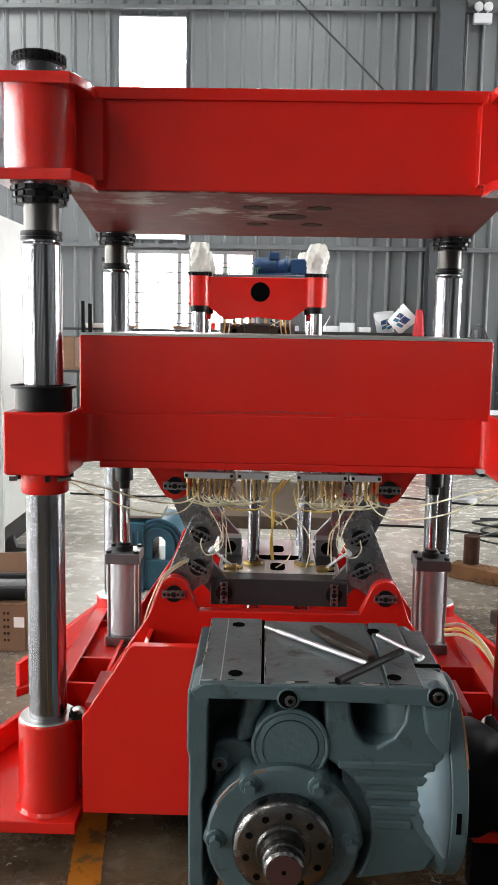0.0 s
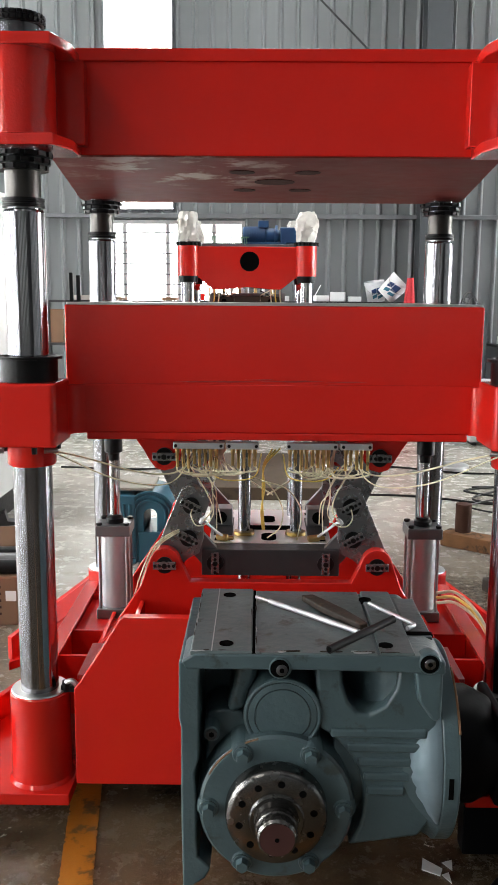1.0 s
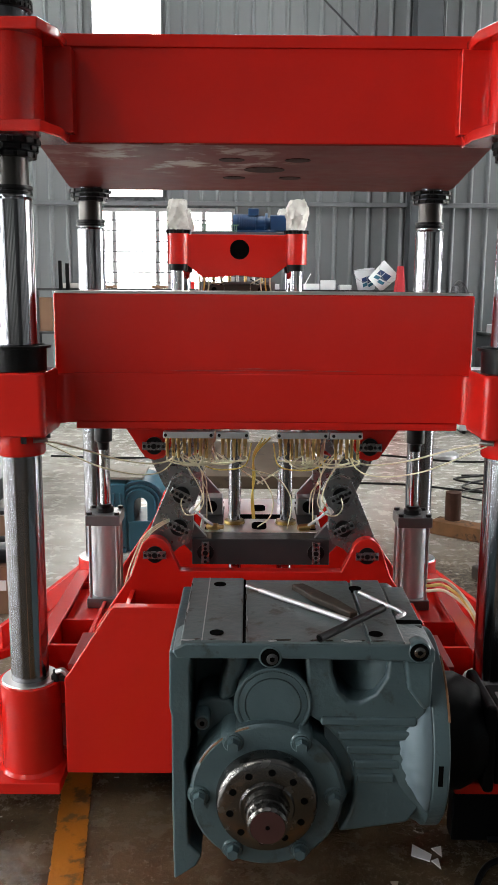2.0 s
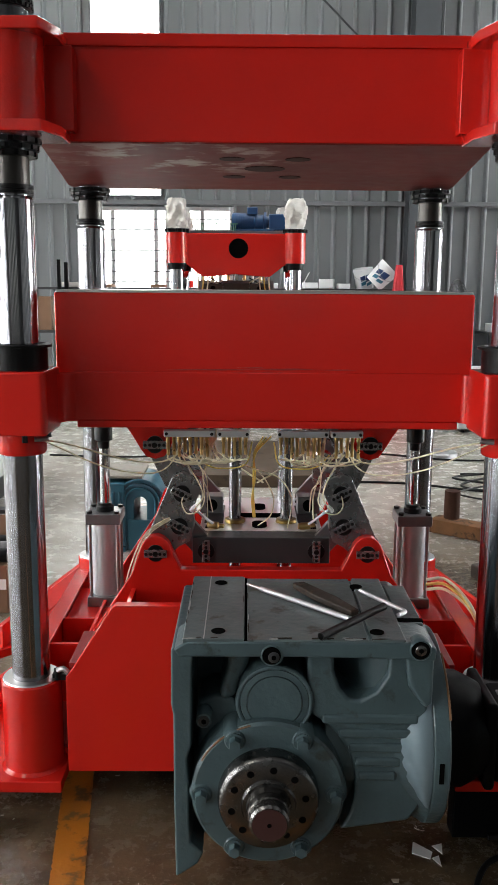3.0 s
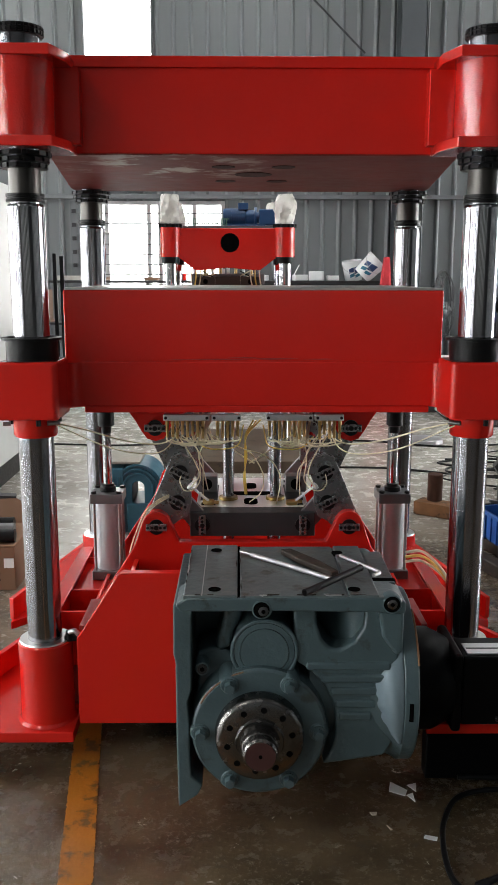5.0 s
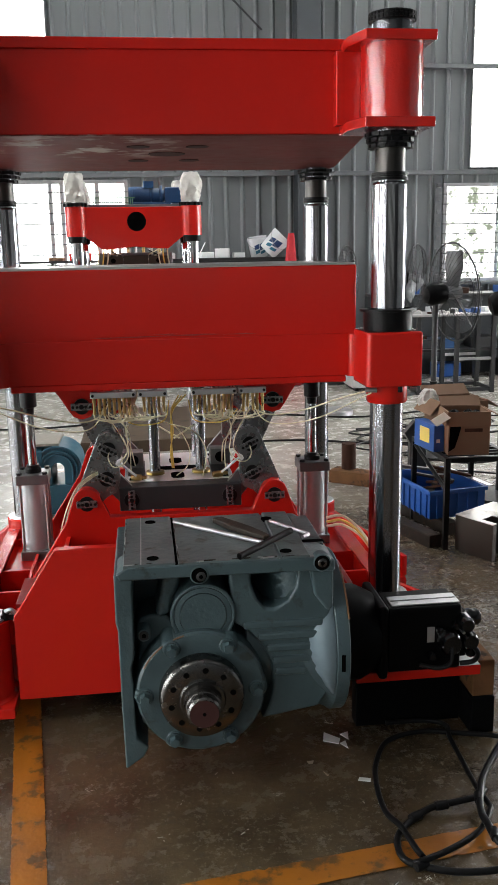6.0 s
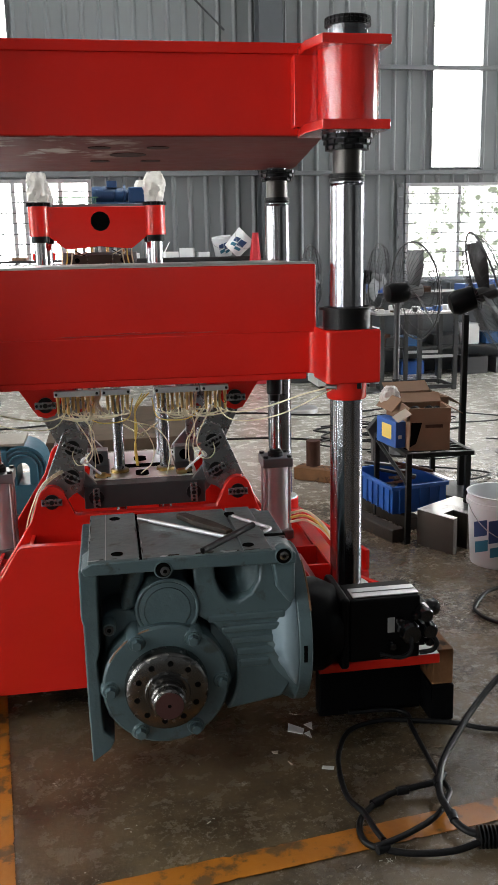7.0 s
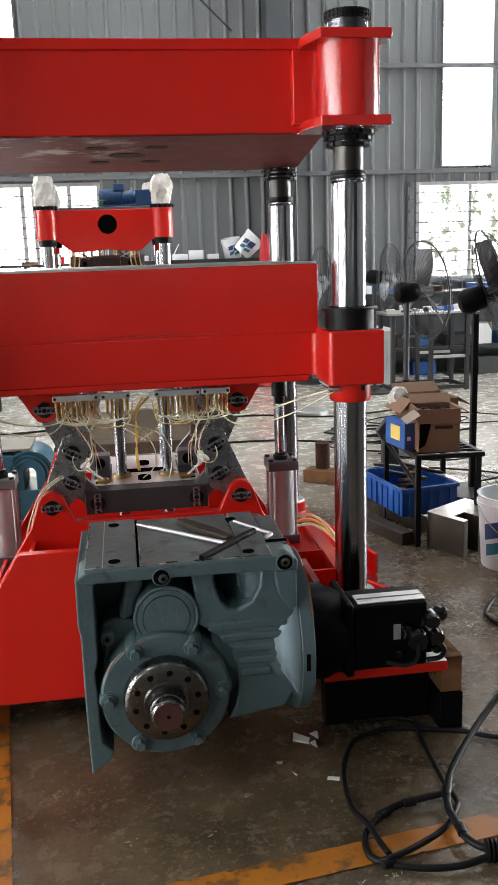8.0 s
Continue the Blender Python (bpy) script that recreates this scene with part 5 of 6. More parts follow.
lead([(0.806, 1.60, 0.032), (0.797, 1.65, 0.03), (0.791, 1.729, 0.028), (0.772, 1.831, 0.013), (0.781, 1.96, 0.013), (0.808, 2.071, 0.013), (0.878, 2.175, 0.013), (1.002, 2.215, 0.013), (1.118, 2.185, 0.013), (1.236, 2.153, 0.013), (1.369, 2.08, 0.013), (1.8, 2.0, 0.013)], 0.0085)
# rags of tape round the cables
for x, y, z, a in ((0.80, 1.588, 0.02, 20), (0.93, 1.808, 0.027, 5), (0.845, 1.783, 0.018, 25), (1.034, 1.80, 0.048, 70), (1.02, 1.655, 0.038, 80)):
    m = Matrix.Translation((x, y, z)) @ Matrix.Rotation(radians(a), 4, "Z")
    part("tape", Geo(m).lathe([(0.0, -0.022), (0.0125, -0.02), (0.014, -0.004), (0.0128, 0.006), (0.0138, 0.014), (0.0, 0.02)], (0, 0, 0), "x", 12), RUBBER, cable)
m = Matrix.Translation((1.052, 1.566, 0.034)) @ Matrix.Rotation(radians(-10), 4, "Z")
g = Geo(m)
for k in range(48):
    g.lathe([(0.016, 0), (0.030, 0.002), (0.030, 0.006), (0.016, 0.008)], (0.0105 * k, 0, 0), "x", 18)
part("corrugated_sleeve", g, RUBBER, cable, "ribbed black cable sleeve")
loop = thing("air_hose", (1.75, 2.95, 0), "thin dark hose coiled on the floor", "hose")
part("hose", Geo().tube([(1.68, 2.98, 0.01), (1.72, 2.88, 0.01), (1.85, 2.80, 0.01), (2.1, 2.75, 0.01), (2.2, 2.95, 0.02), (2.0, 3.2, 0.02), (1.82, 3.17, 0.03), (1.70, 3.06, 0.012)], 0.009, closed=True), RUBBER, loop)

# ---- smaller press behind ----
BY = 7.5
small = thing("small_press", (0.11, BY + 0.4, 0), "smaller red four-column press with a blue motor on top", "press")
bx0, bx1 = -0.478, 0.697
bm_ = (bx0 + bx1) / 2
g = Geo().prism([(bx0 + 0.16, 1.985), (bx0 + 0.16, 1.74), (bx0 + 0.30, 1.63), (bx0 + 0.36, 1.63), (bm_, 1.65), (bx1 - 0.36, 1.63), (bx1 - 0.30, 1.63), (bx1 - 0.16, 1.74), (bx1 - 0.16, 1.985)], "y", BY, BY + 0.75)
top_beam = part("top_beam", g, RED, small, bevel=0.006)
# Black disc in place of the shade inside the opening
part("round_opening", Geo().lathe([(0, -0.004), (0.082, -0.004), (0.082, 0.01), (0, 0.01)], (bm_ + 0.02, BY, 1.862), "y", 32), HOLE, top_beam, "round dark opening")
for x in (bx0 + 0.09, bx1 - 0.09):
    for y in (BY + 0.03, BY + 0.72):
        part("boss", Geo().lathe([(0, 1.74), (0.09, 1.74), (0.09, 1.99), (0, 1.99)], (x, y, 0), "z", 32), RED, top_beam)
        teeth = [(x + r * math.cos(math.pi * k / 32), y + r * math.sin(math.pi * k / 32)) for k in range(64) for r in ((0.104 if k % 4 < 2 else 0.086),)]
        g = Geo().prism(teeth, "z", 1.9905, 2.02)
        part("top_nut", g, BLACK, top_beam, "black toothed lock nut")
        part("lock_nut", Geo().lathe([(0, 1.685), (0.075, 1.685), (0.08, 1.74), (0, 1.74)], (x, y, 0), "z", 24), BLACK, top_beam)
        part("column", Geo().cyl((x, y, 0.10), (x, y, 1.69), 0.058, n=32), CHROME, small, "chromed column")
        part("collar", Geo().lathe([(0, 1.36), (0.075, 1.36), (0.07, 1.41), (0, 1.41)], (x, y, 0), "z", 24), RED, small)
part("platen", Geo().box(bx0 + 0.03, bx1 - 0.01, BY - 0.08, BY + 0.83, 1.228, 1.37), RED, small, bevel=0.006)
for x, w in ((bm_ - 0.28, 0.05), (bm_ + 0.28, 0.05), (bm_, 0.14)):
    part("guide_block", Geo().box(x - w, x + w, BY + 0.25, BY + 0.40, 1.50, 1.60), STEEL_GREY, small, bevel=0.004)
part("die_holder", Geo().prism([(bm_ - 0.36, 1.37), (bm_ - 0.30, 1.58), (bm_ + 0.30, 1.58), (bm_ + 0.36, 1.37), (bm_ + 0.29, 1.37), (bm_ + 0.24, 1.50), (bm_ - 0.24, 1.50), (bm_ - 0.29, 1.37)], "y", BY + 0.2, BY + 0.24), STEEL_GREY, small, bevel=0.004)
for k in range(7):
    x = bm_ - 0.21 + 0.07 * k
    part("guide_pin", Geo().cyl((x, BY + 0.3, 1.37), (x, BY + 0.3, 1.66), 0.014, n=12), ALU if k % 2 else BRASS, small)
for k in range(6):
    x = bm_ + (-0.36 + 0.04 * k if k < 3 else 0.24 + 0.04 * (k - 3))
    s = 1 if k < 3 else -1
    part("hose", Geo().tube([(x, BY + 0.1, 1.72), (x + s * 0.04, BY + 0.05, 1.62), (x + s * 0.02, BY + 0.1, 1.48), (x - s * 0.04, BY + 0.05, 1.39)], 0.006), YELLOW_HOSE if k in (1, 4) else NYLON, small)
for sgn in (1, -1):
    cx = bm_ - sgn * 0.20
    cheek = [(cx - 0.075, 1.37), (cx - 0.06, 1.46), (cx - 0.085, 1.50), (cx - 0.085, 1.57), (cx + 0.085, 1.57), (cx + 0.085, 1.50), (cx + 0.06, 1.46), (cx + 0.075, 1.37)]
    ch = part("die_cheek", Geo().prism(cheek, "y", BY + 0.13, BY + 0.17), BLOCK_STEEL, small, bevel=0.004)
    part("cheek_hole", Geo().lathe([(0, -0.003), (0.022, -0.003), (0.022, 0.003), (0, 0.003)], (cx, BY + 0.13, 1.53), "y", 16), HOLE, ch)
    part("die_strip", Geo().box(cx - 0.05, cx + 0.06, BY + 0.10, BY + 0.125, 1.371, 1.42), YELLOW_HOSE, small)
    for k in range(4):
        z = 1.61 - 0.02 * k
        part("chain_bar", Geo(Matrix.Translation((bm_ - sgn * 0.17, BY + 0.15, z)) @ Matrix.Rotation(radians(28 if k % 2 else -28), 4, "Y")).box(-0.07, 0.07, -0.006, 0.006, -0.005, 0.005), BLACK if k % 2 else NYLON, small)
part("die_block", Geo().box(bm_ - 0.11, bm_ + 0.11, BY + 0.12, BY + 0.2, 1.50, 1.575), BLOCK_STEEL, small, bevel=0.004)
part("base", Geo().prism([(bx0 + 0.06, 0.0), (bx0 + 0.08, 0.10), (bx1 + 0.17, 0.10), (bx1 + 0.20, 0.0)], "y", BY - 0.85, BY + 0.70), OIL_PLATE, small, "low brown steel base", bevel=0.006)
# motor, green guard and wrapped parts on the small press
part("deck", Geo().box(bx0 + 0.2, bx1 - 0.16, BY + 0.05, BY + 0.7, 1.985, 2.01), STEEL_GREY, small, bevel=0.003)
blue = part("drive_motor", Geo().lathe([(0, 0.07), (0.07, 0.07), (0.075, 0.08), (0.075, 0.26), (0.065, 0.27), (0.065, 0.34), (0.05, 0.35), (0.05, 0.46), (0, 0.46)], (0, BY + 0.2, 2.09), "x", 28), BLUE_MOTOR, small, "blue electric motor")
part("gear_head", Geo().box(0.385, 0.535, BY + 0.12, BY + 0.28, 2.02, 2.155), BLUE_MOTOR, blue, bevel=0.012)
part("end_ring", Geo().lathe([(0.03, 0), (0.088, 0), (0.088, 0.02), (0.03, 0.02)], (0.345, BY + 0.2, 2.09), "x", 24), BLUE_MOTOR, blue)
part("terminal_box", Geo().box(0.20, 0.29, BY + 0.13, BY + 0.26, 2.15, 2.21), BLUE_MOTOR, blue, bevel=0.006)
part("motor_foot", Geo().box(0.09, 0.44, BY + 0.12, BY + 0.28, 2.01, 2.03), BLUE_MOTOR, blue, bevel=0.003)
for k in range(8):
    part("fin", Geo().lathe([(0.07, 0), (0.082, 0), (0.082, 0.006), (0.07, 0.006)], (0.10 + 0.02 * k, BY + 0.2, 2.09), "x", 24), BLUE_MOTOR, blue)
for k in range(22):
    x = bx0 + 0.24 + 0.016 * k
    part("guard_bar", Geo().box(x, x + 0.006, BY + 0.08, BY + 0.086, 2.01, 2.065), GREEN, small)
part("guard_rail", Geo().box(bx0 + 0.23, bx0 + 0.6, BY + 0.079, BY + 0.0875, 2.064, 2.072), GREEN, small)


def wrapped(x, y, z, w, h, seed):
    r = random.Random(seed)
    g = Geo()
    n, rows = 30, 16
    v, f = [], []
    for k in range(rows + 1):
        t = k / rows
        for i in range(n):
            a = 2 * math.pi * i / n
            rr = w * (0.95 + 0.10 * math.sin(5 * t + seed) - 0.35 * max(0, t - 0.75) * 3) * r.uniform(0.92, 1.07) * (1 + 0.09 * math.sin(3 * a + 4 * t + seed) + 0.06 * math.sin(7 * a - 9 * t))
            v.append((x + rr * math.cos(a), y + rr * math.sin(a), z + h * t + r.uniform(-0.008, 0.008)))
    for k in range(rows):
        for i in range(n):
            j = (i + 1) % n
            f.append((k * n + i, k * n + j, (k + 1) * n + j, (k + 1) * n + i))
    f += [tuple(range(n))[::-1], tuple(range(rows * n, rows * n + n))]
    g.put(v, f)
    return single("wrapped_cylinder", g, WRAP, "cylinder head wrapped in cloudy plastic film", "wrapped part", "wrapped heads on the small press")


wrapped(bx0 + 0.09, BY + 0.03, 2.021, 0.090, 0.245, 2)
wrapped(bx1 - 0.09, BY + 0.03, 2.021, 0.090, 0.25, 5)
wrapped(bx1 - 0.16, BY + 0.72, 2.021, 0.075, 0.23, 9)
wrapped(bx0 + 0.10, BY + 0.72, 2.021, 0.075, 0.23, 7)

# ---- storage along the back wall ----
rack = thing("storage_cabinet", (1.4, 10.45, 0), "dark steel cabinet with an open shelf along the wall", "cabinet")
part("top_shelf", Geo().box(0.50, 2.05, 10.20, 10.60, 1.50, 1.53), STEEL_DARK, rack, bevel=0.003)
part("back_panel", Geo().box(0.50, 2.05, 10.58, 10.60, 0.0, 1.499), COLUMN_PAINT, rack)
part("side_panel", Geo().box(0.50, 0.52, 10.20, 10.579, 0.0, 1.499), STEEL_DARK, rack)
part("side_panel", Geo().box(2.03, 2.05, 10.20, 10.579, 0.0, 1.499), STEEL_DARK, rack)
part("mid_shelf", Geo().box(0.521, 2.029, 10.20, 10.579, 1.03, 1.06), STEEL_DARK, rack, bevel=0.003)
part("lower_front", Geo().box(0.521, 2.029, 10.205, 10.22, 0.05, 1.029), STEEL_DARK, rack)


def bucket(x, y, z, r, h, tilt=(0, 0), label="white plastic paint bucket with a blue label", spin=0):
    b = thing("paint_bucket", (x, y, z), label, "bucket", "paint buckets")
    m = Matrix.Translation((x, y, z)) @ Matrix.Rotation(radians(tilt[0]), 4, "X") @ Matrix.Rotation(radians(tilt[1]), 4, "Y")
    part("body", Geo(m).lathe([(0, 0), (r * 0.84, 0), (r * 0.86, 0.006), (r * 0.98, h * 0.84), (r * 1.03, h * 0.85), (r * 1.03, h * 0.90), (r * 0.99, h * 0.905), (r, h * 0.985), (r * 1.03, h), (r * 0.96, h), (r * 0.82, 0.02), (0, 0.02)], (0, 0, 0), "z", 40), WHITE_PLASTIC, b)
    g = Geo(m)
    for a0, a1, z0, z1, mat, nm in ((-142, -112, 0.44, 0.66, BLUE_LABEL, "label_patch"), (-109, -72, 0.40, 0.72, BLUE_LABEL, "label_patch"), (-140, -110, 0.22, 0.38, TEAL_LABEL, "label_patch"), (-106, -70, 0.20, 0.34, TEAL_LABEL, "label_patch")):
        g = Geo(m)
        v, f = [], []
        for i in range(9):
            a = radians(spin + a0 + (a1 - a0) * i / 8)
            for k, t in enumerate((z0, z1)):
                sl = (i / 8 - 0.5) * 0.08
                rr = r * (0.86 + 0.12 * (t + sl) / 0.84) + 0.0012
                v.append((rr * math.cos(a), rr * math.sin(a), h * (t + sl)))
        for i in range(8):
            f.append((2 * i, 2 * i + 2, 2 * i + 3, 2 * i + 1))
        g.put(v, f)
        part(nm, g, mat, b)
    hp = [(r * 1.04 * math.cos(radians(a)), r * 1.04 * math.sin(radians(a)), h * (0.86 - 0.42 * math.sin(radians(a + 180)))) for a in range(180, 361, 15)]
    part("wire_handle", Geo(m).tube(hp, 0.0025, n=6, steps=3), STEEL, b)
    return b


BLUE_LABEL = material("navy_label", (0.012, 0.04, 0.13), 0.45, vary=0.1)
TEAL_LABEL = material("teal_label", (0.02, 0.14, 0.22), 0.45, vary=0.1)
bucket(1.60, 10.46, 1.534, 0.118, 0.24, (6, -8), spin=24)
bucket(1.67, 10.27, 1.590, 0.130, 0.27, (10, 44))


def carton(name, x0, x1, y0, y1, z0, z1, mat, label, category, turn=0):
    c = Vector(((x0 + x1) / 2, (y0 + y1) / 2, z0))
    m = Matrix.Translation(c) @ Matrix.Rotation(radians(turn), 4, "Z") @ Matrix.Translation(-c)
    return single(name, Geo(m).box(x0, x1, y0, y1, z0, z1), mat, label, category, bevel=min(0.006, (z1 - z0) * 0.15))


carton("white_carton", 0.86, 1.02, 10.28, 10.42, 1.531, 1.60, WHITE, "small white carton on the dark cabinet", "carton", 12)
carton("white_carton", 1.05, 1.22, 10.26, 10.42, 1.531, 1.64, WHITE_PLASTIC, "open white carton on the dark cabinet", "carton", -10)
carton("white_carton", 1.26, 1.40, 10.28, 10.40, 1.531, 1.59, WHITE, "small white carton on the dark cabinet", "carton", 5)
single("carton_flap", Geo(Matrix.Translation((0.87, 10.27, 1.60)) @ Matrix.Rotation(radians(-62), 4, "Y")).box(0, 0.13, 0, 0.13, 0, 0.004), WHITE, "raised white flap of an open carton", "carton flap")
carton("blue_bin", 1.66, 1.80, 10.26, 10.44, 1.061, 1.20, BLUE_PLASTIC, "small blue plastic bin on the shelf", "bin")
carton("red_carton", 1.22, 1.36, 10.26, 10.36, 1.061, 1.10, RED, "flat red carton on the shelf", "carton")
carton("white_carton", 0.98, 1.12, 10.26, 10.36, 1.061, 1.12, WHITE, "small white carton on the shelf", "carton")
carton("white_carton", 1.40, 1.52, 10.25, 10.35, 1.061, 1.11, WHITE, "small white carton on the shelf", "carton")
single("grinder_guard", Geo().lathe([(0, 1.061), (0.06, 1.061), (0.06, 1.2), (0.075, 1.24), (0.06, 1.32), (0, 1.33)], (1.15, 10.36, 0), "z", 20), ZINC, "grey rounded machine cover on the shelf", "machine cover")
single("rust_tin", Geo().lathe([(0, 1.061), (0.07, 1.061), (0.075, 1.18), (0.05, 1.22), (0, 1.22)], (1.55, 10.45, 0), "z", 20), RUST, "rusty round tin on the shelf", "tin")
# red cloth hung over the cabinet end
g = Geo()
v, f = [], []
rows, n = 12, 28
for k in range(rows + 1):
    t = k / rows
    for i in range(n):
        a = 2 * math.pi * i / n
        rr = (0.035 + 0.17 * t) * (1 + 0.16 * math.sin(5 * a + 1.3 * t))
        v.append((1.90 + 0.03 * (1 - t) + rr * math.cos(a) * 0.95, 10.06 + rr * 0.8 * math.sin(a), 1.80 - 1.79 * t))
for k in range(rows):
    for i in range(n):
        j = (i + 1) % n
        f.append((k * n + i, (k + 1) * n + i, (k + 1) * n + j, k * n + j))
f += [tuple(range(n)), tuple(range(rows * n, rows * n + n))[::-1]]
single("red_cloth", g.put(v, f), RED_CLOTH, "red cloth cover draped to a point beside the cabinet", "cloth")
# benches under the left window
bench = thing("wall_bench", (-0.9, 10.5, 0), "steel bench with two boards under the window", "bench")
part("board", Geo().box(-2.3, 0.45, 10.25, 10.75, 1.50, 1.53), STEEL_DARK, bench, bevel=0.003)
part("board", Geo().box(-2.3, 0.45, 10.25, 10.75, 1.00, 1.03), STEEL_DARK, bench, bevel=0.003)
for x in (-2.28, -0.9, 0.40):
    part("post", Geo().box(x, x + 0.04, 10.27, 10.31, 0.0, 1.499), STEEL_DARK, bench, bevel=0.002)
rng = random.Random(8)
x = -2.2
while x < 0.4:
    w = rng.uniform(0.10, 0.28)
    mat, lab = rng.choice(((WHITE_PLASTIC, "white"), (WRAP, "pale"), (STEEL_DARK, "dark"), (CARD, "brown"), (RED, "red")))
    h = rng.uniform(0.03, 0.09)
    z0 = 1.531 if rng.random() < 0.6 else 1.031
    carton("loose_box", x, x + w, 10.32, 10.5, z0, z0 + h, mat, "small " + lab + " box lying on the wall bench", "box", rng.uniform(-8, 8))
    x += w + rng.uniform(0.06, 0.2)

# ---- fans, tables and boxes beside the press ----
BLADE = material("grey_fan_blade", (0.15, 0.155, 0.16), 0.5, vary=0.15)


def stand_fan(x, y, z, r, yaw, tilt, label, base_r=0.2, blade=None, post=False):
    """A pedestal fan; yaw: the way its cage faces."""
    fan = thing("pedestal_fan", (x, y, 0), label, "fan", "pedestal fans")
    m = Matrix.Translation((x, y, z)) @ Matrix.Rotation(radians(yaw), 4, "Z") @ Matrix.Rotation(radians(tilt), 4, "X")
    part("motor_housing", Geo(m).lathe([(0, 0.0), (0.06, 0.0), (0.075, 0.02), (0.08, 0.13), (0.06, 0.17), (0.03, 0.18), (0, 0.18)], (0, 0, 0), "y", 28), BLACK_PAINT, fan, "black motor housing")
    cage = part("cage", Geo(m).tube([(r * math.cos(radians(a)), -0.06, r * math.sin(radians(a))) for a in range(0, 360, 20)], 0.006, n=6, steps=3, closed=True), STEEL_DARK, fan, "dark wire cage")
    g = Geo(m)
    for k in range(44):
        a = 2 * math.pi * k / 44
        c, s = math.cos(a), math.sin(a)
        g.tube([(0.04 * c, 0.02, 0.04 * s), (0.6 * r * c, 0.015, 0.6 * r * s), (r * c, -0.06, r * s), (0.7 * r * c, -0.15, 0.7 * r * s), (0.06 * c, -0.17, 0.06 * s)], 0.0016, n=4, steps=2)
    tagged(part("cage_mesh", g, STEEL_DARK, cage), kind="stuff")
    for k in range(3):
        rr = r * (0.35 + 0.25 * k)
        part("cage_ring", Geo(m).tube([(rr * math.cos(radians(a)), -0.16 + 0.025 * k, rr * math.sin(radians(a))) for a in range(0, 360, 30)], 0.003, n=5, steps=3, closed=True), STEEL_DARK, cage)
    blade = blade or BLADE
    part("hub", Geo(m).lathe([(0, -0.12), (0.045, -0.12), (0.05, 0.0), (0, 0.0)], (0, 0, 0), "y", 20), blade, fan)
    for k in range(3):
        mm = m @ Matrix.Rotation(2 * math.pi * k / 3 + 0.4, 4, "Y")
        v = [(0.03, -0.03, -0.03), (r * 0.5, -0.02, -0.06), (r * 0.84, -0.02, -0.04), (r * 0.86, -0.09, 0.07), (r * 0.5, -0.10, 0.07), (0.03, -0.08, 0.03)]
        bl = part("blade", Geo(mm).put(v, [(0, 1, 2, 3, 4, 5)]), blade, fan)
        so = bl.modifiers.new("thick", "SOLIDIFY")
        so.thickness = 0.003
    back = m @ Vector((0, 0.09, -0.07))
    if post:
        part("post", Geo().box(back.x - 0.018, back.x + 0.018, back.y - 0.018, back.y + 0.018, 0.02, back.z - 0.02), GUNMETAL, fan, "square dark steel post", bevel=0.003)
        part("arm", Geo().cyl((back.x, back.y, back.z - 0.03), (back.x - 0.05, back.y - 0.02, back.z + 0.03), 0.010, n=10), STEEL_DARK, fan)
    else:
        part("pole", Geo().cyl((back.x, back.y, 0.02), (back.x, back.y, back.z + 0.01), 0.022, n=16), STEEL_DARK, fan)
        part("clamp", Geo().cyl((back.x, back.y, z * 0.42), (back.x, back.y, z * 0.42 + 0.06), 0.029, n=16), BLACK, fan)
    part("base", Geo().lathe([(0, 0), (base_r, 0), (base_r, 0.02), (0.05, 0.045), (0, 0.045)], (back.x, back.y, 0), "z", 32), STEEL_DARK, fan, "round iron base")
    return fan


stand_fan(2.53, 10.02, 1.245, 0.40, 62, 0, "grey wire pedestal fan standing by the wall")
stand_fan(3.05, 9.0, 1.275, 0.37, 58, 3, "grey wire pedestal fan beside the window")
stand_fan(2.43, 6.10, 1.25, 0.37, 100, -4, "black pedestal fan turned towards the window")
stand_fan(2.45, 4.86, 1.27, 0.39, 78, -17, "large black pedestal fan on a square post beside the parts rack", blade=STEEL_DARK, post=True)

table = thing("work_table", (3.65, 8.9, 0), "thin steel work table with a cluttered top", "table")
part("tabletop", Geo().box(3.06, 4.12, 8.88, 9.42, 0.862, 0.885), STEEL_TOP, table, bevel=0.003)
for x in (3.12, 3.56, 3.98):
    for y in (8.90, 9.36):
        part("leg", Geo().box(x, x + 0.045, y, y + 0.045, 0.0, 0.861), STEEL_DARK, table, bevel=0.002)
for x in (3.13, 3.99):
    part("foot_rail", Geo().box(x, x + 0.025, 8.946, 9.359, 0.02, 0.06), STEEL_DARK, table)
for y in (8.91, 9.37):
    part("foot_rail", Geo().box(3.166, 3.559, y, y + 0.025, 0.02, 0.06).box(3.606, 3.979, y, y + 0.025, 0.02, 0.06), STEEL_DARK, table)
    part("rail", Geo().box(3.606, 3.979, y, y + 0.025, 0.37, 0.40), ALU, table)
rng = random.Random(21)
for k in range(11):
    x, y = 3.10 + 0.085 * k, 8.92 + rng.uniform(0, 0.35)
    mat, lab = rng.choice(((WHITE, "white"), (BLUE_PLASTIC, "blue"), (STEEL_DARK, "dark"), (PAPER, "pale"), (RUST, "rusty")))
    carton("loose_part", x, x + rng.uniform(0.05, 0.12), y, y + 0.1, 0.886, 0.886 + rng.uniform(0.015, 0.06), mat, "small " + lab + " part on the work table", "part", rng.uniform(-20, 20))
bench2 = thing("window_bench", (4.6, 10.3, 0), "steel bench under the window with blue trays", "bench")
part("board", Geo().box(2.95, 6.3, 9.95, 10.55, 1.02, 1.05), STEEL_DARK, bench2, bevel=0.003)
part("lower_board", Geo().box(2.95, 6.3, 9.95, 10.55, 0.35, 0.38), STEEL_DARK, bench2, bevel=0.003)
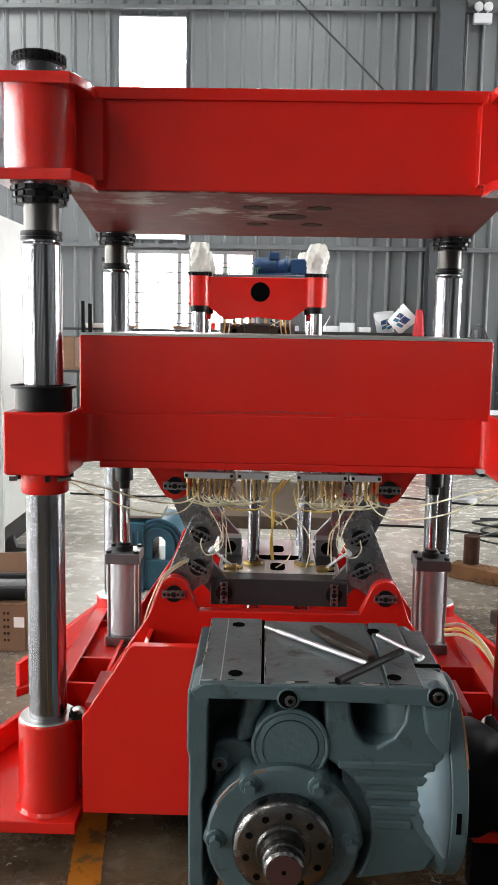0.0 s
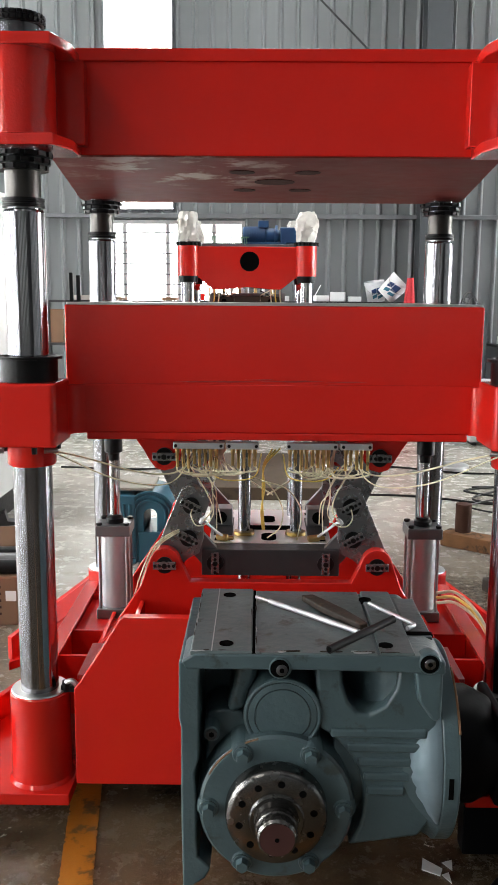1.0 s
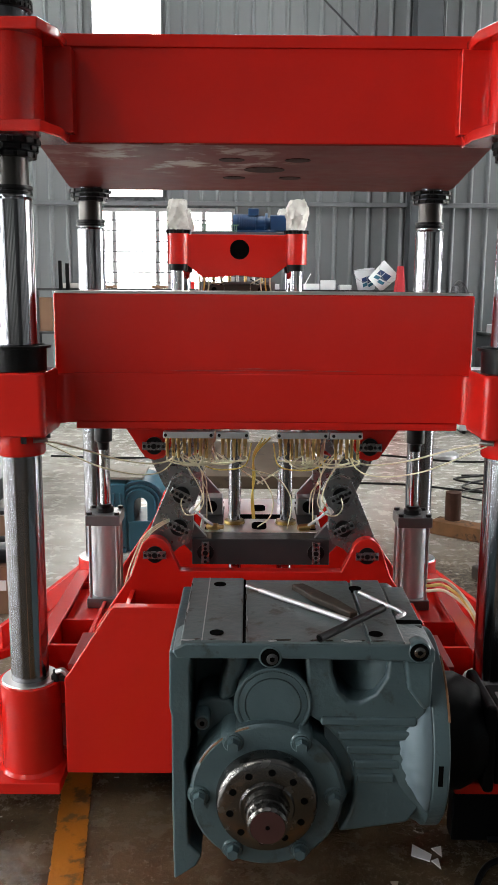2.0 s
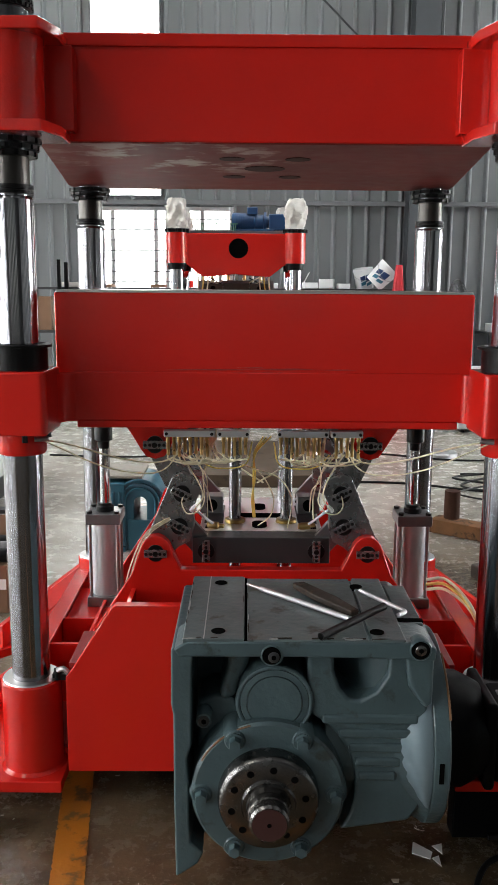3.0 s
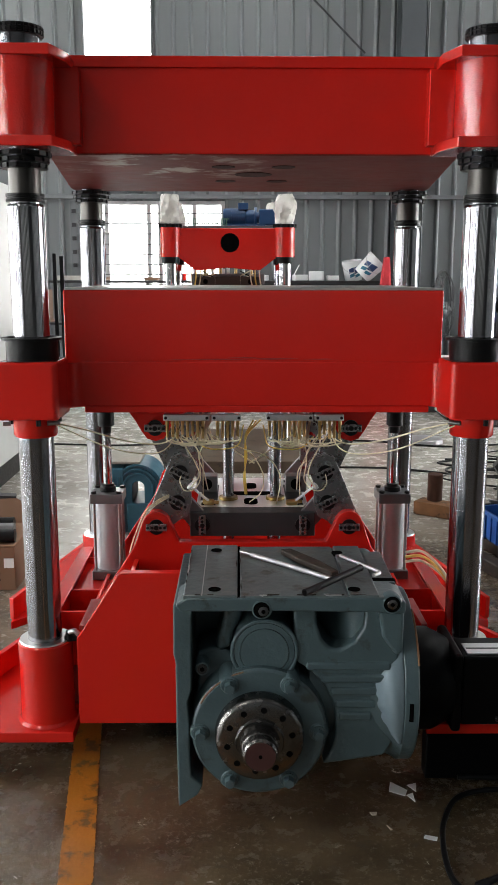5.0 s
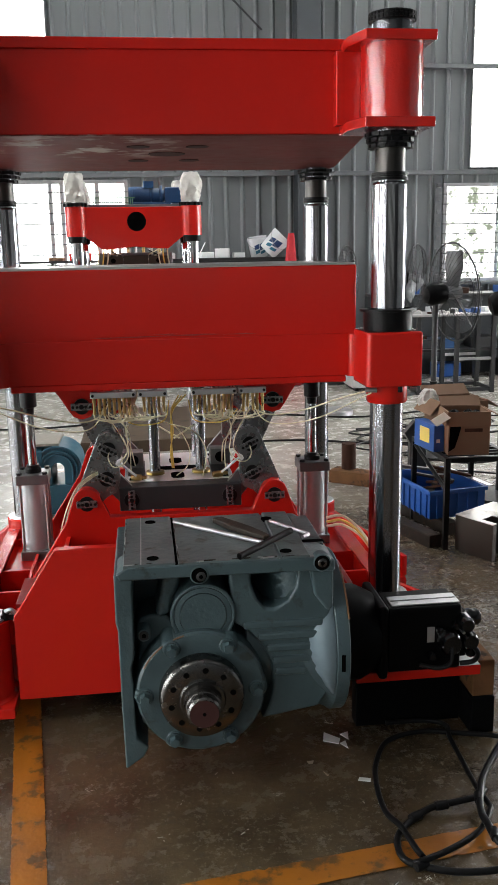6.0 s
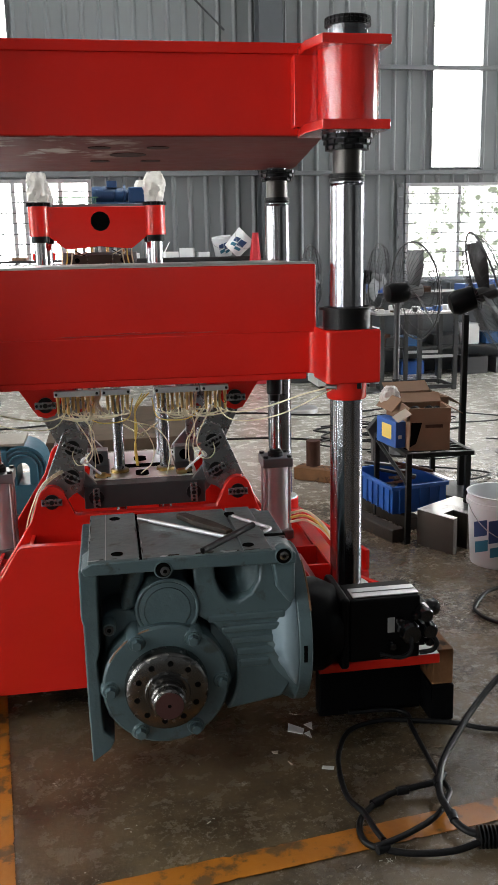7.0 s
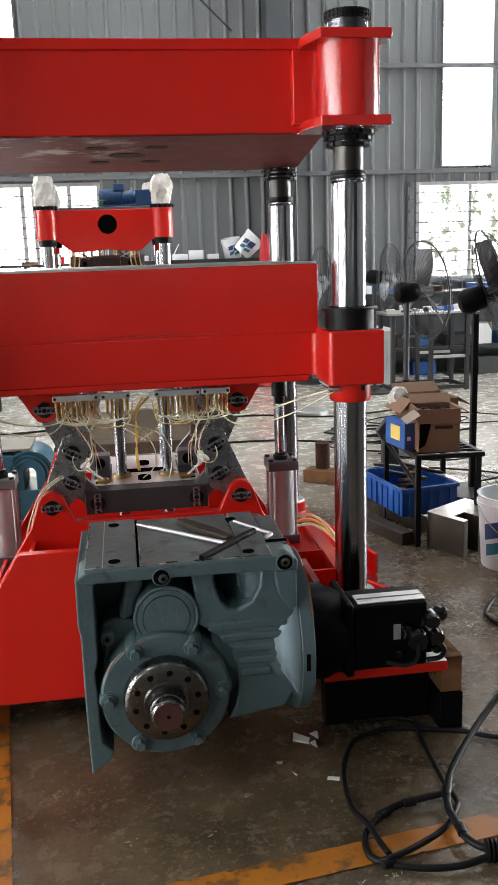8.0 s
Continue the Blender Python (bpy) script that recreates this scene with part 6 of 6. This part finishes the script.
part("back_panel", Geo().box(2.95, 6.3, 10.53, 10.55, 0.0, 1.019), COLUMN_PAINT, bench2)
for x in (2.97, 4.2, 5.2, 6.24):
    part("leg", Geo().box(x, x + 0.05, 9.97, 10.02, 0.0, 1.019), STEEL_DARK, bench2, bevel=0.002)
x = 3.0
while x < 6.1:
    w = rng.uniform(0.14, 0.34)
    mat, lab = rng.choice(((BLUE_PLASTIC, "blue"), (BLUE_PLASTIC, "blue"), (WHITE, "white"), (STEEL_DARK, "dark"), (RUST, "orange rusty")))
    z0 = rng.choice((1.051, 1.051, 0.381))
    if z0 < 1:
        mat, lab = STEEL_DARK, "dark"
    carton("bench_box", x, x + w, 10.0, 10.3, z0, z0 + rng.uniform(0.05, 0.14), mat, "small " + lab + " box on the window bench", "box", rng.uniform(-6, 6))
    x += w + rng.uniform(0.02, 0.12)
carton("blue_bin", 3.80, 4.12, 10.2, 10.45, 0.0, 0.17, BLUE_PLASTIC, "blue plastic bin on the floor under the window bench", "bin", 3)
for x, w, z0, h, mat, lab in ((4.55, 0.22, 0.381, 0.26, OFF_WHITE, "cream"), (4.86, 0.20, 0.381, 0.14, BLUE_MOTOR, "dark blue"), (4.60, 0.30, 0.0, 0.22, STEEL_DARK, "dark"), (5.0, 0.3, 0.0, 0.2, STEEL_GREY, "grey"), (3.40, 0.2, 0.381, 0.16, RUST, "rusty"), (3.75, 0.25, 0.381, 0.12, BLUE_MOTOR, "dark blue")):
    carton("stored_box", x, x + w, 10.02, 10.32, z0, z0 + h, mat, "dusty " + lab + " box stored under the window bench", "box", 4)

ac = thing("white_unit", (2.88, 9.5, 0), "white enamel cabinet unit with slotted side vents", "cabinet")
part("case", Geo().box(2.50, 3.26, 9.30, 9.80, 0.04, 0.66), OFF_WHITE, ac, bevel=0.008)
part("top_plate", Geo().box(2.49, 3.27, 9.29, 9.81, 0.6605, 0.685), WHITE, ac, bevel=0.004)
for k in range(6):
    part("vent_slat", Geo().box(2.98 + 0.04 * k, 3.0 + 0.04 * k, 9.294, 9.2995, 0.22, 0.56), ZINC, ac)
part("round_mark", Geo().tube([(2.58 + 0.05 * math.cos(radians(a)), 9.2975, 0.50 + 0.07 * math.sin(radians(a))) for a in range(0, 360, 30)], 0.012, n=6, steps=3, closed=True), BLACK, ac, "round black mark")
for x in (2.54, 3.18):
    part("foot", Geo().box(x, x + 0.04, 9.34, 9.76, 0.0, 0.039), BLACK, ac)

# parts rack with cartons
prack = thing("parts_rack", (1.87, 4.2, 0), "low dark steel angle rack with a mesh shelf", "rack")
for x, y in ((1.685, 3.94), (2.035, 3.98), (1.685, 4.50), (2.035, 4.50)):
    part("leg", Geo().box(x, x + 0.028, y, y + 0.028, 0.0, 0.503), GUNMETAL, prack, bevel=0.002)
part("shelf_rail", Geo().box(1.714, 2.063, 3.94, 3.968, 0.478, 0.503), GUNMETAL, prack, bevel=0.002)
part("shelf_rail", Geo().box(1.714, 2.034, 4.50, 4.528, 0.478, 0.503), GUNMETAL, prack, bevel=0.002)
part("shelf_rail", Geo().box(1.685, 1.713, 3.969, 4.499, 0.478, 0.503), GUNMETAL, prack, bevel=0.002)
part("shelf_rail", Geo().box(2.035, 2.063, 4.009, 4.499, 0.478, 0.503), GUNMETAL, prack, bevel=0.002)
for k in range(7):
    part("shelf_bar", Geo().box(1.7135, 2.0345, 4.03 + 0.065 * k, 4.045 + 0.065 * k, 0.490, 0.5025), GUNMETAL, prack)
part("brace", Geo().cyl((1.70, 3.97, 0.33), (1.70, 4.50, 0.46), 0.012, n=8), BLACK, prack)


def open_carton(x0, x1, y0, y1, z0, z1, label, turn=0, flaps=(40, 120, 25, 60)):
    c = Vector(((x0 + x1) / 2, (y0 + y1) / 2, z0))
    m = Matrix.Translation(c) @ Matrix.Rotation(radians(turn), 4, "Z") @ Matrix.Translation(-c)
    b = thing("cardboard_box", tuple(c), label, "box", "cardboard boxes")
    t = 0.006
    part("carton", Geo(m).box(x0, x1, y0, y0 + t, z0, z1).box(x0, x1, y1 - t, y1, z0, z1).box(x0, x0 + t, y0 + t, y1 - t, z0, z1).box(x1 - t, x1, y0 + t, y1 - t, z0, z1).box(x0 + t, x1 - t, y0 + t, y1 - t, z0, z0 + t), CARD, b)
    w = (y1 - y0) / 2
    for k, (px, py, ax, ang) in enumerate(((0, y0, "X", -flaps[0]), (0, y1, "X", flaps[1]), (x0, 0, "Y", flaps[2]), (x1, 0, "Y", -flaps[3]))):
        if ax == "X":
            mm = m @ Matrix.Translation((0, py, z1)) @ Matrix.Rotation(radians(ang), 4, "X")
            s = -1 if k == 0 else 1
            g = Geo(mm).box(x0, x1, min(0, s * w * 0.8), max(0, s * w * 0.8), 0, 0.004)
        else:
            mm = m @ Matrix.Translation((px, 0, z1)) @ Matrix.Rotation(radians(ang), 4, "Y")
            s = -1 if k == 2 else 1
            g = Geo(mm).box(min(0, s * w * 0.8), max(0, s * w * 0.8), y0, y1, 0, 0.004)
        part("flap", g, CARD, b)
    return b


front_box = open_carton(1.73, 1.95, 4.00, 4.19, 0.503, 0.735, "open brown cardboard box full of black parts", -6, (-82, 35, -78, -28))
m = Matrix.Translation((1.84, 4.095, 0.503)) @ Matrix.Rotation(radians(-6), 4, "Z")
# Flat black patch imitates the shaded inside of the torn box
part("torn_corner", Geo(m).prism([(-0.108, 0.02), (-0.10, 0.20), (-0.085, 0.231), (-0.055, 0.225), (-0.045, 0.15), (-0.06, 0.09), (-0.075, 0.04)], "y", -0.0985, -0.0955), HOLE, front_box, "black patch for the shade in a torn opening")
part("print_bar", Geo(m).box(-0.025, 0.07, -0.0975, -0.0955, 0.125, 0.143), RUST, front_box, "faded printed bar")
mm = m @ Matrix.Translation((-0.16, -0.12, 0.20)) @ Euler((0.5, -0.45, 0.3)).to_matrix().to_4x4()
single("card_scrap", Geo(mm).box(-0.045, 0.045, -0.028, 0.028, 0, 0.003), PALE_CARD, "pale torn card flap on the blue carton", "card")
open_carton(1.755, 2.03, 4.26, 4.50, 0.503, 0.745, "large open brown cardboard box on the rack", 4, (-85, 30, -48, -32))
rng = random.Random(5)
for k in range(16):
    x, y = rng.uniform(1.76, 1.92), rng.uniform(4.03, 4.16)
    part_ob = single("small_casting", Geo(Matrix.Translation((x, y, 0.70)) @ Euler((rng.uniform(0, 3), rng.uniform(0, 3), 0)).to_matrix().to_4x4()).lathe([(0, -0.02), (0.018, -0.02), (0.024, 0.0), (0.014, 0.022), (0, 0.022)], (0, 0, 0), "z", 10), BLACK, "small black part in the cardboard box", "part", "parts in the box")
single("packing_bed", Geo().box(1.745, 1.935, 4.015, 4.175, 0.51, 0.695), BLACK, "black parts filling the cardboard box", "parts", bevel=0.01)
blue_box = thing("blue_carton", (1.62, 4.38, 0.503), "blue printed carton on the rack", "carton")
mb = Matrix.Translation((1.69, 4.20, 0.503)) @ Matrix.Rotation(radians(9), 4, "Z")
part("body", Geo(mb).box(-0.035, 0.03, -0.10, 0.13, 0.0, 0.145), BLUE_PLASTIC, blue_box, bevel=0.003)
part("print_patch", Geo(mb).box(-0.0378, -0.0352, -0.05, 0.06, 0.04, 0.12), YELLOW_HOSE, blue_box)
part("print_patch", Geo(mb).box(-0.020, 0.0, -0.1028, -0.1002, 0.05, 0.07), PAPER, blue_box)
wrapped(1.755, 4.46, 0.665, 0.055, 0.12, 12)

crate = thing("plastic_crate", (1.87, 4.5, 0.08), "blue ribbed plastic crate filled with steel scrap", "crate")
m = Matrix.Translation((1.87, 4.50, 0)) @ Matrix.Rotation(radians(10), 4, "Z") @ Matrix.Translation((-1.87, -4.50, 0))
c0, c1, d0, d1, e0, e1 = 1.66, 2.01, 4.26, 4.76, 0.082, 0.245
part("tub", Geo(m).box(c0, c1, d0, d0 + 0.006, e0, e1).box(c0, c1, d1 - 0.006, d1, e0, e1).box(c0, c0 + 0.006, d0, d1, e0, e1).box(c1 - 0.006, c1, d0, d1, e0, e1).box(c0, c1, d0, d1, e0, e0 + 0.006), BLUE_PLASTIC, crate)
part("rim", Geo(m).box(c0 - 0.012, c1 + 0.012, d0 - 0.012, d0, e1 - 0.022, e1).box(c0 - 0.012, c1 + 0.012, d1, d1 + 0.012, e1 - 0.022, e1).box(c0 - 0.012, c0, d0, d1, e1 - 0.022, e1).box(c1, c1 + 0.012, d0, d1, e1 - 0.022, e1), BLUE_PLASTIC, crate, bevel=0.003)
for k in range(7):
    y = d0 + 0.03 + 0.07 * k
    part("rib", Geo(m).box(c0 - 0.009, c0 - 0.0002, y, y + 0.008, e0, e1 - 0.023), BLUE_PLASTIC, crate)
for k in range(5):
    x = c0 + 0.04 + 0.065 * k
    part("rib", Geo(m).box(x, x + 0.008, d0 - 0.009, d0 - 0.0002, e0, e1 - 0.023), BLUE_PLASTIC, crate)
for k in range(9):
    a, b = rng.uniform(0, 3.1), rng.uniform(-0.25, 0.35)
    mm = Matrix.Translation((rng.uniform(1.76, 1.96), rng.uniform(4.38, 4.62), 0.20 + 0.012 * k)) @ Matrix.Rotation(a, 4, "Z") @ Matrix.Rotation(b, 4, "Y")
    single("steel_offcut", Geo(mm).box(-0.12, 0.12, -0.016, 0.016, -0.008, 0.008), rng.choice((STEEL_DARK, RUST, STEEL_GREY)), "dark steel offcut in the blue crate", "offcut", "steel offcuts", bevel=0.002)
for x0, y0, x1, y1 in ((1.47, 4.58, 1.66, 3.99), (1.66, 4.75, 1.83, 4.18)):
    d = Vector((x1 - x0, y1 - y0, 0))
    mm = Matrix.Translation((x0, y0, 0)) @ Matrix.Rotation(math.atan2(d.y, d.x), 4, "Z")
    single("steel_bar", Geo(mm).prism([(-0.04, 0.0), (0.04, 0.0), (0.04, 0.065), (0.034, 0.072), (-0.034, 0.072), (-0.04, 0.065)], "x", 0, d.length), FORGED, "dark brown steel bar lying on the floor", "bar", "steel bars", bevel=0.003)
single("aluminium_strip", Geo(Matrix.Translation((2.0, 4.45, 0.262)) @ Matrix.Rotation(radians(13), 4, "Z")).box(-0.016, 0.016, -0.24, 0.24, 0.0, 0.006), ALU, "bright aluminium strip across the blue crate", "strip")
blk = thing("steel_block", (1.95, 3.9, 0), "square machined steel block with a slot, top glare put into brighter steel", "block")


def on_block(u, v):
    """A corner of the block, u along its short side and v along its long side."""
    return (1.747 + 0.474 * u + 0.837 * v, 3.941 - 0.880 * u + 0.547 * v)


slot = [on_block(u, v) for u, v in ((0, 0), (0.247, 0), (0.247, 0.036), (0.150, 0.036), (0.150, 0.130), (0.247, 0.130), (0.247, 0.342), (0, 0.342))]
part("body", Geo().prism(slot, "z", 0.0, 0.195), BLOCK_STEEL, blk, bevel=0.003)
# Glare on the top put into a much brighter steel than the sides
part("top_face", Geo().prism(slot, "z", 0.1955, 0.199), STEEL_TOP, blk)
bucket(2.06, 3.60, 0.0, 0.165, 0.37, label="white plastic bucket with blue label patches on the floor", spin=-26)

# far clutter on the floor to the right
single("pipe_stub", Geo().lathe([(0.035, 0.09), (0.05, 0.09), (0.05, 0.27), (0.035, 0.27)], (1.53, 5.45, 0), "z", 28), RUST, "rusty brown pipe stub standing on timber", "pipe")
single("timber_beam", Geo(Matrix.Translation((1.60, 5.35, 0)) @ Matrix.Rotation(radians(-38), 4, "Z")).box(-0.22, 0.26, -0.07, 0.07, 0.0, 0.089), TIMBER, "short rough timber beam on the floor", "timber", bevel=0.006)
single("steel_bracket", Geo().prism([(1.83, 0.0), (1.83, 0.35), (1.79, 0.42), (1.86, 0.50), (1.93, 0.42), (1.95, 0.0)], "y", 5.0, 5.06), STEEL_DARK, "dark steel bracket standing on the floor", "bracket", bevel=0.005)
single("floor_disc", Geo().lathe([(0, 0), (0.17, 0), (0.17, 0.035), (0.16, 0.045), (0.05, 0.05), (0, 0.05)], (2.01, 8.0, 0), "z", 36), ZINC, "round grey iron base plate on the floor", "disc")
tang = thing("cable_tangle", (2.7, 5.3, 0), "tangle of black cables on the floor", "cables")
rng = random.Random(14)
for k in range(9):
    cx, cy = rng.uniform(2.2, 3.6), rng.uniform(4.9, 7.4)
    pts = [(cx + 0.35 * math.cos(a * 1.1 + k) * rng.uniform(0.6, 1.5), cy + 0.3 * math.sin(a + k) * rng.uniform(0.6, 1.4), 0.012 + 0.01 * rng.random()) for a in range(7)]
    part("cable", Geo().tube(pts, rng.choice((0.006, 0.007, 0.009)), n=8, steps=6), RUBBER, tang)
for y0, x0 in ((7.92, -2.0), (6.7, 0.2)):
    pts = [(-1.6, y0 - 0.05, 0.012), (-0.9, y0 - 0.12, 0.012), (-0.3, y0, 0.012), (0.3, y0 + 0.12, 0.012), (1.4, y0 + 0.1, 0.012), (2.2, y0 - 0.2, 0.012), (3.2, y0 + 0.1, 0.012)]
    single("floor_cable", Geo().tube([p for p in pts if p[0] > x0], 0.009, n=8), RUBBER, "black cable lying across the floor", "cable")

# left side: cabinet, cartons, teal motor
cab = thing("electrical_cabinet", (-2.0, 5.95, 0), "tall white enamel electrical cabinet with a black handle", "cabinet")
part("case", Geo().box(-2.5, -1.535, 5.68, 6.95, 0.20, 2.25), OFF_WHITE, cab, bevel=0.008)
part("door", Geo().box(-2.48, -1.537, 5.655, 5.679, 1.12, 2.24), OFF_WHITE, cab, bevel=0.004)
part("door", Geo().box(-2.48, -1.537, 5.655, 5.679, 0.02, 1.105), OFF_WHITE, cab, bevel=0.004)
part("plinth", Geo().box(-2.46, -1.60, 5.72, 6.90, 0.0, 0.199), BLACK, cab)
part("handle", Geo().tube([(-1.60, 5.657, 1.36), (-1.575, 5.61, 1.36), (-1.565, 5.60, 1.31), (-1.575, 5.61, 1.26), (-1.60, 5.657, 1.26)], 0.012), BLACK, cab)
single("steel_offcut", Geo(Matrix.Translation((-1.50, 5.86, 0)) @ Matrix.Rotation(radians(12), 4, "Z")).prism([(-0.09, 0.0), (-0.085, 0.07), (-0.03, 0.10), (-0.01, 0.03), (0.10, 0.02), (0.10, 0.0)], "y", -0.05, 0.05), STEEL_DARK, "bent dark steel offcut beside the cabinet", "offcut", bevel=0.003)
box = thing("packed_carton", (-1.1, 4.15, 0), "closed brown cardboard carton on the floor", "box")
part("body", Geo().box(-1.34, -0.925, 3.99, 4.40, 0.0, 0.228), CARD, box, bevel=0.004)
part("lid_edge", Geo().box(-1.345, -0.92, 3.985, 4.405, 0.229, 0.240), CARD, box, bevel=0.002)
part("address_label", Geo().box(-0.98, -0.93, 3.9868, 3.9893, 0.12, 0.17), PAPER, box)
for i in range(5):
    for k in range(2):
        part("print_bar", Geo().box(-1.03 + 0.018 * k, -1.02 + 0.018 * k, 3.9868, 3.9893, 0.05 + 0.033 * i, 0.062 + 0.033 * i), RUST, box)
for k in range(3):
    y = 4.02 + 0.11 * k
    single("black_sleeve", Geo().cyl((-1.32, y, 0.275), (-0.93 - 0.03 * k, y + 0.02, 0.275), 0.034, n=20), BLACK if k != 1 else STEEL_GREY, "black rubber sleeve lying on the carton", "sleeve", "sleeves on the carton")
single("carton_flap", Geo(Matrix.Translation((-1.12, 4.395, 0.240)) @ Matrix.Rotation(radians(68), 4, "X")).prism([(-0.21, 0.0), (0.19, 0.0), (0.185, 0.09), (0.10, 0.135), (-0.21, 0.125)], "z", 0.0, 0.005), CARD, "raised torn flap of the brown carton", "carton flap")
tm = thing("old_motor", (-0.48, 5.15, 0), "old teal motor casing with worn paint on the floor", "motor")


def arch(cx, w, top, leg, thick):
    """An upside-down U: outer half width w, crown height top, and thickness."""
    outer = [(cx - w, leg)] + arc(cx, top - w, w, 180, 0, 14) + [(cx + w, leg)]
    inner = [(cx + w - thick, leg)] + arc(cx, top - w, w - thick, 0, 180, 14) + [(cx - w + thick, leg)]
    return outer + inner


part("casing", Geo().box(-0.665, -0.50, 4.98, 5.36, 0.03, 0.415), TEAL, tm, bevel=0.012)
part("end_shield", Geo().prism(arch(-0.415, 0.145, 0.435, 0.0, 0.108), "y", 5.0, 5.32), TEAL, tm, bevel=0.006)
for k in range(3):
    part("cooling_fin", Geo().prism(arch(-0.415, 0.148 - 0.026 * k, 0.438 - 0.026 * k, 0.0, 0.012), "y", 4.985, 4.999), TEAL, tm, bevel=0.003)
part("dusty_top", Geo().box(-0.66, -0.40, 5.0, 5.34, 0.4355, 0.452), GRIT, tm, "flat top grey with dust", bevel=0.004)
part("base_block", Geo().box(-0.49, -0.275, 4.99, 5.33, 0.0, 0.19), TEAL, tm, bevel=0.01)
part("foot", Geo().box(-0.70, -0.50, 4.97, 5.37, 0.0, 0.03), TEAL, tm, bevel=0.004)
for k in range(4):
    part("side_rib", Geo().box(-0.65 + 0.037 * k, -0.638 + 0.037 * k, 4.968, 4.979, 0.06, 0.36), TEAL, tm, bevel=0.003)
carton("brown_carton", -2.29, -2.085, 10.28, 10.6, 1.0305, 1.42, CARD, "brown cardboard carton on the lower board of the wall bench", "carton")
single("dark_post", Geo().box(-1.905, -1.86, 10.19, 10.235, 0.0, 1.81), BLACK_PAINT, "thin dark steel post standing before the wall bench", "post", bevel=0.002)
single("dark_post", Geo().box(-1.985, -1.945, 10.19, 10.235, 0.0, 1.84), BLACK_PAINT, "thin dark steel post standing before the wall bench", "post", bevel=0.002)

# grit and chips on the oily floor
rng = random.Random(77)
g = Geo()
spots = [(rng.uniform(-0.9, 2.0), rng.uniform(1.3, 3.0)) for k in range(40)] + [(rng.uniform(-0.1, 1.1), rng.uniform(1.55, 2.1)) for k in range(12)]
for sx, sy in spots:
    spread = rng.uniform(0.008, 0.04)
    for k in range(rng.randint(3, 11)):
        x, y = sx + rng.gauss(0, spread), sy + rng.gauss(0, spread * 0.7)
        r = rng.choice((0.0009, 0.0012, 0.0016, 0.0022))
        long = rng.choice((1, 1, 2, 3.5))
        g.m = Matrix.Translation((x, y, 0)) @ Matrix.Rotation(rng.uniform(0, 6.28), 4, "Z")
        g.box(-r * long, r * long, -r * 0.5, r * 0.5, 0.0, r * 0.7)
single("floor_grit", g, CHIPS, "pale grit and metal chips scattered on the floor", "grit", kind="stuff", smooth=False)
